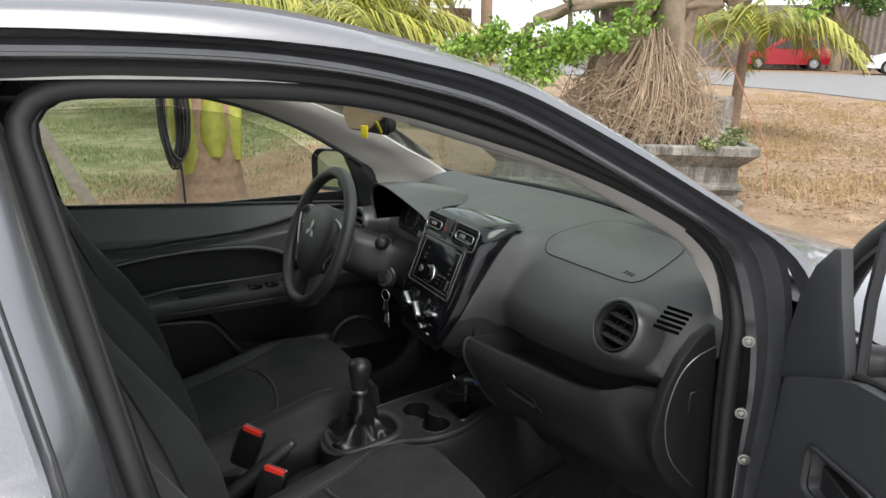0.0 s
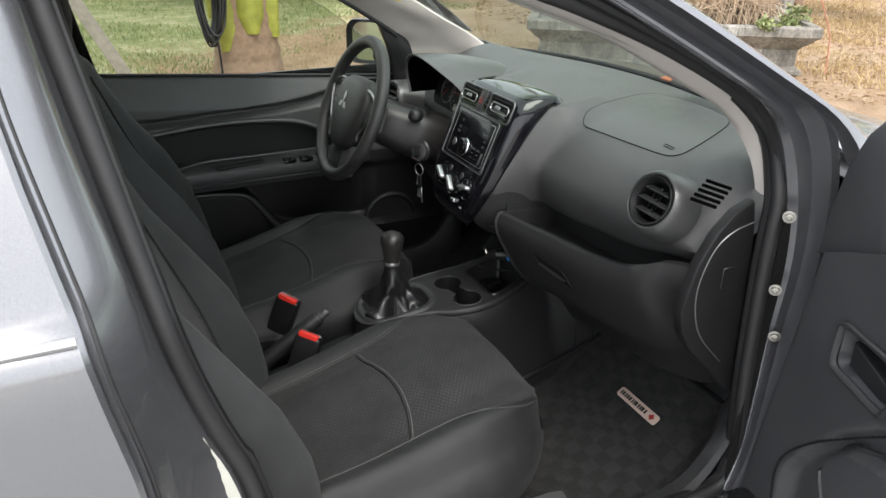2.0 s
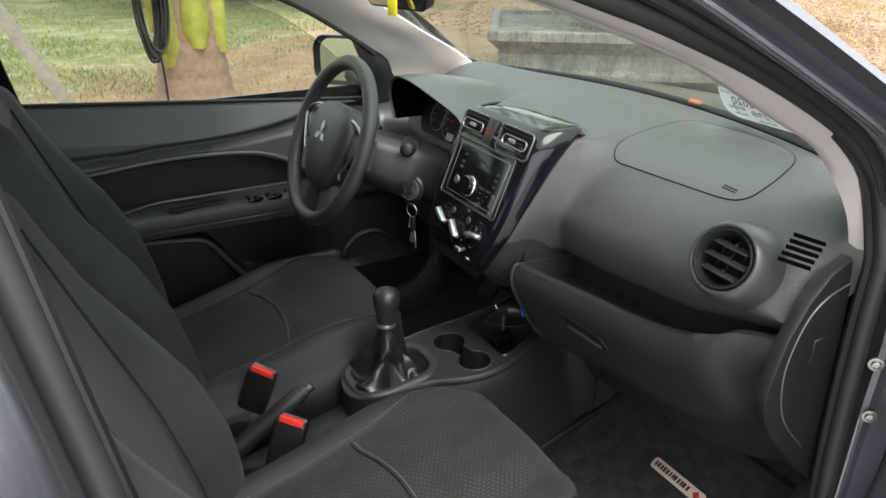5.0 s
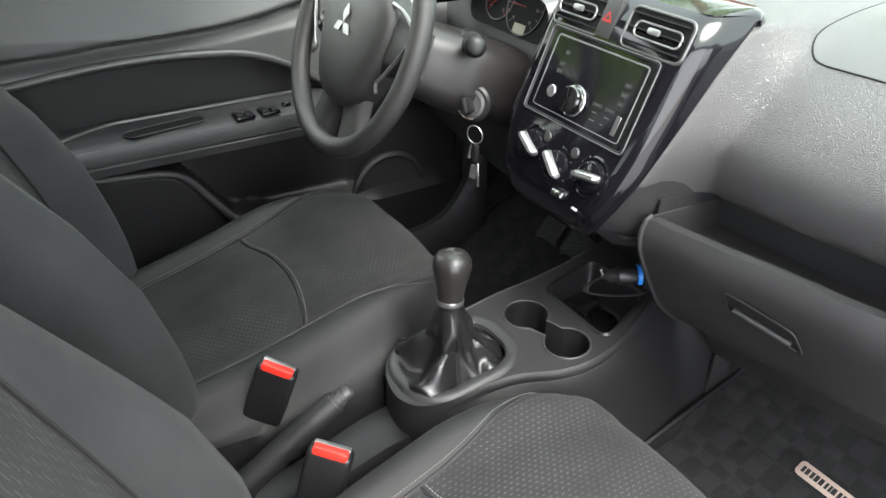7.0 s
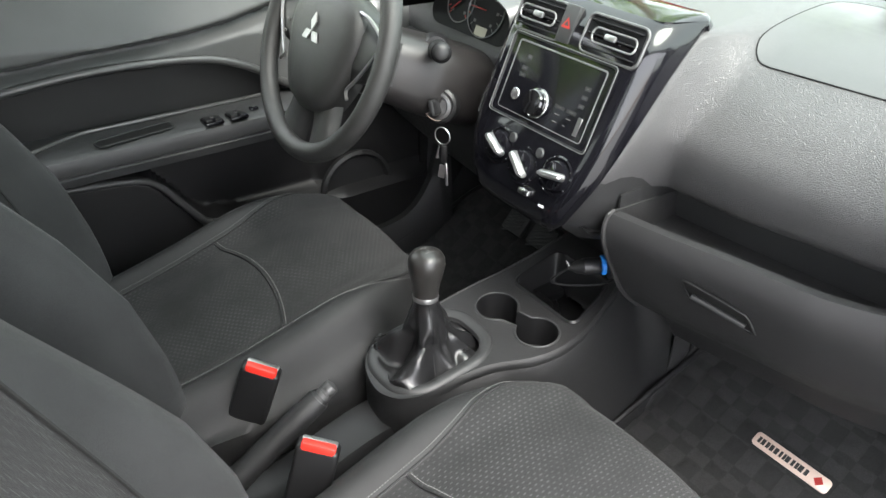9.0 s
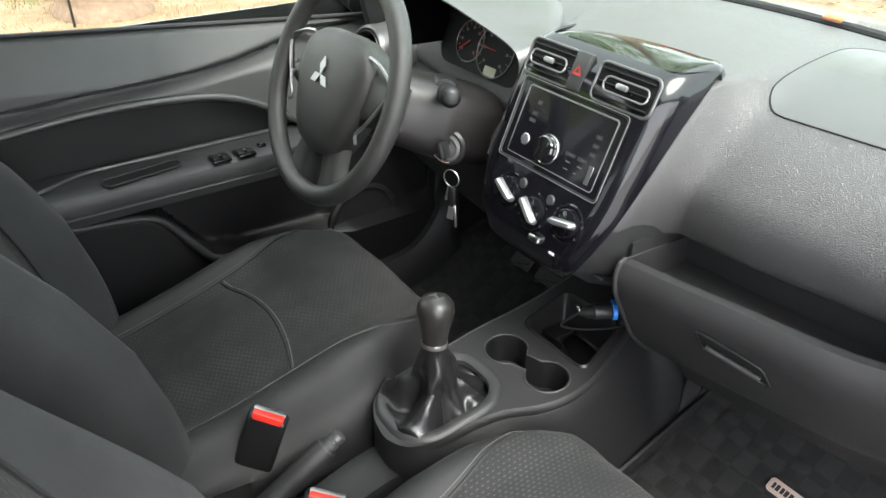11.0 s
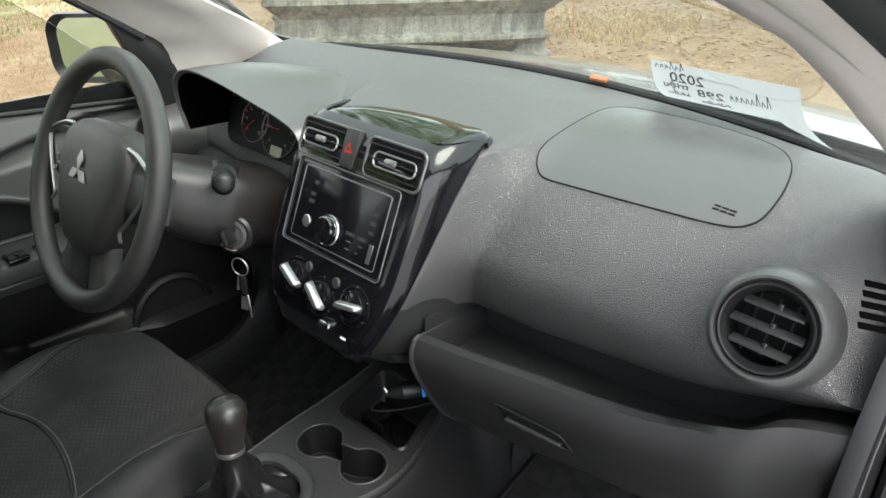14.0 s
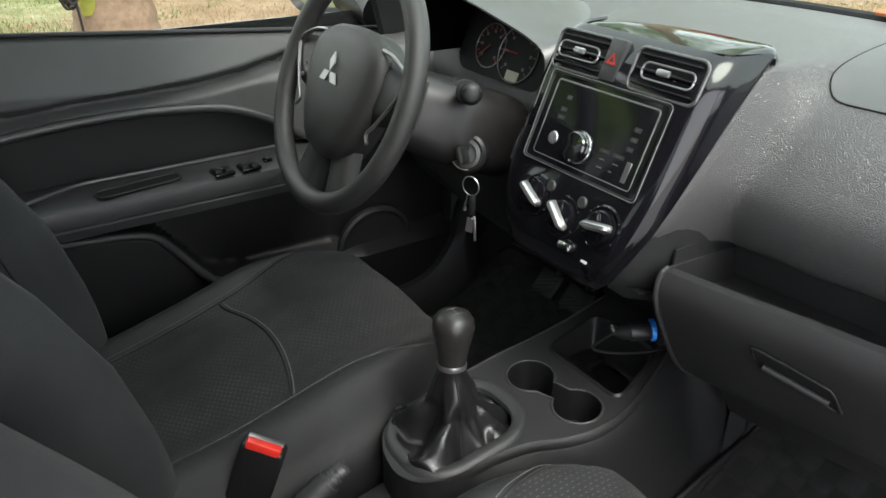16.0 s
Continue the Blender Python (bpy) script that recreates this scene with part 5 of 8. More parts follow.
for x, y in fl:
    z, away = con_z(min(x, 0.22)) + 0.25 * max(0.0, x - 0.22), -1 if y < 0.02 else 1
    fy = -0.128 if away < 0 else 0.128
    back = float(smooth(-0.12, -0.26, x))
    fx = x + 0.02 * (1 - back)
    fy = fy * (1 - back) + (0.014 + (y - 0.014) * 1.05) * back
    row = []
    for d, k in ((0.0, 0.0), (-0.003, 0.004), (-0.010, 0.007), (-0.0125, 0.0055), (-0.015, 0.0072)):
        row.append((x, y + away * k * (1 - back) * 0.8, z + d))
    for k in (0.1, 0.25, 0.45, 0.7, 1.0):
        row.append((x + (fx - x) * k, (y + away * 0.006 * (1 - back)) * (1 - k**0.8) + fy * k**0.8, (z - 0.015) * (1 - k) + 0.31 * k))
    rows.append(row)
part("console_side", sheet(rows, thick=0.003), M_PANEL, con, "smooth black console flank", 50)
# top deck with real holes for cups, tray and gear lever
deck_edge = out
boot_hole = [(x - 0.158, y + 0.026) for x, y in round_rect(0.160, 0.118, 0.045, 6)]
tray_hole = rounded([(0.052, -0.074), (0.165, -0.043), (0.162, 0.083), (0.052, 0.076)], 0.020)
cups = [(-0.012, 0.040, 0.036), (-0.003, -0.050, 0.0355)]
half_open = 0.017
cup_hole = []
for (cx, cy, r), a0 in zip(cups, (-90, 90)):
    gap = math.degrees(math.asin(half_open / r))
    for k in range(27):
        a = radians(a0 + gap + (360 - 2 * gap) * k / 26)
        cup_hole.append((cx + r * math.cos(a), cy + r * math.sin(a)))
bm = bmesh.new()
edges = []
for loop in (deck_edge, boot_hole, tray_hole, cup_hole):
    vs = [bm.verts.new((x, y, con_z(x))) for x, y in loop]
    edges += [bm.edges.new((a, b)) for a, b in zip(vs, vs[1:] + vs[:1])]
bmesh.ops.triangle_fill(bm, use_beauty=True, use_dissolve=False, edges=edges, normal=(0, 0, 1))
part("deck", bm, M_GLOVE, con, "console top", 30)
part("cup_rim", tube([(x, y, con_z(x)) for x, y in cup_hole], 0.0022, 8, True), M_ARM, con, "rounded edge of the twin cup holder")
rows = [[(x, y, con_z(x)) for x, y in cup_hole], [(x, y, con_z(x) - 0.010) for x, y in inset(cup_hole, 0.001)], [(x, y, 0.522) for x, y in inset(cup_hole, 0.003)]]
part("cup_holder", sheet(rows, False, True), M_BLACK, con, "twin cup holder joined by a slot", 50)
part("cup_floor", prism(inset(cup_hole, 0.003), 0.002, Matrix.Translation((0, 0, 0.521))), M_BLACK, con, "cup holder floor")
part("cup_floor_line", tube([(x, y, 0.5245) for x, y in inset(cup_hole, 0.006)], 0.0012, 6, True), M_PANEL, con)
rows = []
for d, dz in ((-0.004, 0.000), (-0.001, 0.0035), (0.002, 0.0025), (0.004, -0.004), (0.010, -0.055), (0.016, -0.060)):
    rows.append([(x, y, con_z(x) + dz) for x, y in inset(tray_hole, d)])
part("tray", sheet(rows, False, True), M_BLACK, con, "deep square tray", 45)
part("tray_floor", prism(inset(tray_hole, 0.015), 0.003, Matrix.Translation((0, 0, con_z(0.11) - 0.062))), M_BLACK, con, "tray floor")
part("tray_rib", rbox((0.004, 0.040, 0.020), pose(0.095, 0.035, con_z(0.11) - 0.046, 0, 0, 0), 0.001), M_BLACK, con)
part("tray_bin", rbox((0.050, 0.034, 0.018), pose(0.118, 0.052, con_z(0.11) - 0.047, 0, 0, 0), 0.004), M_BLACK, con, "raised step in the tray")
# carpeted tunnel carrying the handbrake
rows = []
for x in np.linspace(-0.72, -0.22, 12):
    rows.append([(x, 0.012 + y, z) for y, z in ((-0.115, 0.30), (-0.105, 0.36), (-0.08, 0.400), (-0.04, 0.415), (0.0, 0.418), (0.04, 0.415), (0.08, 0.400), (0.105, 0.36), (0.115, 0.30))])
part("tunnel_carpet", sheet(rows, thick=0.003), M_FELT, con, "grey felt carpet on the tunnel", 40)
rows = []
for x in np.linspace(-0.60, -0.235, 12):
    t = float(smooth(-0.50, -0.25, x))
    rows.append([(x, 0.020 + y, z) for y, z in ((-0.044, 0.40), (-0.042, 0.418 + 0.05 * t), (-0.034, 0.428 + 0.055 * t), (0.0, 0.430 + 0.056 * t), (0.034, 0.428 + 0.055 * t), (0.042, 0.418 + 0.05 * t), (0.044, 0.40))])
part("rear_console", sheet(rows, thick=0.003), M_BLACK, con, "low rear console section", 40)
# dash foot beside the tunnel, dark
part("tunnel_front", sheet([[(x, y, z) for y in (-0.108, -0.05, 0.06, 0.118)] for x, z in ((0.215, 0.61), (0.20, 0.68), (0.15, 0.74), (0.02, 0.785))], thick=0.003), M_BLACK, con, "dark panel below the heater controls")
for s in (-1, 1):
    part("stack_flank_panel", sheet([[(0.02 + 0.02 * k, 0.006 + s * (0.098 + 0.004 * k), 0.80), (0.14, 0.006 + s * 0.108, 0.80 - 0.01 * k), (0.46, 0.006 + s * 0.118, 0.80)] for k in (0, 1)] + [[(0.16, 0.006 + s * 0.106, 0.68), (0.22, 0.006 + s * 0.110, 0.63), (0.46, 0.006 + s * 0.118, 0.55)]], thick=0.003), M_PANEL, con, "side of the lower stack")
    part("tunnel_side", sheet([[(x, 0.006 + s * 0.124, z) for x in (0.28, 0.36, 0.47)] for z in (0.30, 0.45, 0.62)], thick=0.003), M_MATBASE, con, "carpeted tunnel side in the footwell")
part("tunnel_bulkhead", sheet([[(0.335, y, z) for y in (-0.12, 0.0, 0.13)] for z in (0.30, 0.50, 0.64)], thick=0.003), M_DEEP, con)

# ---- gear lever ----
gear = thing("gear_lever", (-0.158, 0.026, 0.56), "manual gear lever with a grey knob and creased black leather boot", "gear lever")
g0, g1 = Vector((-0.174, 0.018, 0.60)), Vector((-0.163, 0.028, 0.748))
up = (g1 - g0).normalized()
m = axes(g1, (1, 0, 0), up) @ Matrix.Diagonal((1.08, 1.08, 1, 1))
part("knob", lathe([(0.0, 0.001), (0.012, 0.0), (0.020, -0.004), (0.0245, -0.012), (0.0255, -0.022), (0.023, -0.036), (0.0195, -0.052), (0.0175, -0.068), (0.0172, -0.074), (0.0, -0.074)], m, 36, cap=False), M_KNOB, gear, "satin grey pear-shaped knob")
bars = part("shift_pattern", rbox((0.002, 0.016, 0.0006), m @ Matrix.Translation((0, 0, 0.0006)), 0), M_DIM, gear, "engraved shift pattern")
for dx in (-0.007, 0.007):
    part("pattern_bar", rbox((0.014, 0.0015, 0.0006), m @ Matrix.Translation((0, dx, 0.0004)), 0), M_DIM, bars)
part("collar", lathe([(0.0178, -0.072), (0.0185, -0.075), (0.0178, -0.080)], m, 30, cap=False), M_SATIN, gear, "thin silver collar")
rows = []
rng = random.Random(4)
base_z = con_z(-0.158) - 0.004
fold = [rng.uniform(0, 6.28) for _ in range(6)]
N = 72
for i, k in enumerate(np.linspace(0, 1, 26)):
    c = (g1 - up * 0.076).lerp(Vector((-0.158, 0.026, base_z)), k)
    w = 0.0175 + (0.016 * smooth(0.0, 0.55, k)) + 0.047 * smooth(0.60, 1.0, k)
    row = []
    for j in range(N):
        a = 2 * math.pi * j / N
        sq = 1.0 / max(abs(math.cos(a)), abs(math.sin(a))) ** (0.55 * smooth(0.5, 1, k))
        wr = 1 + smooth(0.1, 0.6, k) * (0.17 * math.sin(3 * a + 0.8 + 1.5 * k) + 0.15 * (1 - 2 * abs(math.sin(2.5 * a + fold[0] + 2.4 * k))) + 0.08 * (1 - 2 * abs(math.sin(4.5 * a + fold[1] - 4 * k)))) * (1 - 0.75 * smooth(0.86, 1, k))
        rx, ry = (w * 1.08, w * 0.86) if k > 0.6 else (w, w)
        bx = w + (rx - w) * smooth(0.45, 0.9, k)
        by = w + (ry - w) * smooth(0.45, 0.9, k)
        dz = 0.014 * (1 - 2 * abs(math.sin(2 * a + fold[2] + 3 * k))) * smooth(0.5, 0.8, k) * (1 - smooth(0.9, 1, k)) - 0.012 * math.sin(math.pi * smooth(0.72, 1.0, k))
        row.append((c.x + bx * sq * wr * math.cos(a), c.y + by * sq * wr * math.sin(a), c.z + dz))
    rows.append(row)
part("boot", sheet(rows, False, True), M_LEATHER, gear, "creased black leather boot", 75)
rows_r = [[(x, y, con_z(x) + h) for x, y in inset(boot_hole, d)] for d, h in ((-0.017, 0.0), (-0.014, 0.0045), (-0.010, 0.006), (-0.002, 0.0045), (0.003, 0.0015), (0.004, -0.006))]
part("boot_ring", sheet(rows_r, False, True), M_ARM, gear, "satin boot surround")
for a0 in (0.35, 2.2, 4.4):
    seam = []
    for i, k in enumerate(np.linspace(0.02, 0.95, 20)):
        row = rows[min(25, int(k * 25))]
        seam.append(Vector(row[int(a0 / (2 * math.pi) * N) % N]))
    part("boot_seam", tube(seam, 0.0012, 5), M_BLACK, gear)

# ---- handbrake ----
hb = thing("handbrake", (-0.47, 0.03, 0.45), "black handbrake lever with a ribbed push button", "handbrake")
h0, h1 = Vector((-0.50, 0.036, 0.462)), Vector((-0.332, 0.020, 0.583))
part("lever", tube([h0, h0.lerp(h1, 0.25), h0.lerp(h1, 0.3), h0.lerp(h1, 0.6), h0.lerp(h1, 0.86), h0.lerp(h1, 0.90)], (0.021, 0.0185, 0.0195, 0.0185, 0.0175, 0.0135), 20), M_PANEL, hb, "grained lever grip")
part("button", tube([h0.lerp(h1, k) for k in (0.89, 0.93, 0.935, 0.955, 0.96, 1.0, 1.01)], (0.0118, 0.0118, 0.0105, 0.0105, 0.0115, 0.011, 0.007), 18), M_DARKSILVER, hb, "grey push button")
part("gaiter", tube([(-0.56, 0.040, 0.40), (-0.53, 0.038, 0.435), (-0.50, 0.036, 0.462), (-0.485, 0.035, 0.470)], (0.036, 0.032, 0.026, 0.020), 16), M_BLACK, hb, "black lever foot")
part("grip_joint", tube([h0.lerp(h1, 0.27), h0.lerp(h1, 0.285)], 0.0186, 20), M_DEEP, hb)
part("grip_end_ring", tube([h0.lerp(h1, 0.865), h0.lerp(h1, 0.88)], 0.0162, 20), M_DARKSILVER, hb, "thin bright ring")

# ---- belt buckles ----
def buckle(x, y, z, lean_x, lean_y):
    b = thing("seat_belt_buckle", (x - 0.04, y + 0.01, z - 0.15), "black seat belt buckle with a red release button", "seat belt buckle", "front seat belt buckles")
    up = Vector((lean_x, lean_y, 1)).normalized()
    m = axes((x, y, z), (0.80, -0.60, 0), up)
    part("body", rbox((0.058, 0.030, 0.098), m @ Matrix.Translation((0, 0, -0.053)), 0.0065, 3), M_BLACK, b, "black housing")
    part("release_button", rbox((0.046, 0.014, 0.014), m @ Matrix.Translation((0, -0.0075, -0.005)), 0.003), M_RED, b, "red release button")
    part("tongue_slot", rbox((0.048, 0.011, 0.006), m @ Matrix.Translation((0, 0.0065, -0.005)), 0.002), M_SATIN, b, "slot lip")
    part("stalk", rbox((0.030, 0.006, 0.085), m @ Matrix.Translation((0, 0, -0.140)), 0.002), M_BLACK, b)
    part("rivet", lathe([(0.009, 0.0), (0.009, 0.003), (0.006, 0.005), (0, 0.005)], m @ Matrix.Translation((0.004, -0.003, -0.155)) @ Matrix.Rotation(radians(90), 4, "X"), 12, cap=False), M_ZINC, b)


buckle(-0.398, 0.108, 0.591, 0.34, -0.12)
buckle(-0.396, -0.066, 0.586, 0.34, 0.04)

# ---- lighter plug ----
plug = thing("lighter_plug", (0.09, -0.08, 0.66), "black lighter-socket charger with a blue ring, cable hanging into the tray", "charger")
p0, p1 = Vector((0.088, -0.090, 0.694)), Vector((0.042, -0.058, 0.688))
part("plug_body", tube([p0.lerp(p1, k) for k in (0.12, 0.16, 0.6, 0.64, 0.8, 0.9, 1.0)], (0.0115, 0.0130, 0.0130, 0.011, 0.010, 0.006, 0.004), 18), M_BLACK, plug, "black plug body")
part("glow_ring", tube([p0.lerp(p1, k) for k in (0.0, 0.02, 0.12, 0.14)], (0.013, 0.0155, 0.0155, 0.013), 20), M_BLUE, plug, "blue ring")
part("clip", tube([p0.lerp(p1, 0.98), p0.lerp(p1, 0.98) + Vector((-0.004, 0.004, 0.012))], 0.0022, 6), M_CHROME, plug)
cab = catmull([tuple(p1), (0.03, -0.035, 0.655), (0.06, -0.045, 0.640), (0.10, -0.070, 0.640), (0.125, -0.095, 0.655), (0.14, -0.112, 0.66)], 30)
part("cable", tube(cab, 0.0018, 6), M_BLACK, plug)
part("socket", lathe([(0.022, -0.01), (0.022, 0.002), (0.017, 0.004), (0.015, -0.006), (0, -0.006)], axes(p0 + (p0 - p1).normalized() * 0.004, (0, 0, 1), p1 - p0), 24, cap=False), M_BLACK, plug)

# ---- pedals ----
for name, y, x, z, w, h in (("clutch_pedal", 0.300, 0.26, 0.52, 0.06, 0.05), ("brake_pedal", 0.205, 0.245, 0.535, 0.065, 0.05)):
    p = thing(name, (x + 0.05, y, 0.5), "black ribbed rubber foot pedal in the driver's footwell", "pedal", "foot pedals")
    m = axes((x, y, z), (0, -1, 0), (-0.75, 0, 0.66))
    part("pad", rbox((w, h, 0.012), m, 0.004), M_RUBBER, p)
    for k in range(6):
        part("rib", rbox((w * 0.8, 0.003, 0.003), m @ Matrix.Translation((0, -h * 0.4 + k * h * 0.16, 0.007)) @ Matrix.Rotation(radians(25), 4, "Z"), 0.0008, 1), M_PANEL, p)
    part("arm", tube([(x + 0.01, y, z), (x + 0.08, y, z + 0.08), (x + 0.10, y, z + 0.25)], 0.008, 8), M_BLACK, p)

# ---- front seats ----
M_THREAD = plain("grey_thread", (0.16, 0.16, 0.155), 0.8)


def front_seat(cy, group):
    seat = thing("front_seat", (-0.3, cy, 0.30), "black cloth front seat with dash-stitched centre panels and side bolsters", "car seat", group)

    def cush(x, v, lift=0.0):
        """Cushion surface: v runs across from -1 to 1."""
        back, front = -0.60, -0.012
        u = (x - back) / (front - back)
        z = 0.505 + 0.075 * smooth(0.0, 0.85, u) - 0.0 * u
        z += 0.012 * math.sin(math.pi * np.clip(u, 0, 1)) * (1 - v * v) + 0.024 * smooth(0.3, 0.8, u) * (1 - v * v)
        a = abs(v)
        z += (0.034 * smooth(0.50, 0.76, a)) * (1 - 0.75 * smooth(0.55, 0.95, u)) - 0.062 * smooth(0.74, 1.0, a) ** 1.5
        return z + lift

    def half(u):
        return float(np.interp(u, (0, 0.3, 0.55, 0.67, 0.77, 0.85, 0.92, 0.97, 1.0), (0.225, 0.243, 0.254, 0.250, 0.234, 0.207, 0.170, 0.125, 0.08)))

    us, vs = np.r_[np.linspace(0, 0.9, 30), np.linspace(0.915, 1.0, 9)], np.linspace(-1, 1, 49)
    # body: whole wrapped cushion
    rows = []
    for u in us:
        x = -0.60 + 0.588 * u
        roll = 0.075 * smooth(0.86, 1.0, u) ** 1.6
        w = half(u)
        row = [(x - 0.02 * (u > 0.9), cy - w * 0.80, 0.35), (x - 0.01 * (u > 0.9), cy - w * 0.93, 0.40), (x, cy - w * 1.02, 0.45), (x, cy - w * 1.05, 0.49)]
        row += [(x, cy + w * v, cush(x, v) - roll * (1 - 0.2 * v * v)) for v in vs]
        row += [(x, cy + w * 1.05, 0.49), (x, cy + w * 1.02, 0.45), (x - 0.01 * (u > 0.9), cy + w * 0.93, 0.40), (x - 0.02 * (u > 0.9), cy + w * 0.80, 0.35)]
        rows.append(row)
    last = rows[-1]
    rows.append([(p[0] + 0.006, cy + (p[1] - cy) * 0.98, min(p[2], 0.50) - 0.03) for p in last])
    rows.append([(p[0] - 0.012, cy + (p[1] - cy) * 0.96, min(p[2], 0.40) - 0.02) for p in last])
    part("cushion", sheet(rows), M_BOLSTER, seat, "smooth black cushion cover", 70)

    # centre panels, front and rear, slightly proud, parted by a sewn seam
    def seam_x(v):
        return -0.328 + 0.032 * (1 - (v / 0.64) ** 2)

    def vlim(x):
        return 0.60 + 0.22 * float(smooth(-0.30, -0.06, x))

    def panel(u0, u1, name, mat, label):
        rows = []
        for k in np.linspace(0, 1, 18):
            row = []
            for q in np.linspace(-1, 1, 33):
                a, b = u0(q * 0.64), u1(q * 0.64)
                x = a + (b - a) * k
                v = q * vlim(x)
                u = (x + 0.60) / 0.588
                edge = min(1.0, (1 - abs(q)) / 0.08, k / 0.08 + 0.02, (1 - k) / 0.08 + 0.02)
                roll = 0.075 * smooth(0.86, 1.0, u) ** 1.6 * (1 - 0.2 * v * v)
                row.append((x, cy + half(u) * v, cush(x, v) - roll + 0.0010 + 0.0022 * math.sqrt(max(0.0, edge))))
            rows.append(row)
        part(name, sheet(rows), mat, seat, label, 70)

    panel(lambda v: -0.57, lambda v: seam_x(v) - 0.002, "rear_insert", M_SEAT_DOT, "dash-stitched rear cushion panel")
    panel(lambda v: seam_x(v) + 0.002, lambda v: -0.040 + 0.012 * (1 - (v / 0.64) ** 2), "front_insert", M_SEAT_DOT, "dash-stitched front cushion panel")
    for s in (-1, 1):
        pts = []
        for x in np.linspace(-0.56, -0.045, 30):
            u, v = (x + 0.60) / 0.588, vlim(x) + 0.012
            pts.append((x, cy + s * half(u) * v, cush(x, v) - 0.075 * smooth(0.86, 1.0, u) ** 1.6 * (1 - 0.2 * v * v) + 0.001))
        part("piping", tube(pts, 0.0016, 6), M_BOLSTER, seat, "sewn seam")

    pts = []
    for q in np.linspace(-1, 1, 30):
        x = seam_x(q * 0.64)
        v = q * vlim(x)
        pts.append((x, cy + half((x + 0.60) / 0.588) * v, cush(x, v) + 0.0012))
    part("cross_seam", tube(pts, 0.0017, 6), M_BLACK, seat, "sewn cross seam")

    def stitches(name, pts, pitch=0.0042):
        """A row of short pale threads along a sewn line."""
        q = catmull(pts, max(4, int(len(pts) * 0.6)))
        L = float(np.sum(np.linalg.norm(np.diff(q, axis=0), axis=1)))
        dots = catmull(pts, int(L / pitch))
        bm = bmesh.new()
        for p, e in zip(dots, dots[1:]):
            p, e = Vector(p), Vector(e)
            side = (e - p).cross(Vector((0, 0, 1))).normalized() * 0.0006
            e = p.lerp(e, 0.62)
            up = Vector((0, 0, 0.0008))
            bm.faces.new([bm.verts.new(c) for c in (p - side + up, e - side + up, e + side + up, p + side + up)])
        part(name, bm, M_THREAD, seat, "pale stitching")

    stitches("cross_stitching", [(p[0] + 0.006, p[1], p[2] + 0.0022) for p in pts])
    for s in (-1, 1):
        row = []
        for x in np.linspace(-0.54, -0.06, 24):
            u, v = (x + 0.60) / 0.588, vlim(x) + 0.035
            row.append((x, cy + s * half(u) * v, cush(x, v) - 0.075 * smooth(0.86, 1.0, u) ** 1.6 * (1 - 0.2 * v * v) + 0.0016))
        stitches("side_stitching", row)

    # backrest with strong side bolsters
    def spine(z):
        return float(np.interp(z, (0.46, 0.60, 0.75, 0.90, 1.05, 1.14), (-0.565, -0.590, -0.630, -0.680, -0.730, -0.757)))

    def bol(z):
        full = (0.050, 0.078, 0.086, 0.086, 0.070, 0.035, 0.018, 0.010)
        worn = (0.050, 0.078, 0.086, 0.074, 0.046, 0.016, 0.008, 0.005)
        return float(np.interp(z, (0.46, 0.55, 0.65, 0.75, 0.85, 0.95, 1.05, 1.14), worn if cy < 0 else full))

    def bw(z):
        return float(np.interp(z, (0.46, 0.6, 0.8, 0.95, 1.07, 1.12, 1.145), (0.215, 0.238, 0.252, 0.242, 0.215, 0.185, 0.13)))

    vv = np.linspace(-1, 1, 45)

    def front_x(z, v):
        a = abs(v)
        return spine(z) + bol(z) * smooth(0.50, 0.80, a) - 0.055 * smooth(0.86, 1.0, a) - 0.010 * (1 - a * a)

    rows = []
    for z in np.r_[np.linspace(0.44, 1.08, 32), 1.10, 1.12, 1.135, 1.145]:
        w = bw(z)
        top = 0.05 * smooth(1.09, 1.145, z)
        row = [(spine(z) - 0.115 + top, cy - 0.7 * w, z), (spine(z) - 0.10 + top, cy - 0.95 * w, z), (spine(z) - 0.05, cy - 1.03 * w, z)]
        row += [(front_x(z, v) - top * 0.6, cy + w * v, z) for v in vv]
        row += [(spine(z) - 0.05, cy + 1.03 * w, z), (spine(z) - 0.10 + top, cy + 0.95 * w, z), (spine(z) - 0.115 + top, cy + 0.7 * w, z)]
        rows.append(row)
    part("backrest", loft(rows), M_BACK, seat, "smooth black backrest cover", 70)
    rows = []
    for k, z in enumerate(np.linspace(0.50, 1.06, 26)):
        w = bw(z)
        rows.append([(front_x(z, v) + 0.001 + 0.005 * math.sqrt(max(0.0, min(1, (0.56 - abs(v)) / 0.06, k / 2, (25 - k) / 2))), cy + w * v, z) for v in np.linspace(-0.56, 0.56, 25)])
    part("back_insert", sheet(rows), M_SEAT_DOT, seat, "dash-stitched backrest panel", 70)
    for s in (-1, 1):
        part("back_piping", tube([(front_x(z, 0.57) + 0.003, cy + s * bw(z) * 0.57, z) for z in np.linspace(0.5, 1.07, 30)], 0.0022, 6), M_SEAT, seat, "sewn seam")
    # headrest
    rings = []
    for z, w, d in ((1.17, 0.09, 0.030), (1.185, 0.115, 0.045), (1.22, 0.125, 0.052), (1.28, 0.122, 0.052), (1.32, 0.108, 0.044), (1.338, 0.080, 0.026)):
        rings.append([(-0.80 + 0.02 * (1.17 - z) + d * math.copysign(abs(math.cos(a)) ** 0.7, math.cos(a)), cy + w * math.copysign(abs(math.sin(a)) ** 0.7, math.sin(a)), z) for a in np.linspace(0, 2 * math.pi, 32, endpoint=False)])
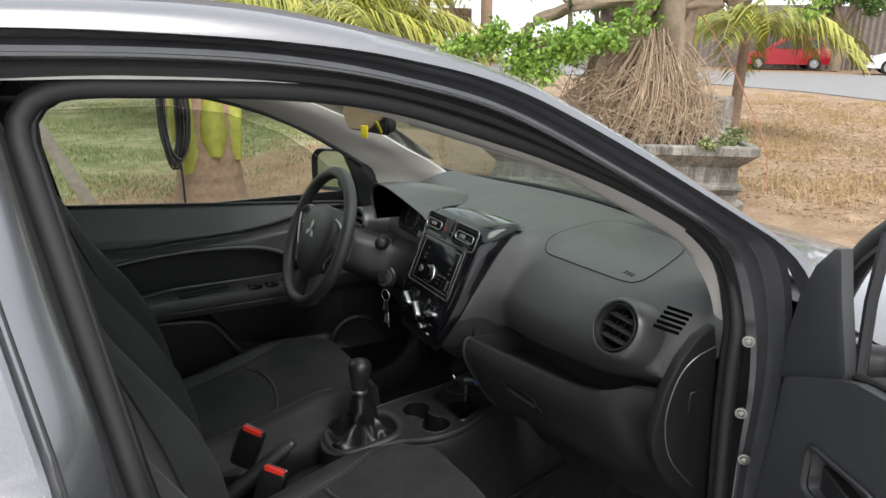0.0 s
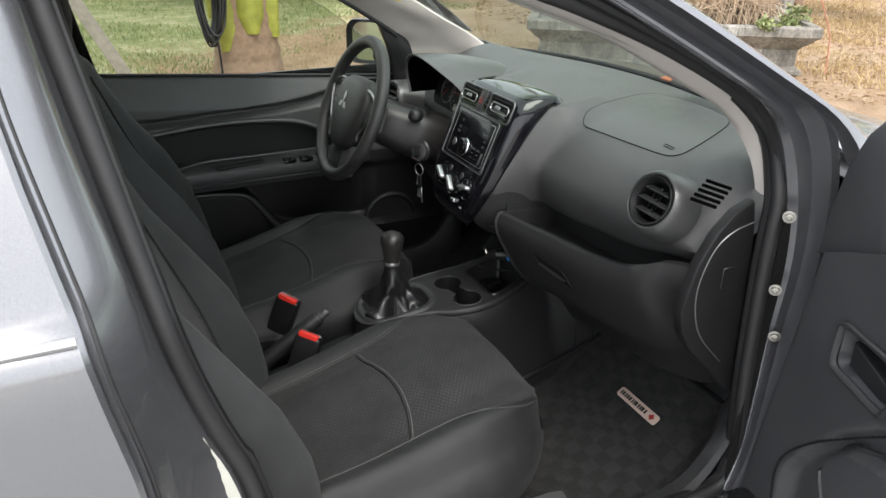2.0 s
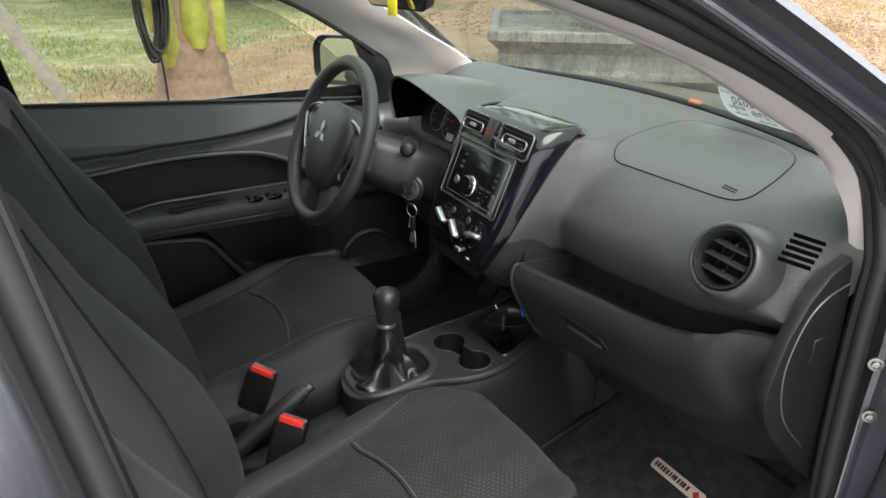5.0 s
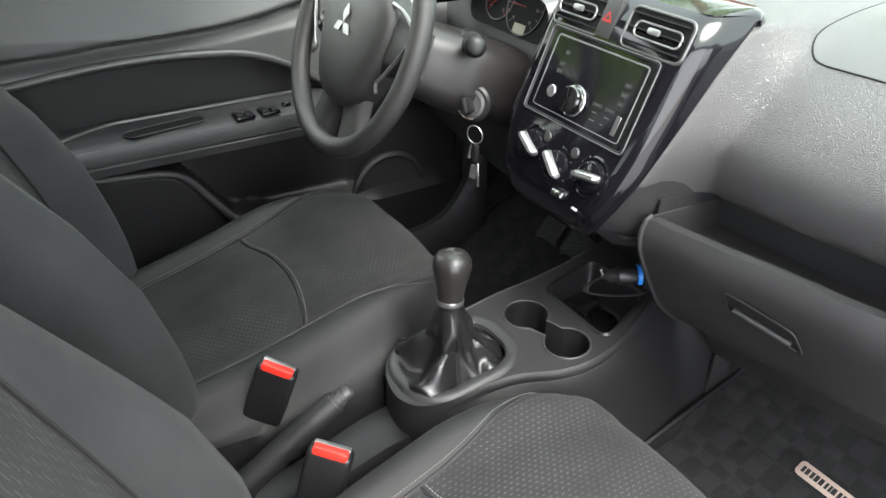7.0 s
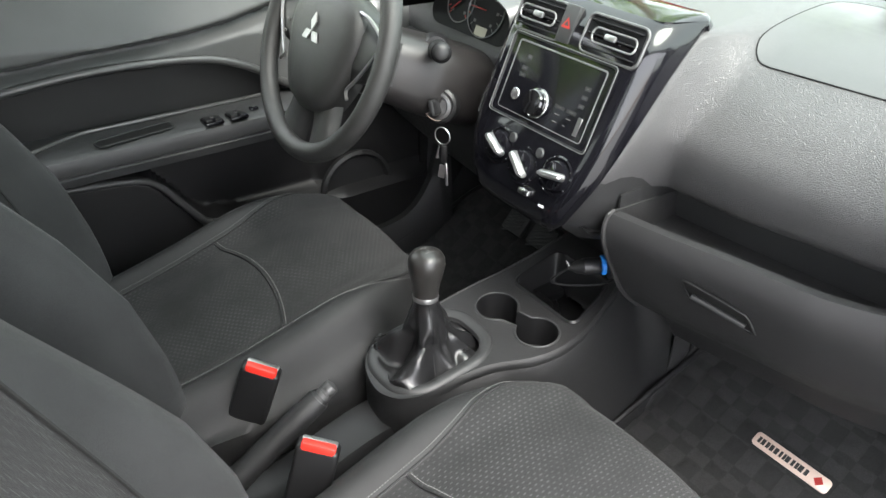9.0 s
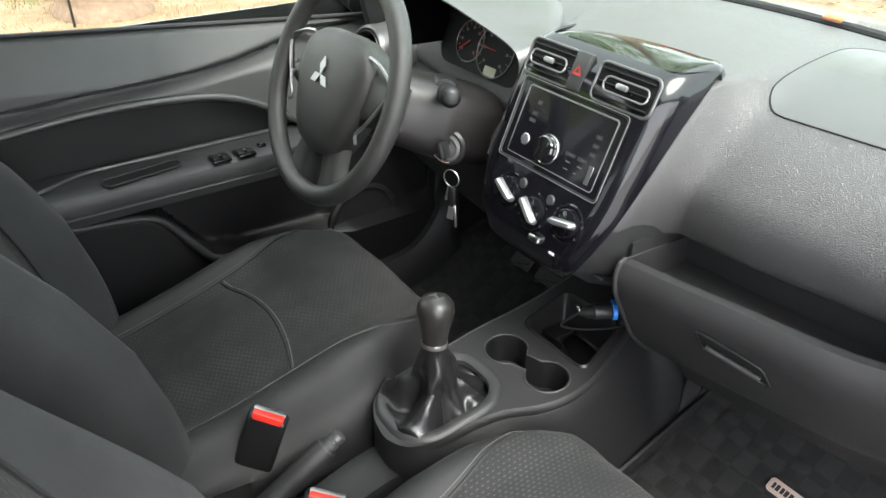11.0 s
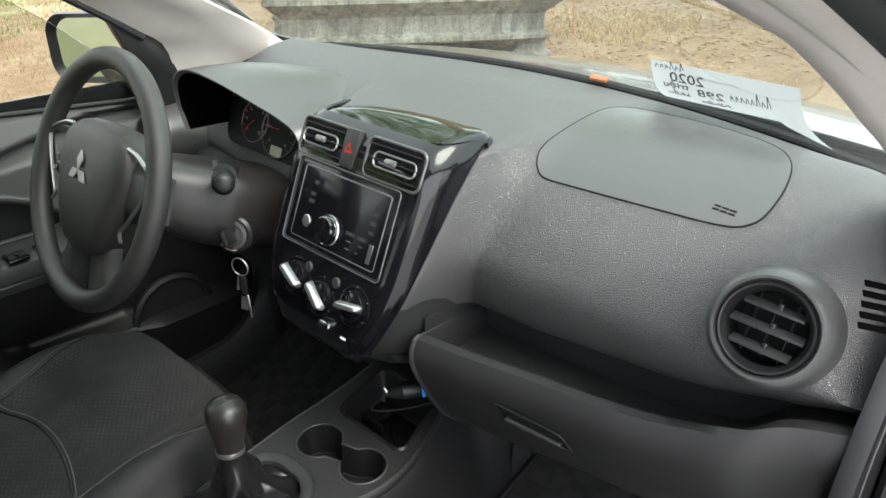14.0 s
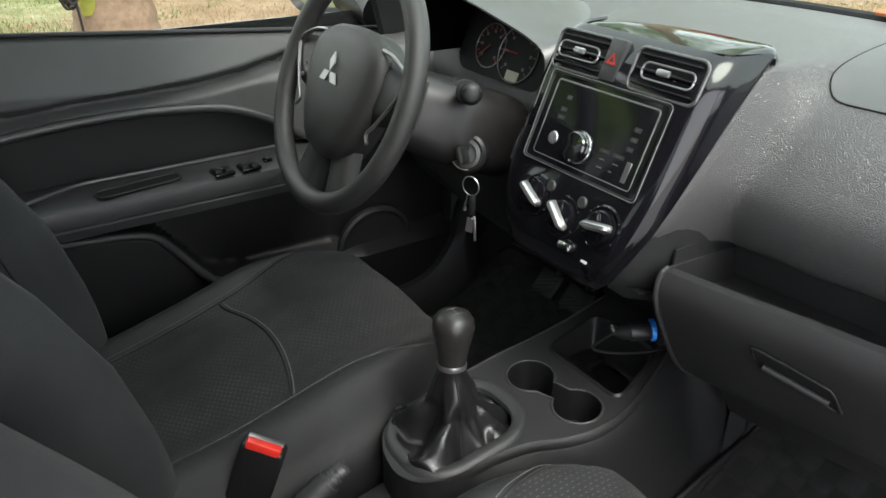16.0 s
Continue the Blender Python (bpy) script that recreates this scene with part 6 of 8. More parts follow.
    part("headrest", loft(rings), M_SEAT, seat, "padded headrest", 70)
    for dy in (-0.045, 0.045):
        part("headrest_post", tube([(-0.775, cy + dy, 1.10), (-0.795, cy + dy, 1.19)], 0.006, 10), M_CHROME, seat, "steel post")
    # outer side shield and rails
    s = -1 if cy < 0 else 1
    sh = [(-0.66, 0.345), (-0.68, 0.43), (-0.60, 0.455), (-0.30, 0.425), (-0.08, 0.432), (-0.045, 0.40), (-0.06, 0.355), (-0.12, 0.335)]
    part("side_shield", prism(catmull(sh + [sh[0]], 50)[:-1], 0.022, axes((0, cy + s * (0.243 if s > 0 else 0.243), 0), (1, 0, 0), (0, -1, 0)) if s < 0 else axes((0, cy + 0.265, 0), (1, 0, 0), (0, -1, 0)), 0.008, 3), M_DASH_SMOOTH, seat, "grey plastic side shield")
    for dy in (-0.19, 0.19):
        part("rail", rbox((0.56, 0.03, 0.035), pose(-0.34, cy + dy, 0.318), 0.004), M_DEEP, seat, "steel seat rail")
    return seat


front_seat(-0.318, "front seats")
front_seat(0.345, "front seats")

# ---- floor mats ----
def floor_z(x):
    return float(np.interp(x, (-0.4, 0.10, 0.22, 0.36, 0.46), (0.295, 0.295, 0.325, 0.42, 0.56)))


def floor_mat(y0, y1, x0, x1, label, badge):
    mat = thing("floor_mat", (0.1, (y0 + y1) / 2, 0.30), label, "floor mat", "floor mats")
    cx, cyy = (x0 + x1) / 2, (y0 + y1) / 2
    ol = round_rect(x1 - x0, y1 - y0, 0.05, 6, cx, cyy)
    rng = np.random.RandomState(5)
    rows = []
    for x in np.linspace(x0 + 0.002, x1 - 0.002, 100):
        d = min(x - x0, x1 - x)
        cut = 0.05 - math.sqrt(max(0.0, 0.05**2 - max(0.0, 0.05 - d) ** 2))
        row = []
        for y in np.linspace(y0 + cut, y1 - cut, 96):
            a, c = x / 0.034 + 0.10 * math.sin(y * 41), y / 0.034 + 0.10 * math.sin(x * 37)
            tile = (int(math.floor(a)) + int(math.floor(c))) % 2
            bulge = (math.sin(math.pi * (a % 1)) * math.sin(math.pi * (c % 1))) ** 0.5
            row.append((x, y, floor_z(x) + 0.010 + (0.0045 if tile else 0.0022) * bulge + 0.0012 * rng.uniform(-1, 1)))
        rows.append(row)
    part("carpet_top", sheet(rows), M_MAT, mat, "", 80)
    part("binding", tube([(x, y, floor_z(x) + 0.010) for x, y in ol], 0.006, 8, True), M_BLACK, mat, "stitched edge binding")
    if badge:
        a, b = Vector((0.286, -0.303, 0)), Vector((0.286, -0.437, 0))
        d = (b - a)
        mid = (a + b) / 2
        zc = floor_z(mid.x) + 0.0165
        sl = math.atan2(floor_z(mid.x + 0.03) - floor_z(mid.x - 0.03), 0.06)
        nrm = Vector((-math.sin(sl), 0, math.cos(sl)))
        m = axes((mid.x, mid.y, zc), d, nrm)
        bd = part("name_plate", prism(round_rect(d.length, 0.025, 0.007, 4), 0.003, m, 0.001), M_BADGE, mat, "pinkish metal plate with dark lettering bars")
        rng = random.Random(3)
        x = -d.length / 2 + 0.010
        while x < d.length / 2 - 0.034:
            w = rng.uniform(0.004, 0.0075)
            part("letter_bar", rbox((w, 0.011, 0.0006), m @ Matrix.Translation((x, 0, 0.0032)), 0), M_PRINT, bd)
            x += w + 0.0022
        part("letter_bar", rbox((0.012, 0.012, 0.0006), m @ Matrix.Translation((d.length / 2 - 0.018, 0, 0.0032)) @ Matrix.Rotation(radians(45), 4, "Z"), 0), M_REDPRINT, bd)


floor_mat(-0.595, -0.128, -0.10, 0.385, "black checked carpet floor mat with a metal name plate", True)
floor_mat(0.15, 0.60, -0.10, 0.38, "black checked carpet floor mat in the driver's footwell", False)
for side in (-1, 1):
    sillp = thing("sill_plate", (0.1, side * 0.62, 0.36), "black plastic door sill and kick plate", "sill trim", "sill plates")
    rows = []
    for x, zt in catmull([(-0.55, 0.395), (-0.2, 0.393), (0.10, 0.395), (0.20, 0.42), (0.262, 0.50), (0.285, 0.575), (0.30, 0.60)], 30):
        rows.append([(x, side * y, z) for y, z in ((0.585, max(0.30, floor_z(x))), (0.60, max(0.35, zt - 0.03)), (0.615, zt), (0.640, zt), (0.650, zt - 0.015))])
    part("kick_plate", sheet(rows, thick=0.003), M_PANEL, sillp)

# ---- driver's door, shut ----
ddoor = thing("driver_door", (-0.3, 0.72, 0.36), "closed driver's door with dark plastic lining and armrest", "car door", "front doors")


def belt_z(x):
    return 0.967 - 0.078 * x - 0.004


ARC = catmull([(-0.80, 0.835), (-0.63, 0.852), (-0.543, 0.861), (-0.452, 0.867), (-0.355, 0.867), (-0.254, 0.859), (-0.200, 0.848), (-0.146, 0.826), (-0.10, 0.798), (-0.05, 0.765), (0.0, 0.735)], 60)
PKT = [(-0.80, 0.700), (-0.544, 0.681), (-0.42, 0.668), (-0.377, 0.651), (-0.345, 0.610), (-0.31, 0.560), (-0.282, 0.532), (-0.20, 0.515), (0.3, 0.51)]


def lining_y(x, z):
    """Depth of the door lining; smaller means further into the cabin."""
    bz = belt_z(x)
    y = 0.718 - 0.040 * min(1.0, max(0.0, (bz - z) / 0.085)) + 0.006 * smooth(bz - 0.01, bz, z)
    cut = float(np.interp(x, (-0.8, -0.536, -0.445, -0.35, -0.248, -0.171, -0.102, 0.0), (0.893, 0.895, 0.901, 0.903, 0.907, 0.915, 0.927, 0.947)))
    y += 0.030 * smooth(cut + 0.008, cut - 0.009, z) - 0.022 * smooth(cut - 0.010, cut - 0.030, z)
    za = float(np.interp(x, ARC[:, 0], ARC[:, 1]))
    y += 0.022 * smooth(za + 0.004, za - 0.012, z) * smooth(0.04, -0.02, x)
    low = float(np.interp(x, (-0.8, -0.535, -0.35, -0.13, 0.05), (0.705, 0.710, 0.712, 0.718, 0.72)))
    y += 0.008 * smooth(low - 0.02, low - 0.05, z)
    pz = float(np.interp(x, [p[0] for p in PKT], [p[1] for p in PKT]))
    y -= 0.062 * smooth(pz + 0.010, pz - 0.014, z)
    return y


upper, middle, lower = [], [], []
for x in np.linspace(-0.79, 0.27, 130):
    bz = belt_z(x)
    za = max(0.62, float(np.interp(x, ARC[:, 0], ARC[:, 1])) - 0.002)
    upper.append([(x, 0.745, bz - 0.004), (x, 0.728, bz)] + [(x, lining_y(x, z), z) for z in np.linspace(bz - 0.002, za, 40)])
    zm = min(0.70, za - 0.01)
    middle.append([(x, lining_y(x, z), z) for z in np.linspace(za, zm, 30)])
    lower.append([(x, lining_y(x, z), z) for z in np.r_[np.linspace(zm, 0.62, 26), np.linspace(0.615, 0.33, 40)]])
rows = [[(x, skin_y(z) - 0.002, z) for x in np.linspace(-0.745, 0.322, 12)] for z in (0.30, 0.33, 0.45, 0.6, 0.75, 0.9, 0.98)]
part("outer_skin", sheet(rows, thick=0.003), M_PAINT, ddoor, "grey painted outer door skin")
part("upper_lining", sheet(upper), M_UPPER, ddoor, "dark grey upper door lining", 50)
# Recessed panel takes a darker tone than the upper lining, for its shade.
part("recess_panel", sheet(middle), M_LINING, ddoor, "recessed panel above the armrest, toned dark for its shade", 50)
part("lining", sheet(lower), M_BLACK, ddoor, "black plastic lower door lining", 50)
rows = []
for x in np.linspace(-0.80, 0.02, 50):
    sh = 0.085 * float(smooth(-0.13, 0.03, x))
    rows.append([(x, y + sh, z) for y, z in ((0.716, 0.758), (0.668, 0.758), (0.612, 0.756), (0.601, 0.751), (0.597, 0.741), (0.599, 0.7225), (0.604, 0.719), (0.601, 0.7155), (0.604, 0.700), (0.640, 0.688), (0.716, 0.684))])
part("armrest", sheet(rows), M_ARM, ddoor, "moulded dark grey armrest", 40)
part("armrest_lip", tube([(x, 0.690 + 0.085 * float(smooth(-0.13, 0.03, x)) - 0.05 * float(smooth(-0.46, -0.60, x)), 0.7605) for x in np.linspace(-0.62, -0.06, 40)], 0.0042, 8), M_DASH_SMOOTH, ddoor, "raised inner lip of the armrest")
part("arc_trim", tube([(x, lining_y(x, z + 0.006) - 0.003, z + 0.001) for x, z in ARC[:56]], 0.0078, 12), M_DASH_SMOOTH, ddoor, "satin accent line")
part("pocket_rim", tube([(x, 0.640 + 0.005, z - 0.003) for x, z in catmull([(-0.70, 0.694), (-0.544, 0.681), (-0.42, 0.668), (-0.377, 0.651), (-0.345, 0.610), (-0.31, 0.560), (-0.283, 0.534), (-0.20, 0.517), (-0.02, 0.512)], 44)], 0.0085, 10), M_ARM, ddoor, "rounded pocket rim")
gm = pose(-0.395, 0.633, 0.7585, 0, 0, 8)
# Plate laid on the armrest, its dark colour replacing a hollow's shade.
part("grab_recess", prism(round_rect(0.140, 0.030, 0.011, 5), 0.0015, gm, 0.0005, 1), M_DEEP, ddoor, "flat plate coloured dark for the grab recess in the armrest")
part("grab_lip", tube([gm @ Vector((x, y, 0.001)) for x, y in round_rect(0.142, 0.032, 0.012, 5)], 0.0022, 6, True), M_LINING, ddoor, "rounded edge of the grab recess")
for k, (x, y) in enumerate(((-0.255, 0.617), (-0.206, 0.617), (-0.164, 0.634))):
    w, d = (0.036, 0.034) if k < 2 else (0.016, 0.014)
    b = part("window_switch", rbox((w, d, 0.006), pose(x, y, 0.759, 0, 0, 4), 0.002), M_PIANO, ddoor, "glossy black window switch")
    if k < 2:
        for dx in (-0.009, 0.009):
            part("rocker", rbox((0.014, 0.024, 0.006), pose(x + dx, y, 0.763, 0, 8, 4), 0.002), M_BLACK, b)
    part("switch_mark", rbox((0.006, 0.003, 0.0008), pose(x, y, 0.7662 if k < 2 else 0.7624, 0, 0, 4), 0), M_DIM, b)
sp = axes((0.075, 0.672, 0.50), (1, 0, 0), (0, -1, 0))
part("speaker_ring", lathe([(0.092, 0.0), (0.092, 0.010), (0.084, 0.014), (0.077, 0.006), (0.0, 0.006)], sp, 40, cap=False), M_PANEL, ddoor, "round speaker grille")
bl = [(x, 0.722, belt_z(x) + 0.003) for x in np.linspace(-0.79, 0.20, 30)]
part("belt_seal", tube(bl, 0.0045, 8), M_RUBBER, ddoor, "black belt seal")
# window frame and the partly lowered, tinted pane
fr = catmull([(-0.775, 0.66, 1.03), (-0.775, 0.635, 1.20), (-0.768, 0.612, 1.275), (-0.735, 0.602, 1.312), (-0.60, 0.600, 1.333), (-0.40, 0.600, 1.316), (-0.25, 0.606, 1.277), (-0.148, 0.614, 1.236), (-0.065, 0.622, 1.194), (0.039, 0.634, 1.130), (0.100, 0.642, 1.088)], 70)
part("window_frame", tube(fr, 0.0065, 8), M_RUBBER, ddoor, "black window frame seal")
out2 = catmull([(-0.85, 0.665, 1.03), (-0.85, 0.63, 1.25), (-0.80, 0.600, 1.36), (-0.70, 0.590, 1.385), (-0.55, 0.588, 1.39), (-0.40, 0.598, 1.345)], 36)
part("door_frame", sheet([[a, 0.5 * (a + b) + np.array((0, -0.006, 0)), b] for a, b in zip(fr[:36], out2)], thick=0.004), M_BLACK, ddoor, "dark door frame")
pane = []
for x in np.linspace(-0.775, 0.10, 30):
    top = float(np.interp(x, (-0.78, -0.45, -0.29, -0.13, -0.04, 0.05, 0.12), (1.285, 1.285, 1.258, 1.190, 1.128, 1.05, 0.965)))
    b = belt_z(x) - 0.02
    pane.append([(x, 0.736 - 0.31 * max(0, z - 0.98), z) for z in np.linspace(b, max(top, b + 0.005), 8)])
part("window_pane", sheet(pane), M_TINT, ddoor, "greenish tinted window pane, slightly lowered")
part("pane_edge", tube([c[-1] for c in pane], 0.0016, 6), M_CLEAR, ddoor, "bright glass edge")
# mirror triangle inside the window
tri_p = [(0.10, 0.955), (0.20, 0.945), (0.165, 1.03), (0.145, 1.075), (0.105, 1.100), (0.050, 1.136), (0.042, 1.130), (0.072, 1.06)]
part("mirror_triangle", prism(tri_p, 0.02, axes((0, 0.665, 0), (1, 0, 0), (0, -1, 0)), 0.006), M_BLACK, ddoor, "black corner trim behind the mirror")

# ---- driver's outside mirror ----
om = thing("door_mirror", (0.08, 0.80, 0.98), "grey door mirror with a black rim beside the driver's window", "door mirror", "door mirrors")
mm = axes((0.120, 0.905, 1.030), (-0.47, 0.885, -0.06), (-0.885, -0.47, 0.06))
shape = round_rect(0.215, 0.145, 0.045, 7)
rings = [[mm @ Vector((x * k, y * k, z)) for x, y in shape] for k, z in ((0.45, -0.085), (0.8, -0.065), (0.98, -0.03), (1.0, 0.0))]
part("housing", loft(rings), M_PAINT, om, "grey painted housing")
rings = [[mm @ Vector((x * k, y * k, z)) for x, y in shape] for k, z in ((1.0, 0.0), (1.01, 0.010), (0.96, 0.020), (0.82, 0.004))]
part("rim", sheet(rings, False, True), M_BLACK, om, "black rim")
part("mirror_glass", prism([(x * 0.83, y * 0.83) for x, y in shape], 0.003, mm @ Matrix.Translation((0, 0, 0.002))), M_MIRROR, om, "mirror glass")
part("foot", tube([(0.13, 0.87, 0.995), (0.14, 0.80, 0.985), (0.14, 0.74, 0.98)], (0.028, 0.03, 0.035), 12), M_BLACK, om, "black foot")

# ---- passenger door, wide open ----
pdoor = thing("passenger_door", (0.25, -0.95, 0.33), "open front passenger door seen from its dark plastic lining", "car door", "front doors")
PHI = radians(70)
du, dn = Vector((-math.cos(PHI), -math.sin(PHI), 0)), Vector((-math.sin(PHI), math.cos(PHI), 0))
DK = 0.94
HO = Vector((0.2373, -0.7626, 0.087))


def dp(u, z, out=0.0):
    """A place on the open door: u from the hinge, out towards the cabin side."""
    return HO + (du * u + dn * out + Vector((0, 0, z))) * DK


def dbelt(u):
    return float(np.interp(u, (-0.03, 0.0, 0.05, 0.12, 0.16, 0.3, 1.05), (0.905, 0.928, 0.955, 0.985, 0.998, 1.008, 1.05)))


def dfront(z):
    return float(np.interp(z, (0.33, 0.45, 0.65, 0.85, 0.93, 1.0), (-0.093, -0.082, -0.052, -0.024, -0.014, -0.008)))


def dlin(u, z):
    o = 0.0 - 0.016 * smooth(dfront(z) + 0.02, dfront(z), u)
    # armrest and pocket mouldings
    top = float(np.interp(u, (0.0, 0.05, 0.09, 0.15, 0.22, 0.30, 0.5, 1.0), (0.45, 0.53, 0.60, 0.68, 0.745, 0.785, 0.80, 0.79)))
    o -= 0.024 * smooth(top + 0.006, top - 0.012, z) * smooth(0.03, 0.06, u)
    pk = float(np.interp(u, (0.10, 0.136, 0.146, 0.186, 0.338, 0.5, 1.0), (0.40, 0.60, 0.644, 0.682, 0.729, 0.745, 0.745)))
    o += 0.030 * smooth(pk + 0.006, pk - 0.012, z) * smooth(0.105, 0.14, u)
    return o


rows = []
for k in np.r_[np.linspace(0, 0.45, 80), np.linspace(0.46, 1.0, 24)]:
    row = []
    for q in np.linspace(0, 1, 90):
        u0 = -0.012 + 1.03 * k
        zt = dbelt(u0)
        z = zt - (zt - 0.34) * q
        u = dfront(z) + (1.02 - dfront(z)) * k
        # slanted handle recess, like a leaning four-sided cup
        e = max((0.100 - u) / 0.010 + 1, (u - 0.232 - 0.4 * (z - 0.80)) / 0.010 + 1, (z - 0.851) / 0.008 + 1, (0.781 - z) / 0.008 + 1)
        rec = 0.030 * smooth(1.0, 0.0, e)
        row.append(dp(u, z, dlin(u, z) - rec))
    rows.append([dp(dfront(zt) + (1.02 - dfront(zt)) * k, zt - 0.004, -0.05)] + row)
part("lining", sheet(rows), M_DOORCARD, pdoor, "dark plastic door lining with pocket and armrest", 50)
bez = rounded([(0.095, 0.858), (0.246, 0.858), (0.228, 0.772), (0.095, 0.776)], 0.020)
part("handle_bezel", tube([dp(u, z, 0.003) for u, z in bez], 0.0050, 8, True, flat=1.3), M_ARM, pdoor, "grey handle surround")
bm = bmesh.new()
lever = [(0.116, 0.832), (0.225, 0.806), (0.222, 0.786), (0.20, 0.780), (0.118, 0.790)]
low, top = ([bm.verts.new(dp(u, z, o)) for u, z in lever] for o in (-0.030, -0.008))
bm.faces.new(top)
for i in range(5):
    bm.faces.new((low[i], low[(i + 1) % 5], top[(i + 1) % 5], top[i]))
bmesh.ops.bevel(bm, geom=[e for e in bm.edges if e.verts[0] in top and e.verts[1] in top], offset=0.004, segments=3, profile=0.5, affect="EDGES")
bmesh.ops.recalc_face_normals(bm, faces=bm.faces[:])
part("inner_handle", bm, M_PANEL, pdoor, "black pull handle")
hm = Matrix((( du.x, 0, dn.x, 0), (du.y, 0, dn.y, 0), (0, 1, 0, 0), (0, 0, 0, 1))) @ Matrix.Scale(DK, 4)
part("lock_knob", rbox((0.018, 0.030, 0.012), Matrix.Translation(dp(0.220, 0.833, -0.018)) @ hm @ Matrix.Rotation(radians(-20), 4, "Z"), 0.003), M_ARM, pdoor, "grey lock slider")
part("arch_groove", tube([dp(u, z, dlin(u, z) + 0.001) for u, z in catmull([(0.045, 0.36), (0.030, 0.44), (0.024, 0.505), (0.055, 0.569), (0.133, 0.655), (0.225, 0.735), (0.312, 0.792), (0.5, 0.806), (1.0, 0.797)], 80)], 0.0022, 6), M_DEEP, pdoor, "dark joint round the armrest arch")
part("armrest_lobe", tube([dp(u, z, dlin(u, z) - 0.001) for u, z in catmull([(0.22, 0.45), (0.165, 0.55), (0.138, 0.60), (0.146, 0.642), (0.186, 0.680), (0.338, 0.727), (0.6, 0.745)], 60)], 0.0050, 8), M_ARM, pdoor, "rounded edge of the armrest lobe")
spk = Matrix.Translation(dp(-0.008, 0.305, 0.004)) @ Matrix((( du.x, 0, dn.x, 0), (du.y, 0, dn.y, 0), (0, 1, 0, 0), (0, 0, 0, 1))) @ Matrix.Scale(DK, 4)
grill = part("speaker_grille", lathe([(0.088, -0.006), (0.086, 0.002), (0.0, 0.006)], spk, 40, cap=False), M_BLACK, pdoor, "round ribbed speaker grille")
for r in np.linspace(0.012, 0.080, 10):
    part("grille_rib", tube([spk @ Vector((r * math.cos(a), r * math.sin(a), 0.0065 - 0.004 * r / 0.086)) for a in np.linspace(0, 2 * math.pi, 40, endpoint=False)], 0.0012, 5, True), M_PANEL, grill)
part("door_shell", sheet([[dp(u, z, -o) for o in (0.05, 0.13, 0.15)] + [dp(u, z - 0.0, -0.15)] for u, z in ((-0.02, 0.985), (-0.05, 0.7), (-0.06, 0.34), (1.03, 0.34), (1.06, 0.7), (1.05, 1.0), (0.5, 0.99), (-0.02, 0.985))], thick=0.004), M_JAMB, pdoor, "painted door edge")
part("door_skin", sheet([[dp(u, z, -0.15 - 0.02 * math.sin(math.pi * (z - 0.3) / 0.8)) for u in np.linspace(-0.05, 1.06, 8)] for z in np.linspace(0.34, 0.985, 8)], thick=0.003), M_PAINT, pdoor, "grey painted outer skin")
# window frame of the open door
wf = catmull([(-0.005, 1.0), (0.0, 1.06), (0.02, 1.148), (0.075, 1.215), (0.15, 1.275), (0.30, 1.375), (0.45, 1.44), (0.62, 1.47), (0.85, 1.46), (0.98, 1.42), (1.02, 1.32), (1.04, 1.05)], 70)
part("window_frame", tube([dp(u, z, -0.060 - 0.25 * (z - 1.0)) for u, z in wf], 0.019, 10), M_RUBBER, pdoor, "black window frame")
part("frame_seal", tube([dp(u + 0.012, z - 0.020, -0.045 - 0.25 * (z - 1.0)) for u, z in wf[4:-6]], 0.009, 8), M_BLACK, pdoor, "inner window seal")
sail = [(-0.030, 0.915), (-0.022, 1.00), (-0.006, 1.075), (0.022, 1.135), (0.058, 1.172), (0.074, 1.174), (0.094, 1.10), (0.128, 0.995), (0.120, 0.97)]
hm2 = Matrix((( du.x, 0, dn.x, 0), (du.y, 0, dn.y, 0), (0, 1, 0, 0), (0, 0, 0, 1))) @ Matrix.Scale(DK, 4)
part("mirror_triangle", prism(sail, 0.02, Matrix.Translation(dp(0, 0, -0.030)) @ hm2, 0.006), M_DOORCARD, pdoor, "black corner trim")
post = [dp(0.128, 0.99, -0.035), dp(0.105, 1.10, -0.05), dp(0.085, 1.20, -0.075)]
part("sash_bar", tube(post, 0.009, 8), M_RUBBER, pdoor, "black window channel")
pg = [[dp(u, z, -0.075 - 0.25 * (z - 1.0)) for u in (0.12, 0.4, 0.7, 1.0)] for z in (0.99, 1.1, 1.2)]
g = part("window_pane", sheet(pg), M_TINT, pdoor, "tinted window pane")
g.visible_shadow = False
part("belt_seal", tube([dp(u, dbelt(u) + 0.002, -0.028) for u in np.linspace(0.13, 1.0, 20)], 0.006, 8), M_RUBBER, pdoor, "black belt seal")
# its outside mirror, seen through the pane
pm = thing("door_mirror", dp(0.1, 0.98, -0.2), "black-backed door mirror of the open passenger door", "door mirror", "door mirrors")
mm = axes(dp(0.16, 1.055, -0.22), tuple(dn), tuple(du * 0.93 + dn * 0.36 - Vector((0, 0, 0.3))))
rings = [[mm @ Vector((x * k, y * k, z)) for x, y in shape] for k, z in ((0.45, -0.085), (0.8, -0.065), (0.98, -0.03), (1.0, 0.0))]
part("housing", loft(rings), M_BLACK, pm, "black mirror housing")
part("mirror_glass", prism([(x * 0.92, y * 0.92) for x, y in shape], 0.004, mm), M_MIRROR, pm, "mirror glass")
rings = [[mm @ Vector((x * k, y * k, z)) for x, y in shape] for k, z in ((1.0, 0.0), (1.01, 0.008), (0.97, 0.012), (0.92, 0.004))]
part("rim", sheet(rings, False, True), M_BLACK, pm, "black rim")
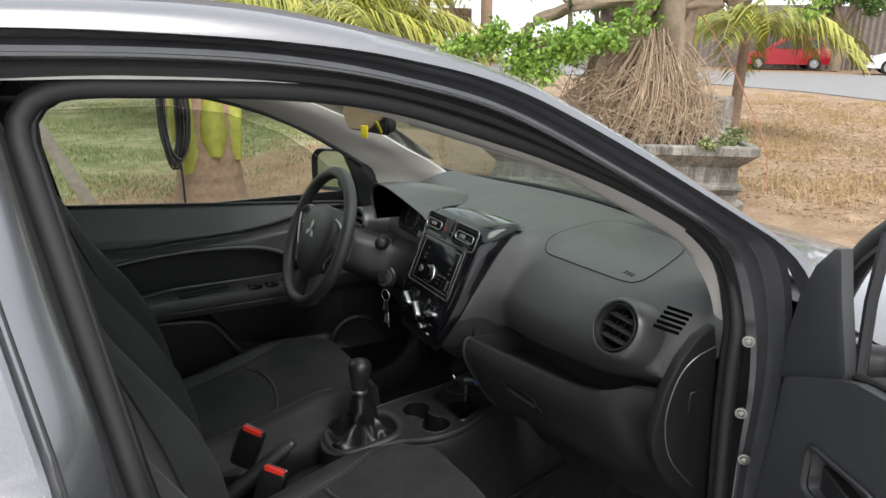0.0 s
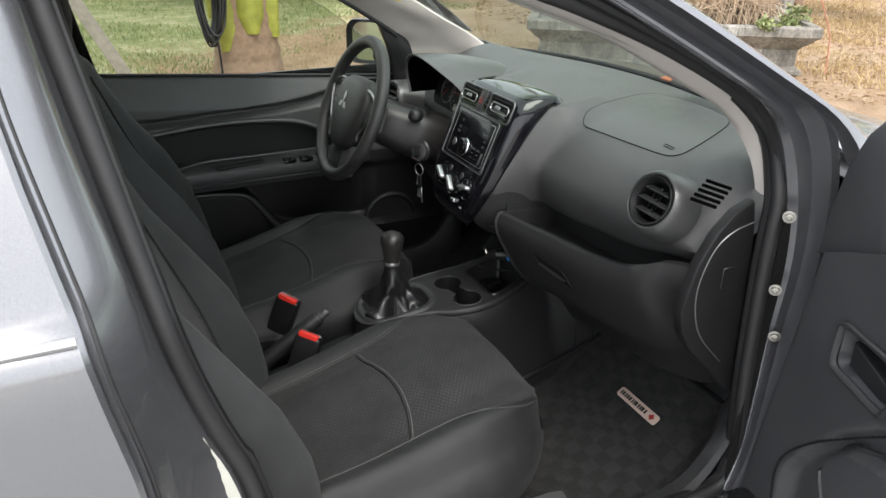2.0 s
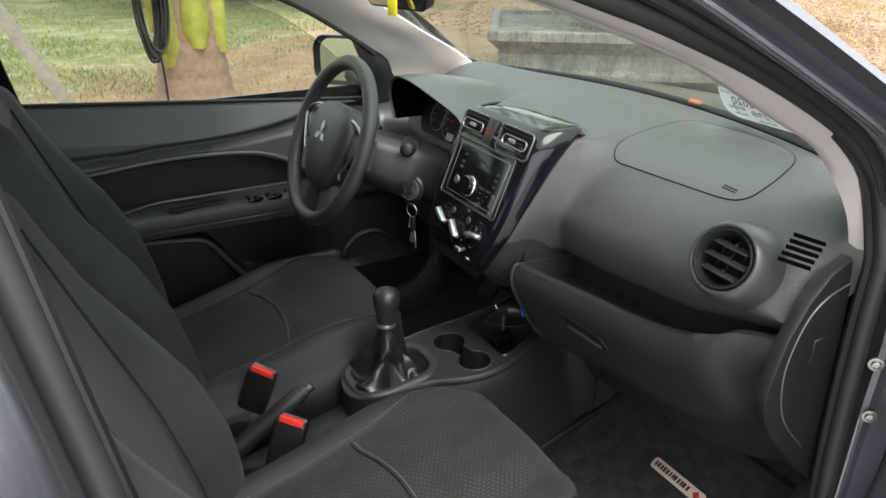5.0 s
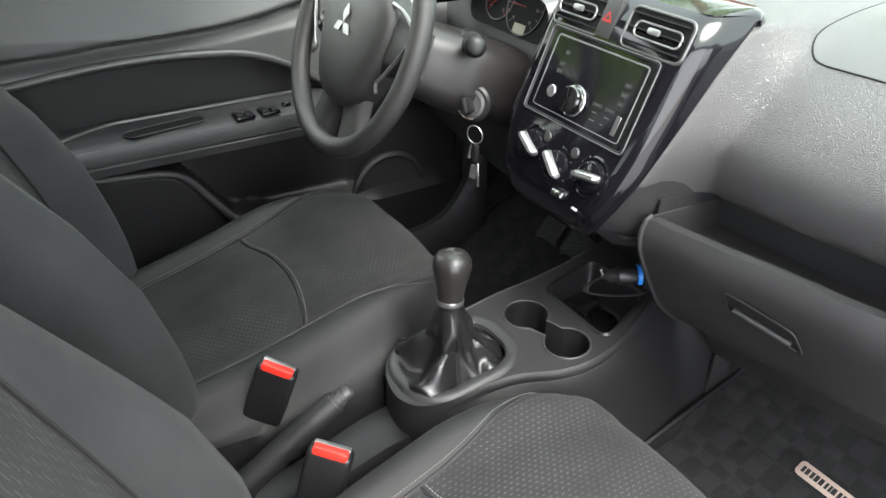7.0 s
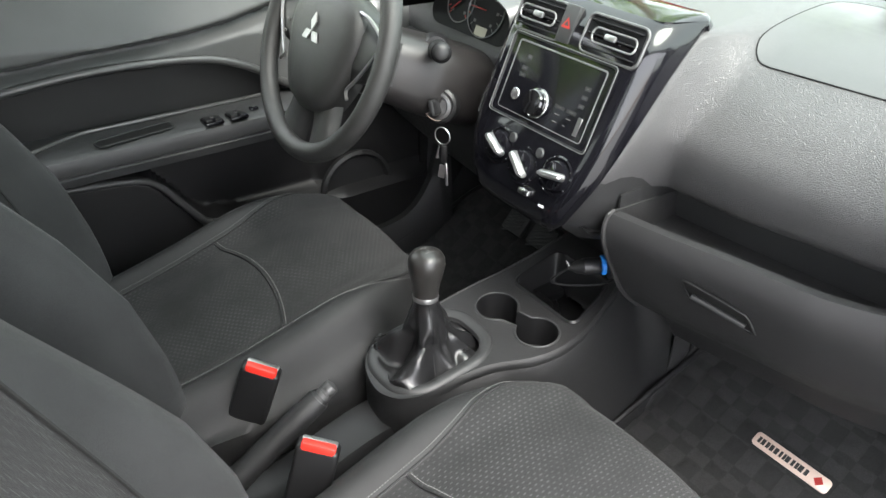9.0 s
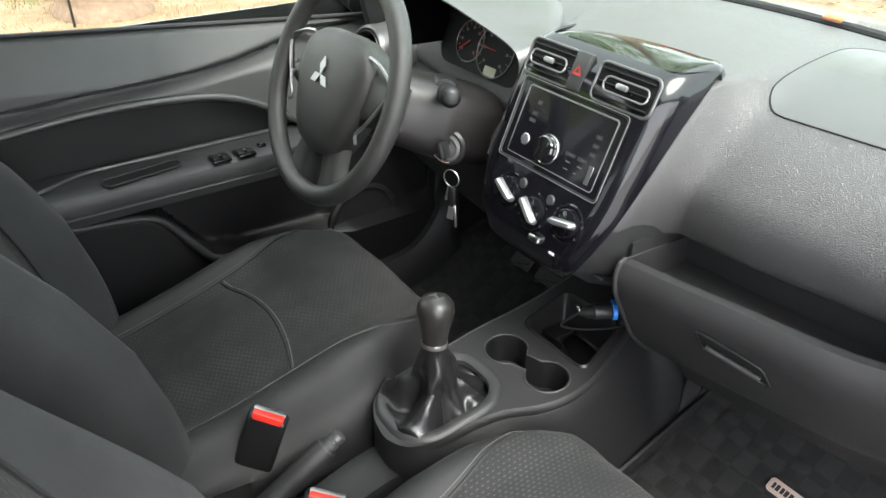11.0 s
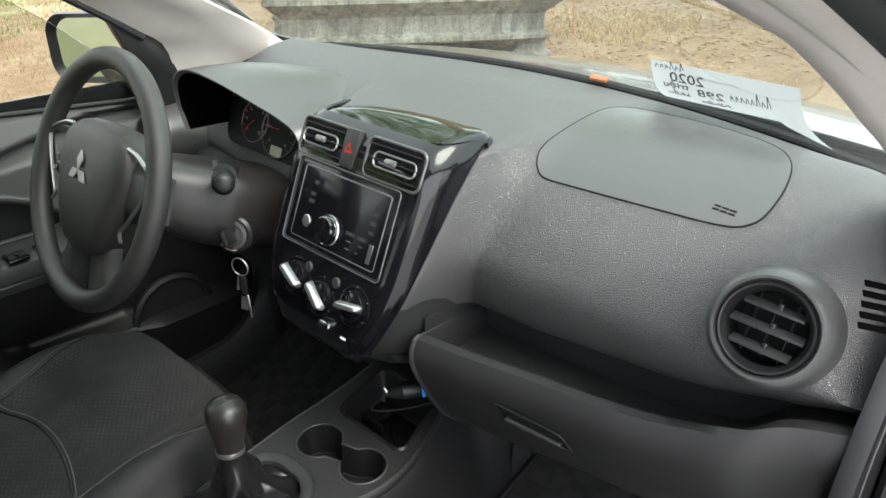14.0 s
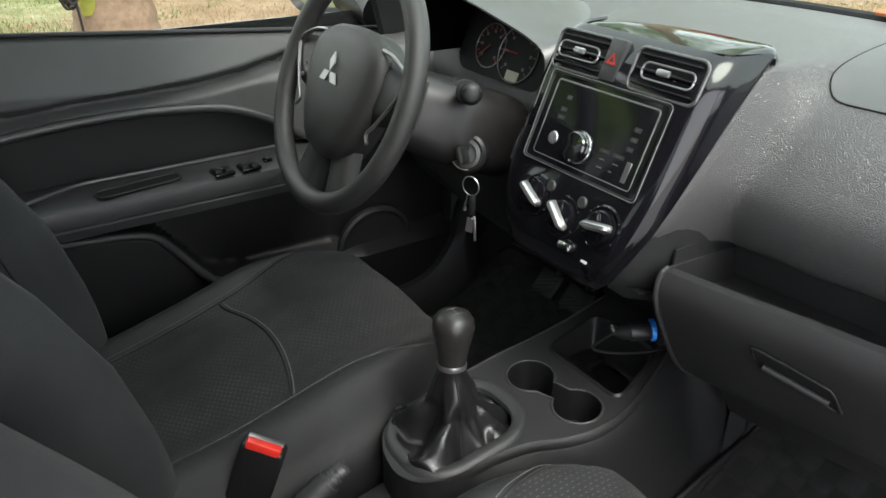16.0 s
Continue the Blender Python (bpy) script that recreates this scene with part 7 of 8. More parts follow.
part("foot", tube([dp(0.12, 1.0, -0.16), dp(0.10, 0.99, -0.10), dp(0.09, 0.99, -0.05)], (0.028, 0.03, 0.035), 12), M_BLACK, pm, "black foot")

# ---- inside mirror ----
im = thing("inside_mirror", (-0.12, 0.02, 1.27), "black inside mirror with a yellow tag on its stem", "rear-view mirror")
imm = axes((-0.135, 0.035, 1.300), (0, -1, 0), (-0.9, -0.1, -0.2))
part("housing", loft([[imm @ Vector((x * k, y * k, z)) for x, y in round_rect(0.20, 0.060, 0.025, 6)] for k, z in ((0.6, -0.030), (0.95, -0.018), (1.0, 0.0))]), M_BLACK, im, "black housing")
part("mirror_glass", prism(round_rect(0.19, 0.052, 0.022, 6), 0.003, imm), M_MIRROR, im, "mirror glass")
part("yellow_tag", rbox((0.005, 0.020, 0.026), pose(-0.148, 0.010, 1.276, 0, 0, 20), 0.002), M_YELLOW, im, "yellow-green tag")
part("stem", tube([(-0.11, 0.03, 1.31), (-0.09, 0.02, 1.345), (-0.09, 0.015, 1.37)], 0.008, 8), M_BLACK, im)

# ---- surroundings ----
def m_ground():
    m, n, l, b = nodes_of("dry_yard_soil")
    v = coords(n, l)
    big, mid, fine = noise_tex(n, l, v, 0.35, 5.0), noise_tex(n, l, v, 2.2, 9.0, 0.78), noise_tex(n, l, v, 26.0, 8.0, 0.8)
    dust = noise_tex(n, l, v, 90.0, 4.0, 0.7)
    soil = ramp(n, l, mix(n, l, 0.35, mix(n, l, 0.45, mid, fine), dust), [(0.38, (0.08, 0.045, 0.021)), (0.45, (0.19, 0.118, 0.064)), (0.53, (0.29, 0.20, 0.122)), (0.61, (0.46, 0.375, 0.27))])
    pale = ramp(n, l, big, [(0.5, grey(0)), (0.75, grey(0.45))])
    soil = mix(n, l, pale, soil, (0.40, 0.325, 0.215))
    grass = ramp(n, l, mix(n, l, 0.55, mid, fine), [(0.38, (0.045, 0.07, 0.02)), (0.47, (0.13, 0.17, 0.055)), (0.53, (0.24, 0.24, 0.12)), (0.60, (0.42, 0.39, 0.28))])
    sep = n.new("ShaderNodeSeparateXYZ")
    l.new(v, sep.inputs[0])
    def math_node(op, a, c):
        q = n.new("ShaderNodeMath")
        q.operation = op
        for k, w in enumerate((a, c)):
            if isinstance(w, (int, float)):
                q.inputs[k].default_value = w
            else:
                l.new(w, q.inputs[k])
        return q.outputs[0]
    lawn = math_node("SUBTRACT", math_node("SUBTRACT", sep.outputs[1], math_node("MULTIPLY", sep.outputs[0], 0.9)), 5.6)
    lawn = math_node("ADD", math_node("MULTIPLY", lawn, 0.5), math_node("MULTIPLY", math_node("SUBTRACT", mid, 0.5), 3.2))
    msk = ramp(n, l, lawn, [(0.3, grey(0)), (0.62, grey(0.85))])
    l.new(mix(n, l, msk, soil, grass), b.inputs["Base Color"])
    b.inputs["Roughness"].default_value = 0.95
    bump(n, l, mix(n, l, 0.6, fine, dust), 0.5, 0.015, b)
    return m


def m_weathered(name):
    """Old cast stone: pale grey with dark weather streaks, lichen and pitting."""
    m, n, l, b = nodes_of(name)
    v, tall = coords(n, l), coords(n, l, (3.0, 3.0, 0.7))
    big, fine, streak = noise_tex(n, l, v, 3.0, 6.0, 0.7), noise_tex(n, l, v, 45.0, 6.0, 0.75), noise_tex(n, l, tall, 4.0, 6.0, 0.7)
    base = ramp(n, l, mix(n, l, 0.5, big, fine), [(0.36, (0.11, 0.10, 0.085)), (0.5, (0.24, 0.225, 0.195)), (0.64, (0.40, 0.385, 0.35))])
    base = mix(n, l, ramp(n, l, streak, [(0.46, grey(0)), (0.66, grey(0.85))]), base, (0.065, 0.062, 0.052))
    l.new(base, b.inputs["Base Color"])
    b.inputs["Roughness"].default_value = 0.95
    bump(n, l, mix(n, l, 0.6, big, fine), 0.8, 0.012, b)
    return m


M_SOIL = m_ground()
M_ROAD = plain("worn_road", (0.21, 0.205, 0.20), 0.9, scale=30, bumps=0.3, dist=0.01, vary=0.12)
M_STONE = m_weathered("weathered_stone")
M_ROOT = plain("dry_roots", (0.42, 0.32, 0.22), 0.9, scale=50, bumps=0.5, dist=0.004, vary=0.4)
M_BARK = plain("fig_bark", (0.26, 0.20, 0.14), 0.9, scale=25, bumps=0.7, dist=0.006, vary=0.35)
M_PALMBARK = plain("palm_bark", (0.25, 0.17, 0.12), 0.9, scale=22, bumps=0.8, dist=0.01, vary=0.4)
M_PETIOLE = plain("green_palm_stem", (0.30, 0.31, 0.055), 0.5, scale=14, bumps=0.2, vary=0.4)
M_OLDWOOD = plain("weathered_board", (0.30, 0.27, 0.24), 0.9, scale=30, bumps=0.4, dist=0.003, vary=0.3)
M_CABLE = plain("black_cable", (0.012, 0.012, 0.013), 0.45)
M_METALWALL = plain("rusty_fence_sheet", (0.20, 0.17, 0.15), 0.7, scale=6, vary=0.35)
M_CARRED = plain("red_car_paint", (0.33, 0.008, 0.016), 0.22, coat=0.8, vary=0.05)
M_CARWHITE = plain("white_car_paint", (0.80, 0.80, 0.79), 0.25, coat=0.8, vary=0.03)
M_CARGLASS = plain("dark_car_glass", (0.02, 0.022, 0.024), 0.06)
M_TYRE = plain("tyre_rubber", (0.015, 0.015, 0.015), 0.8)


def m_leaf(name, a, c):
    m, n, l, b = nodes_of(name)
    g = n.new("ShaderNodeNewGeometry")
    l.new(ramp(n, l, g.outputs["Random Per Island"], [(0.0, a), (1.0, c)]), b.inputs["Base Color"])
    b.inputs["Roughness"].default_value = 0.55
    b.inputs["Transmission Weight"].default_value = 0.0
    b.inputs["Subsurface Weight"].default_value = 0.0
    return m


M_LEAF = m_leaf("fig_leaf", (0.10, 0.21, 0.025), (0.34, 0.50, 0.08))
M_LEAFDARK = m_leaf("far_leaf", (0.035, 0.075, 0.015), (0.12, 0.20, 0.04))
M_FROND = m_leaf("palm_frond", (0.15, 0.19, 0.02), (0.40, 0.37, 0.05))
M_GRASS = m_leaf("grass_blade", (0.085, 0.135, 0.035), (0.28, 0.30, 0.13))
M_STRAW = m_leaf("straw_blade", (0.23, 0.165, 0.085), (0.45, 0.35, 0.19))

tagged(part("ground", sheet([[(x, y, 0) for y in (-400, -40, -10, 0, 10, 30, 60, 600)] for x in (-400, -40, -10, 0, 10, 30, 60, 600)]), M_SOIL), "dry yard of tan soil and patchy grass", "ground", kind="structure")
road = [(11.0, -20.0), (17.2, 9.0), (18.3, 12.5), (18.2, 17.0), (14.0, 40.0), (8.0, 80.0), (20.0, 90.0), (25.0, 42.0), (25.4, 23.1), (29.8, 16.9), (33.0, 8.0), (30.0, -20.0)]
tagged(part("road", prism(road, 0.03, Matrix.Translation((0, 0, 0.0))), M_ROAD), "pale worn road beyond the yard", "road", kind="structure")


tagged(part("pavement", prism([(-25, -25), (6.0, -25), (4.0, -2.0), (3.85, 1.4), (3.0, 1.9), (-25, 1.9)], 0.02), plain("worn_concrete", (0.36, 0.36, 0.35), 0.85, scale=18, bumps=0.3, dist=0.006, vary=0.18)), "pale worn concrete apron under the car", "pavement", kind="structure")


def blades(name, mat, count, area, h, label, seed, w=0.006):
    """Loose tufts of blades as one mesh."""
    rng = np.random.RandomState(seed)
    verts, faces = [], []
    for _ in range(count):
        x, y = area(rng)
        hh, a = h * rng.uniform(0.4, 1.3), rng.uniform(0, 6.28)
        lx, ly = rng.uniform(-0.6, 0.6) * hh, rng.uniform(-0.6, 0.6) * hh
        cx, cy = math.cos(a) * w, math.sin(a) * w
        i = len(verts)
        verts += [(x - cx, y - cy, 0), (x + cx, y + cy, 0), (x + cx * 0.6 + lx * 0.5, y + cy * 0.6 + ly * 0.5, hh * 0.7), (x + lx, y + ly, hh)]
        faces += [(i, i + 1, i + 2), (i, i + 2, i + 3)]
    me = bpy.data.meshes.new(name)
    me.from_pydata(verts, [], faces)
    me.materials.append(mat)
    return tagged(new(name, me), label, "grass", kind="stuff")


def lawn_area(rng):
    while True:
        x, y = rng.uniform(-4, 6), rng.uniform(5.2, 16)
        if y > 5.4 + 0.8 * max(0, x) and noise.noise(Vector((x * 0.9, y * 0.9, 0))) + 0.4 * noise.noise(Vector((x * 3, y * 3, 5))) > rng.uniform(-0.25, 0.15):
            return x, y


def straw_area(rng):
    while True:
        x, y = rng.uniform(-3, 14), rng.uniform(3.2, 12)
        if (x < 4 and y > 4.5 and y < 7.5) or (y < 3.0 + 0.7 * x and noise.noise(Vector((x * 0.6, y * 0.6, 3))) > 0.05):
            return x, y


blades("grass", M_GRASS, 42000, lawn_area, 0.042, "patchy green grass behind the driver's side", 1, 0.004)
blades("dry_grass", M_STRAW, 20000, straw_area, 0.035, "dry straw-coloured grass on the soil", 2, 0.003)


def tuft_area(rng):
    while True:
        x, y = rng.uniform(5.0, 17.0), rng.uniform(1.0, 12.5)
        if y < 1.0 + 0.72 * x and noise.noise(Vector((x * 0.45, y * 0.8, 9))) + 0.5 * noise.noise(Vector((x * 2.2, y * 2.2, 1))) > rng.uniform(-0.05, 0.35):
            return x, y


M_TUFT = m_leaf("golden_straw", (0.30, 0.205, 0.095), (0.56, 0.42, 0.22))
blades("straw_tufts", M_TUFT, 26000, tuft_area, 0.055, "patches of dry golden grass on the yard's soil", 5, 0.005)


def litter_area(rng):
    return rng.uniform(4.5, 16), rng.uniform(-1.0, 11)


def litter(count, seed):
    """Fallen dry leaves and straw lying flat on the soil."""
    rng = np.random.RandomState(seed)
    verts, faces = [], []
    for _ in range(count):
        x, y = litter_area(rng)
        if x < 4.6 + 0.5 * (3 - y):
            continue
        a, L, w = rng.uniform(0, 6.28), rng.uniform(0.010, 0.045), rng.uniform(0.002, 0.007)
        c, s = math.cos(a), math.sin(a)
        i = len(verts)
        verts += [(x - c * L, y - s * L, 0.006), (x - s * w, y + c * w, 0.012 + rng.uniform(0, 0.01)), (x + c * L, y + s * L, 0.008), (x + s * w, y - c * w, 0.006)]
        faces += [(i, i + 1, i + 2), (i, i + 2, i + 3)]
    me = bpy.data.meshes.new("leaf_litter")
    me.from_pydata(verts, [], faces)
    me.materials.append(M_LITTER)
    return tagged(new("leaf_litter", me), "dry fallen leaves and straw scattered on the soil", "leaf litter", kind="stuff")


M_LITTER = m_leaf("dry_litter", (0.20, 0.12, 0.06), (0.50, 0.37, 0.22))
litter(30000, 12)

# ---- young coconut palm beside the driver's window ----
palm = thing("coconut_palm", (0.5, 5.05, 0), "young coconut palm with yellow-green leaf bases and brown trunk", "palm tree")
PX, PY = 0.48, 5.10
rows = []
for z, r in catmull([(0.0, 0.34), (0.12, 0.30), (0.3, 0.272), (0.5, 0.255), (0.75, 0.245), (1.1, 0.225)], 30):
    ridge = 1 + 0.02 * math.sin(z * 46)
    rows.append([(PX + r * ridge * math.cos(a) * (1 + 0.03 * math.sin(5 * a + z * 4)), PY + r * ridge * math.sin(a), z) for a in np.linspace(0, 2 * math.pi, 36, endpoint=False)])
part("trunk", loft(rows), M_PALMBARK, palm, "brown ringed trunk", 60)
for a, z0, wd in ((-140, 0.33, 0.085), (-86, 0.47, 0.100), (-36, 0.42, 0.060), (-170, 0.58, 0.09), (5, 0.55, 0.09), (130, 0.5, 0.1), (70, 0.4, 0.1)):
    a = radians(a)
    d, t = Vector((math.cos(a), math.sin(a), 0)), Vector((-math.sin(a), math.cos(a), 0))
    rings = []
    for k in np.linspace(0, 1, 16):
        z = z0 + 1.9 * k
        out = 0.255 + 0.03 * math.sin(k * 3) + 0.5 * max(0.0, k - 0.35) ** 2
        w = wd * (1.25 - 0.75 * smooth(0.05, 0.40, k)) * (0.55 + 0.45 * smooth(0.0, 0.09, k))
        th = 0.05 * (1 - 0.4 * k)
        c = Vector((PX, PY, z)) + d * out
        rings.append([c + t * w * math.cos(q) + d * th * math.sin(q) - d * 0.06 * (abs(math.cos(q)) ** 2) for q in np.linspace(0, 2 * math.pi, 16, endpoint=False)])
    part("leaf_base", loft(rings), M_PETIOLE, palm, "yellow-green leaf base", 70)
coil = thing("cable_coil", (0.06, 4.8, 0.45), "coil of black cable hung on the palm trunk", "cable")
rng = random.Random(9)
for k in range(16):
    c = Vector((0.165 + rng.uniform(-0.03, 0.03), 4.80 + rng.uniform(-0.05, 0.05), 0.86 + rng.uniform(-0.03, 0.02)))
    rx, rz = rng.uniform(0.055, 0.105), rng.uniform(0.36, 0.44)
    part("loop", tube([c + Vector((rx * math.cos(a), 0.03 * math.sin(2 * a + k), rz * math.sin(a))) for a in np.linspace(0, 2 * math.pi, 40, endpoint=False)], 0.009, 6, True), M_CABLE, coil)
part("trailing_end", tube(catmull([(0.19, 4.78, 0.5), (0.20, 4.77, 0.3), (0.205, 4.78, 0.0)], 12), 0.009, 6), M_CABLE, coil)
plank = thing("leaning_plank", (-0.95, 5.2, 0), "weathered grey plank leaning in the yard", "plank")
part("board", rbox((0.10, 0.035, 1.5), pose(-0.76, 5.2, 0.68, 0, -25, 0), 0.005), M_OLDWOOD, plank)

# ---- stone planter with a fig bonsai ----
UX, UY = Vector((0.825, -0.565, 0)), Vector((0.565, 0.825, 0))
PB = Vector((4.56, 2.72, 0))
LX, LY = 2.35, 1.6
pc = PB - UX * (LX / 2) + UY * (LY / 2)
pm4 = Matrix(((UX.x, UY.x, 0, pc.x), (UX.y, UY.y, 0, pc.y), (0, 0, 1, 0), (0, 0, 0, 1)))
planter = thing("stone_planter", tuple(pc), "weathered grey moulded stone planter on short feet", "planter")
prof = [(0.86, 0.17), (0.90, 0.19), (0.90, 0.22), (0.84, 0.25), (0.84, 0.38), (0.87, 0.41), (0.92, 0.44), (0.965, 0.48), (1.0, 0.50), (1.0, 0.565), (0.985, 0.578), (0.90, 0.578), (0.88, 0.54), (0.0, 0.53)]
rings = []
for k, z in prof:
    rings.append([pm4 @ Vector((x, y, z)) for x, y in round_rect(LX - 2 * (1 - k) * 0.8 if k > 0.5 else 0.02, LY - 2 * (1 - k) * 0.8 if k > 0.5 else 0.02, 0.01, 2)])
part("basin", loft(rings), M_STONE, planter, "moulded basin", 35)
for sx in (-1, 1):
    for sy in (-1, 1):
        part("foot", lathe([(0.19, 0.0), (0.19, 0.06), (0.13, 0.09), (0.12, 0.14), (0.17, 0.20)], pm4 @ Matrix.Translation((sx * (LX / 2 - 0.22), sy * (LY / 2 - 0.22), 0)), 16), M_STONE, planter, "turned foot")

# ---- fig bonsai in the planter ----
tree = thing("fig_tree", (4.2, 3.6, 0.55), "old fig bonsai with dry aerial roots and fresh leaves", "tree")
rng = random.Random(21)
trunks = [
    [(4.20, 3.78, 0.50), (4.28, 3.70, 0.95), (4.33, 3.65, 1.26), (4.34, 3.64, 1.54), (4.34, 3.63, 1.74), (4.40, 3.58, 2.1), (4.45, 3.7, 2.7)],
    [(4.15, 3.86, 0.7), (4.10, 3.92, 1.07), (4.12, 3.90, 1.51), (4.16, 3.84, 1.72), (4.26, 3.75, 1.86)],
    [(4.30, 3.66, 0.8), (4.39, 3.57, 1.37), (4.43, 3.53, 1.60), (4.45, 3.50, 1.78), (4.42, 3.5, 2.1)],
    [(4.34, 3.63, 1.70), (4.50, 3.44, 1.74), (4.62, 3.29, 1.79), (4.9, 3.1, 1.95)],
    [(4.20, 3.84, 1.80), (3.71, 4.23, 1.74), (3.58, 4.38, 1.66), (3.48, 4.51, 1.61), (3.39, 4.61, 1.50)],
    [(4.0, 3.95, 0.75), (3.88, 3.98, 1.08), (3.80, 3.95, 1.24), (3.86, 3.86, 1.36)],
]
for k, (pts, r) in enumerate(zip(trunks, ((0.20, 0.10), (0.13, 0.07), (0.07, 0.035), (0.07, 0.04), (0.055, 0.045), (0.16, 0.08)))):
    q = catmull(pts, 26)
    rows = []
    for i, c in enumerate(q):
        d = Vector(q[min(i + 1, 25)] - q[max(i - 1, 0)]).normalized()
        a1 = d.orthogonal().normalized()
        a2 = d.cross(a1)
        rr = r[0] + (r[1] - r[0]) * i / 25
        rows.append([Vector(c) + (a1 * math.cos(w) + a2 * math.sin(w)) * rr * (1 + 0.26 * math.sin(3 * w + i * 0.35 + k) + 0.15 * math.sin(5 * w - i * 0.3)) for w in (2 * math.pi * j / 20 for j in range(20))])
    part("limb" if k else "trunk", loft(rows), M_BARK, tree, "knotted grey-brown bark", 70)
# dry roots hanging in a tangled skirt over the soil
AX, AY = Vector((0.64, -0.77, 0)), Vector((0.77, 0.64, 0))


def fibres(count, radius, seed, tangle):
    r = np.random.RandomState(seed)
    bm = bmesh.new()
    for k in range(count):
        a = r.uniform(0, 2 * math.pi)
        u = math.cos(a)
        top = Vector((4.24, 3.76, 0)) + AX * (0.26 * u * r.uniform(0.3, 1)) + AY * (0.22 * math.sin(a)) + Vector((0, 0, r.uniform(1.0, 1.55)))
        sp = r.uniform(0.35, 1.0)
        foot_p = Vector((4.16, 3.84, 0)) + AX * (0.74 * u * sp) + AY * (0.52 * math.sin(a) * sp) + Vector((0, 0, 0.56 + (0.30 * max(0.0, -u) * r.uniform(0, 1))))
        if tangle:
            c = top.lerp(foot_p, r.uniform(0.35, 1.0)) + Vector((0.10 * math.cos(a), 0.10 * math.sin(a), 0.06))
            d = (AX * r.uniform(-1, 1) + AY * r.uniform(-0.5, 0.5) + Vector((0, 0, r.uniform(-0.9, 0.5)))).normalized() * r.uniform(0.10, 0.34)
            tube([c - d, c + Vector((0, 0, 0.02)), c + d], [radius * r.uniform(0.6, 1.3)] * 3, 4, bm=bm)
        else:
            mid = top.lerp(foot_p, 0.5) + Vector((0.10 * math.cos(a) + r.uniform(-0.09, 0.09), 0.10 * math.sin(a) + r.uniform(-0.09, 0.09), r.uniform(-0.05, 0.16)))
            tube(catmull([tuple(top), tuple(mid), tuple(foot_p)], 6), [radius * r.uniform(0.6, 1.4)] * 6, 4, bm=bm)
    return bm


tagged(part("aerial_root", fibres(950, 0.0040, 31, False), M_ROOT, tree, "skirt of dry aerial roots", 60), kind="stuff")
tagged(part("root_straw", fibres(1100, 0.0033, 32, True), M_ROOT, tree, "tangle of dry root fibres", 60), kind="stuff")
# Core behind the roots; its dark brown stands for the shade between them.
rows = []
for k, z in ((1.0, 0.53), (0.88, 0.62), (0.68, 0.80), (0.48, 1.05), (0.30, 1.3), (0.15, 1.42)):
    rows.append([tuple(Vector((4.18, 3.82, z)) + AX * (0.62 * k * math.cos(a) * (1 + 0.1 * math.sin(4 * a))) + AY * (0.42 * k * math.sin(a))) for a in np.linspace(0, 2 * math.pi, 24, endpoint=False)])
part("root_mound", loft(rows), plain("root_shade_brown", (0.10, 0.075, 0.05), 0.95, scale=40, bumps=0.8, dist=0.01, vary=0.4), tree, "mound behind the roots, dark brown for the shade between them", 60)


def leaf_mesh(clumps, per, size, seed):
    """Leaves as small folded blades scattered round clump centres."""
    r = np.random.RandomState(seed)
    verts, faces = [], []
    for (cx, cy, cz, rad) in clumps:
        for _ in range(per):
            v = r.normal(size=3)
            v *= rad * r.uniform(0.35, 1.0) / np.linalg.norm(v)
            c = np.array((cx, cy, cz)) + v * (1, 1, 0.7)
            d = r.normal(size=3)
            d[2] -= 0.5
            d /= np.linalg.norm(d)
            s = np.cross(d, r.normal(size=3))
            s /= np.linalg.norm(s)
            n = np.cross(d, s)
            L = size * r.uniform(0.6, 1.3)
            i = len(verts)
            verts += [tuple(c), tuple(c + d * L * 0.5 + s * L * 0.26 + n * L * 0.06), tuple(c + d * L), tuple(c + d * L * 0.5 - s * L * 0.26 + n * L * 0.06)]
            faces += [(i, i + 1, i + 2), (i, i + 2, i + 3)]
    return verts, faces


def crown(name, clumps, per, size, mat, parent, seed, label=""):
    me = bpy.data.meshes.new(name)
    v, f = leaf_mesh(clumps, per, size, seed)
    me.from_pydata(v, [], f)
    me.materials.append(mat)
    ob = new(name, me)
    if parent is not None:
        ob.parent = parent
        ob.matrix_parent_inverse = Matrix.Translation(-Vector(parent.get("base", (0, 0, 0))))
    return tagged(ob, label)


cl = []
for c, n, sp in (((3.10, 4.58, 1.44), 9, 0.10), ((3.30, 4.36, 1.36), 12, 0.12), ((3.42, 4.20, 1.30), 10, 0.11), ((3.58, 4.00, 1.46), 12, 0.11), ((3.74, 3.80, 1.46), 8, 0.08), ((3.28, 4.36, 1.20), 6, 0.09), ((2.86, 4.88, 1.38), 6, 0.07), ((4.0, 3.75, 1.62), 4, 0.08), ((4.1, 4.2, 1.85), 6, 0.2), ((5.1, 3.9, 2.02), 6, 0.3), ((5.9, 3.9, 2.05), 8, 0.35), ((4.4, 4.1, 2.3), 8, 0.4), ((4.6, 4.6, 3.0), 10, 0.5), ((5.4, 5.2, 3.4), 10, 0.6), ((3.8, 4.8, 3.2), 9, 0.5)):
    for _ in range(n):
        cl.append((c[0] + rng.gauss(0, sp), c[1] + rng.gauss(0, sp), c[2] + rng.gauss(0, sp * 0.7), rng.uniform(0.09, 0.20)))
for k in range(46):
    a, b = rng.uniform(-1.3, 1.3), rng.uniform(-1.1, 1.1)
    cl.append((4.7 + a + 0.6 * b, 4.3 + b, 3.7 + 0.35 * a + rng.uniform(-0.5, 0.6), rng.uniform(0.2, 0.34)))
crown("crown", cl, 80, 0.058, M_LEAF, tree, 5, "fresh light green leaves")
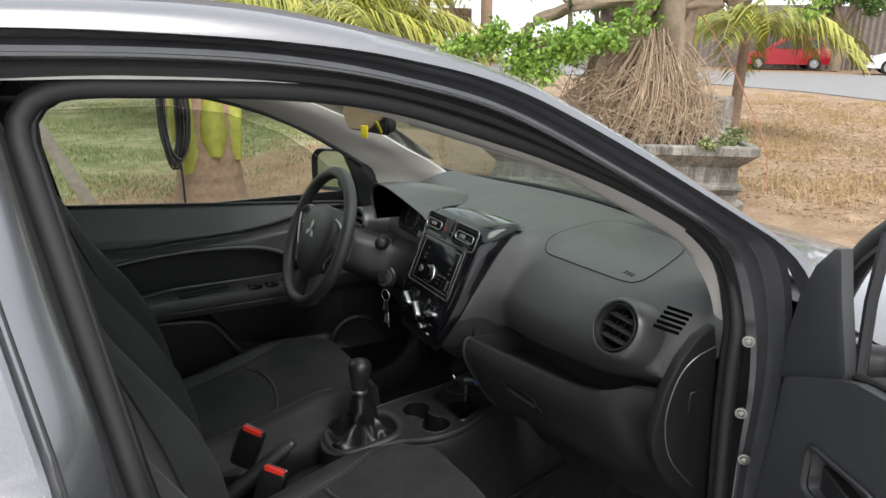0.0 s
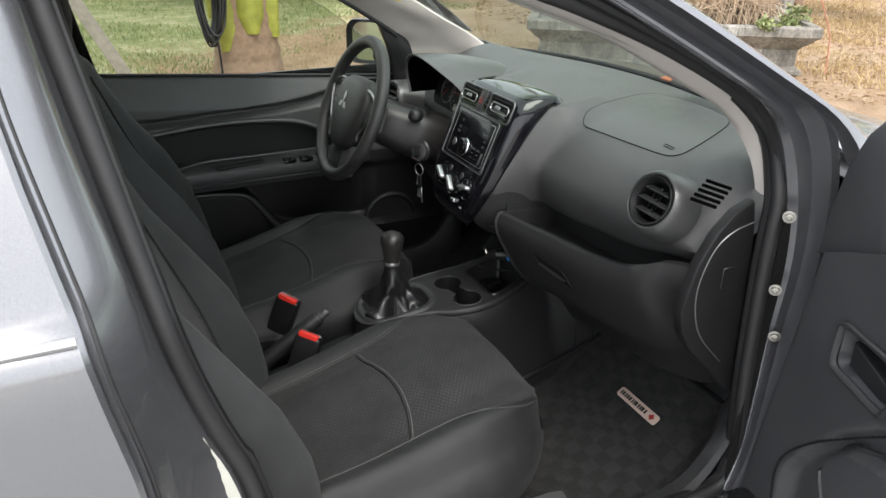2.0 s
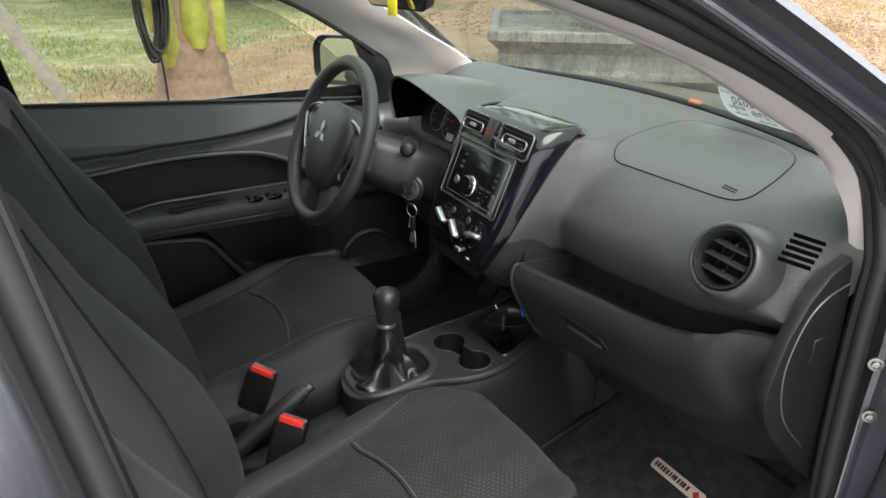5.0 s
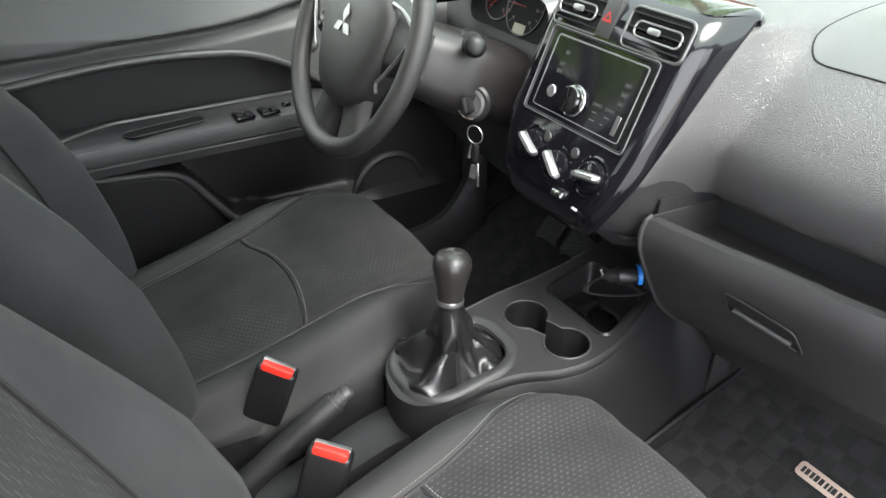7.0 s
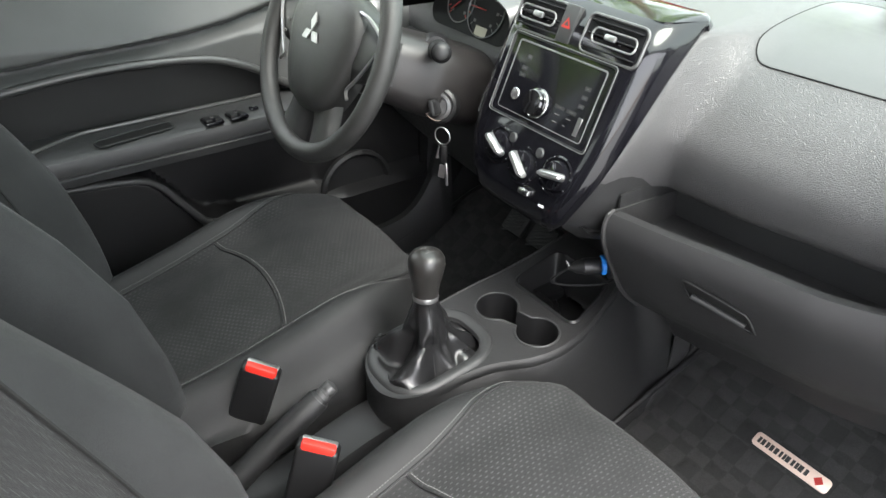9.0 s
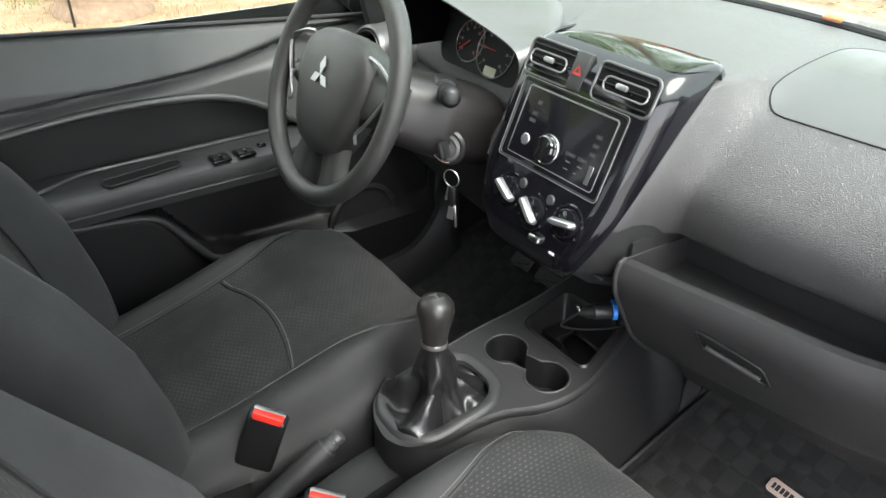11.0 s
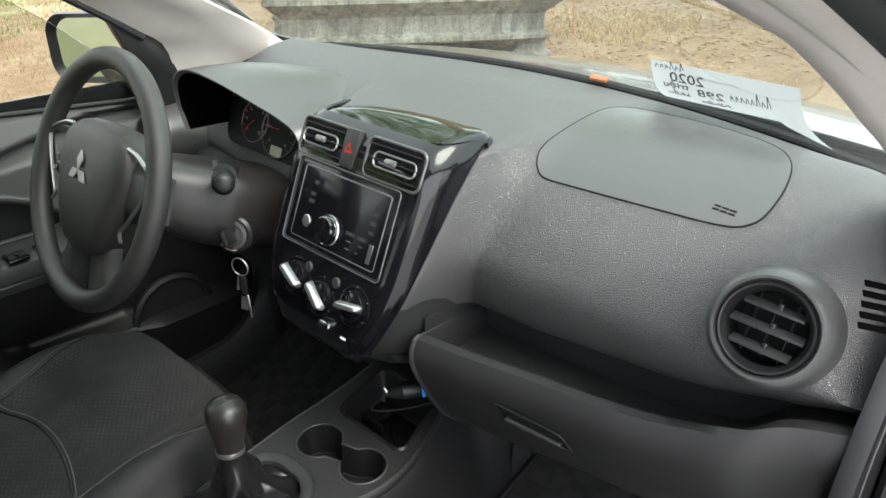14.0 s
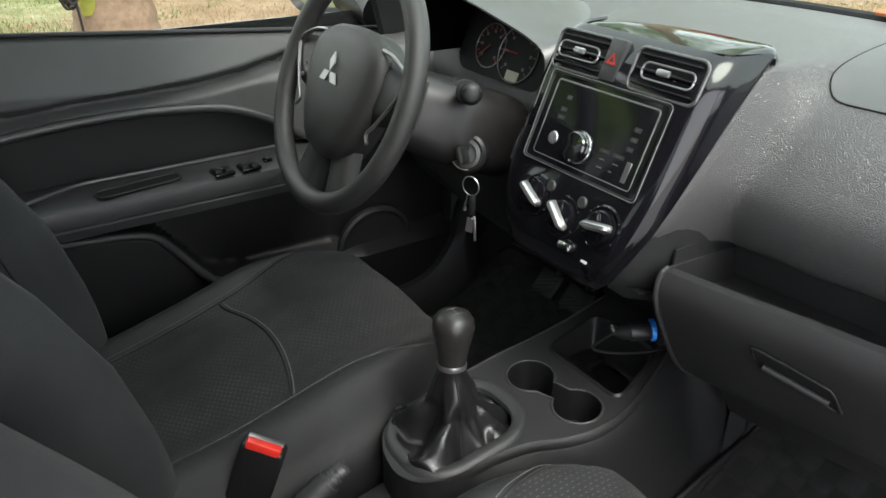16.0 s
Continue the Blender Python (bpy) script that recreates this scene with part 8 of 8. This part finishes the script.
cl = []
for k in range(110):
    a, r = rng.uniform(0, 6.28), 2.3 * math.sqrt(rng.uniform(0, 1))
    cl.append((4.6 + r * math.cos(a), 4.0 + r * math.sin(a), 3.3 + rng.uniform(0, 3.0) * (1 - (r / 2.6) ** 2), rng.uniform(0.25, 0.5)))
crown("upper_crown", cl, 70, 0.11, M_LEAF, tree, 6, "spreading green upper crown")
part("upper_limb", tube(catmull([(4.43, 3.66, 2.5), (4.5, 3.8, 3.4), (4.7, 4.1, 5.0)], 8), list(np.linspace(0.11, 0.03, 8)), 8), M_BARK, tree)
for c in ((3.6, 4.0, 1.45), (3.3, 4.4, 1.36), (3.0, 4.7, 1.38), (5.6, 3.85, 2.0)):
    part("twig", tube([(4.15, 3.85, 1.55), ((4.2 + c[0]) / 2, (3.85 + c[1]) / 2, c[2] + 0.06), c], (0.022, 0.015, 0.006), 6), M_BARK, tree)
rope = catmull([(4.43, 3.7, 1.95), (4.62, 3.2, 1.25), (4.66, 2.78, 0.60), (4.64, 2.70, 0.35), (4.55, 2.62, 0.24)], 20)
part("rope", tube(rope, 0.0055, 6), plain("red_rope", (0.33, 0.14, 0.09), 0.8), tree, "reddish rope tied round a branch")
tagged(crown("weed", [(4.75, 3.15, 0.63, 0.12), (4.55, 3.05, 0.60, 0.10), (4.2, 2.98, 0.6, 0.08)], 150, 0.05, M_GRASS, tree, 8, "small weeds on the soil"), kind="stuff")
stump = thing("stone_post", (5.7, 4.25, 0), "mossy grey stone post standing behind the planter", "stone post")
part("post", rbox((0.30, 0.28, 0.86), pose(5.70, 4.25, 0.43, 0, 0, 25), 0.03, 3), M_STONE, stump)

# ---- palms ----
def frond(base, ang, length, rise, droop, mat, parent, seed, leaf=0.5):
    r = np.random.RandomState(seed)
    d = np.array((math.cos(ang), math.sin(ang), 0.0))
    side = np.array((-math.sin(ang), math.cos(ang), 0.0))
    pts = [np.array(base) + d * length * k + np.array((0, 0, rise * math.sin(min(1, k * 1.15) * math.pi * 0.6) - droop * k * k)) for k in np.linspace(0, 1, 22)]
    f = part("frond", tube(pts, list(np.linspace(0.030, 0.006, 22)), 5), M_PETIOLE, parent, "arching palm leaf")
    verts, faces = [], []
    for i, k in enumerate(np.linspace(0.18, 1.0, 46)):
        j = min(21, int(k * 21))
        p = pts[j] + (pts[min(21, j + 1)] - pts[j]) * (k * 21 - j)
        for s in (-1, 1):
            L = leaf * (0.45 + 0.9 * math.sin(math.pi * min(0.97, k))) * r.uniform(0.85, 1.1)
            t = d * 0.55 + side * s * 0.75 + np.array((0, 0, r.uniform(-0.55, 0.0)))
            t /= np.linalg.norm(t)
            w = np.cross(t, (0, 0, 1))
            w = w / np.linalg.norm(w) * 0.016
            a, b = p + t * L * 0.55, p + t * L + np.array((0, 0, -0.35 * L))
            n = len(verts)
            verts += [tuple(p - w * 0.6), tuple(p + w * 0.6), tuple(a + w), tuple(a - w), tuple(b)]
            faces += [(n, n + 1, n + 2, n + 3), (n + 3, n + 2, n + 4)]
    me = bpy.data.meshes.new("leaflet")
    me.from_pydata(verts, [], faces)
    me.materials.append(mat)
    ob = new("leaflet", me)
    ob.parent = f
    tagged(ob, kind="stuff")


def palm_tree(x, y, h, lean, label, n, L, seed, r0=0.12):
    t = thing("palm_tree", (x, y, 0), label, "palm tree", "yard palms")
    top = Vector((x + lean[0], y + lean[1], h))
    part("trunk", tube(catmull([(x, y, 0), (x + lean[0] * 0.4, y + lean[1] * 0.4, h * 0.5), tuple(top)], 14), list(np.linspace(r0 * 1.2, r0 * 0.8, 14)), 12), M_PALMBARK, t, "slim ringed trunk")
    rr = random.Random(seed)
    for k in range(n):
        frond(tuple(top), 2 * math.pi * k / n + rr.uniform(-0.3, 0.3), L * rr.uniform(0.8, 1.15), L * rr.uniform(0.05, 0.45), L * rr.uniform(0.25, 0.6), M_FROND, t, seed * 10 + k, L * 0.32)
    return t


palm_tree(8.65, 6.5, 1.62, (0.12, 0.05), "slim young palm with yellowing drooping leaves", 9, 1.5, 3, 0.08)
palm_tree(3.9, 12.0, 1.75, (0.1, 0.0), "palm with long green leaves behind the car", 15, 2.6, 5, 0.2)
palm_tree(5.6, 13.5, 1.9, (0.1, 0.0), "bushy palm with yellow-green leaves behind the car", 15, 2.4, 8, 0.18)
palm_tree(1.6, 14.0, 1.9, (0.0, 0.1), "palm with long green leaves at the yard edge", 12, 3.4, 6, 0.2)
palm_tree(9.5, 19.0, 3.4, (0.2, 0.0), "palm with feathery leaves by the fence", 12, 3.0, 7, 0.2)

# ---- trees, fences and parked cars far off ----
def far_tree(x, y, h, spread, seed, label="leafy green tree beyond the yard", leaf=None):
    t = thing("tree", (x, y, 0), label, "tree", "far trees")
    rr = random.Random(seed)
    part("trunk", tube(catmull([(x, y, 0), (x + 0.2, y, h * 0.3), (x - 0.1, y + 0.1, h * 0.6)], 10), list(np.linspace(0.22, 0.1, 10)), 8), M_BARK, t)
    cl = []
    for k in range(6):
        a = rr.uniform(0, 6.28)
        e = Vector((x + spread * 0.6 * math.cos(a), y + spread * 0.6 * math.sin(a), h * rr.uniform(0.55, 0.95)))
        part("limb", tube([(x, y, h * 0.4), tuple(Vector((x, y, h * 0.5)).lerp(e, 0.6)), tuple(e)], (0.1, 0.06, 0.02), 6), M_BARK, t)
        for _ in range(9):
            cl.append((e.x + rr.gauss(0, spread * 0.25), e.y + rr.gauss(0, spread * 0.25), e.z + rr.gauss(0, h * 0.09), rr.uniform(0.3, 0.7)))
    crown("crown", cl, 70, 0.26, leaf or M_LEAFDARK, t, seed, "uneven leafy crown")


for k, (x, y, h, s) in enumerate(((16, 34, 6.5, 2.6), (22, 40, 8, 3.2), (12.5, 31, 5.5, 2.2), (28, 36, 8, 3.2), (34, 28, 7, 3.0), (37, 22, 7.5, 3.0), (33, 33, 9, 3.5), (26, 29, 5.0, 2.2), (40, 17, 7, 3.0), (8, 36, 7, 3.0), (2, 38, 7, 3.0), (31.5, 20.5, 4.6, 1.5), (27.5, 27.5, 6.0, 2.4), (26.8, 32, 6.5, 2.6), (24.5, 46, 8, 3.2), (16, 45, 8, 3.4))):
    far_tree(x, y, h, s, 40 + k)
for k, (x, y, h, s) in enumerate(((-9, 8, 6.5, 2.8), (-12, 13, 8, 3.4), (-7, 15, 7, 3.0), (-15, 5, 8, 3.4))):
    far_tree(x, y, h, s, 70 + k, "leafy green tree beside the parked car's yard", M_LEAF)
pole = thing("bare_tree", (8.1, 13.0, 0), "straight brown tree trunk standing in the yard", "tree trunk")
part("trunk", tube(catmull([(8.1, 13.0, 0), (8.12, 13.0, 1.5), (8.08, 13.0, 6.0)], 10), list(np.linspace(0.14, 0.11, 10)), 14), M_PALMBARK, pole)


def fence(x0, y0, x1, y1, h, label, mat, pitch=0.28):
    """Corrugated sheets between posts."""
    f = thing("sheet_fence", ((x0 + x1) / 2, (y0 + y1) / 2, 0), label, "fence", "yard fences")
    a, b = Vector((x0, y0, 0)), Vector((x1, y1, 0))
    d = b - a
    n = Vector((-d.y, d.x, 0)).normalized()
    k = max(2, int(d.length / 2.4))
    for i in range(k):
        p, q = a.lerp(b, i / k), a.lerp(b, (i + 1) / k - 0.004)
        m = int((q - p).length / pitch * 4)
        hh = h * (1 + 0.06 * math.sin(i * 2.3))
        part("panel", sheet([[tuple(p.lerp(q, j / m) + n * 0.03 * math.sin(j * math.pi / 2) + Vector((0, 0, z))) for z in (0.0, hh)] for j in range(m + 1)], thick=0.01), mat, f)
        part("post", rbox((0.12, 0.12, hh + 0.1), pose(p.x, p.y, hh / 2), 0.01), M_BARK, f)


fence(26.0, 30.5, 38.5, 15.5, 2.9, "weathered grey-brown sheet metal fence beyond the road", M_METALWALL)
fence(8.0, 42.0, 26.0, 44.0, 3.0, "rusty dark red sheet fence behind parked cars", plain("dark_rust_sheet", (0.11, 0.05, 0.045), 0.8, scale=5, vary=0.4))
fence(-30.0, 40.0, 8.0, 42.0, 3.0, "rusty dark red sheet fence at the yard end", plain("dull_rust_sheet", (0.12, 0.07, 0.06), 0.8, scale=5, vary=0.4))


def parked_car(x, y, ang, paint, label, scale=1.0):
    c = thing("parked_car", (x, y, 0.03), label, "car", "parked cars")
    m = Matrix.Translation((x, y, 0.03)) @ Matrix.Rotation(ang, 4, "Z") @ Matrix.Scale(scale, 4)
    low = [(-1.85, 0.32), (-1.90, 0.55), (-1.88, 0.85), (-1.70, 0.95), (-0.6, 0.93), (0.75, 0.93), (1.5, 0.78), (1.85, 0.62), (1.90, 0.40), (1.80, 0.25), (-1.75, 0.25)]
    top = [(-1.78, 0.94), (-1.55, 1.36), (-1.2, 1.47), (-0.3, 1.50), (0.25, 1.40), (0.95, 0.93)]
    rings = []
    for yy, k in ((-0.82, 0.97), (-0.78, 1.0), (0, 1.01), (0.78, 1.0), (0.82, 0.97)):
        rings.append([m @ Vector((px * k, yy, 0.6 + (pz - 0.6) * k)) for px, pz in catmull(low + [low[0]], 60)[:-1]])
    part("body", loft(rings), paint, c, "", 40)
    rings = []
    for yy, k in ((-0.70, 0.94), (-0.62, 1.0), (0, 1.01), (0.62, 1.0), (0.70, 0.94)):
        rings.append([m @ Vector((px * k, yy, 0.9 + (pz - 0.9) * k)) for px, pz in top])
    part("cabin", loft(rings), paint, c, "", 30)
    for s in (-1, 1):
        for quad in ([(-1.50, 0.98), (-1.40, 1.33), (-0.75, 1.38), (-0.75, 0.97)], [(-0.68, 0.97), (-0.68, 1.38), (-0.05, 1.38), (0.62, 0.97)]):
            part("side_window", sheet([[m @ Vector((quad[0][0], s * 0.735, quad[0][1])), m @ Vector((quad[3][0], s * 0.735, quad[3][1]))], [m @ Vector((quad[1][0], s * 0.70, quad[1][1])), m @ Vector((quad[2][0], s * 0.70, quad[2][1]))]], thick=0.02), M_CARGLASS, c, "dark side window")
        for wx in (-1.2, 1.22):
            wm_ = m @ Matrix.Translation((wx, s * 0.80, 0.29)) @ Matrix.Rotation(radians(-90 * s), 4, "X")
            w = part("wheel", lathe([(0.17, -0.10), (0.29, -0.10), (0.30, -0.05), (0.30, 0.02), (0.28, 0.04), (0.20, 0.045), (0.19, 0.03), (0, 0.03)], wm_, 24, cap=False), M_TYRE, c, "wheel")
            part("rim", lathe([(0.195, 0.03), (0.19, 0.042), (0.06, 0.038), (0.0, 0.05)], wm_, 10, cap=False), M_SATIN, w, "silver rim")
    part("rear_window", sheet([[m @ Vector((-1.72, yy, 0.99)) for yy in (-0.58, 0.58)], [m @ Vector((-1.53, yy, 1.33)) for yy in (-0.52, 0.52)]], thick=0.02), M_CARGLASS, c, "rear window")
    part("windscreen", sheet([[m @ Vector((0.92, yy, 0.98)) for yy in (-0.6, 0.6)], [m @ Vector((0.32, yy, 1.37)) for yy in (-0.54, 0.54)]], thick=0.02), M_CARGLASS, c, "windscreen")
    for s in (-1, 1):
        part("rear_lamp", rbox((0.06, 0.18, 0.30), m @ Matrix.Translation((-1.86, s * 0.66, 0.80)), 0.02), M_CARRED, c, "rear lamp")
        part("headlamp", rbox((0.12, 0.26, 0.14), m @ Matrix.Translation((1.78, s * 0.60, 0.66)), 0.03), M_CHROME, c, "headlamp")


parked_car(30.6, 22.6, math.atan2(0.66, -0.75), M_CARRED, "red hatchback parked by the fence across the road")
parked_car(31.5, 16.6, math.atan2(0.80, -0.60), M_CARWHITE, "white sedan parked by the fence across the road", 1.05)
parked_car(19.2, 36.0, radians(100), M_CARWHITE, "white car parked under trees far off", 1.05)
parked_car(21.6, 35.0, radians(100), M_CARWHITE, "white car parked beside another under trees", 1.05)
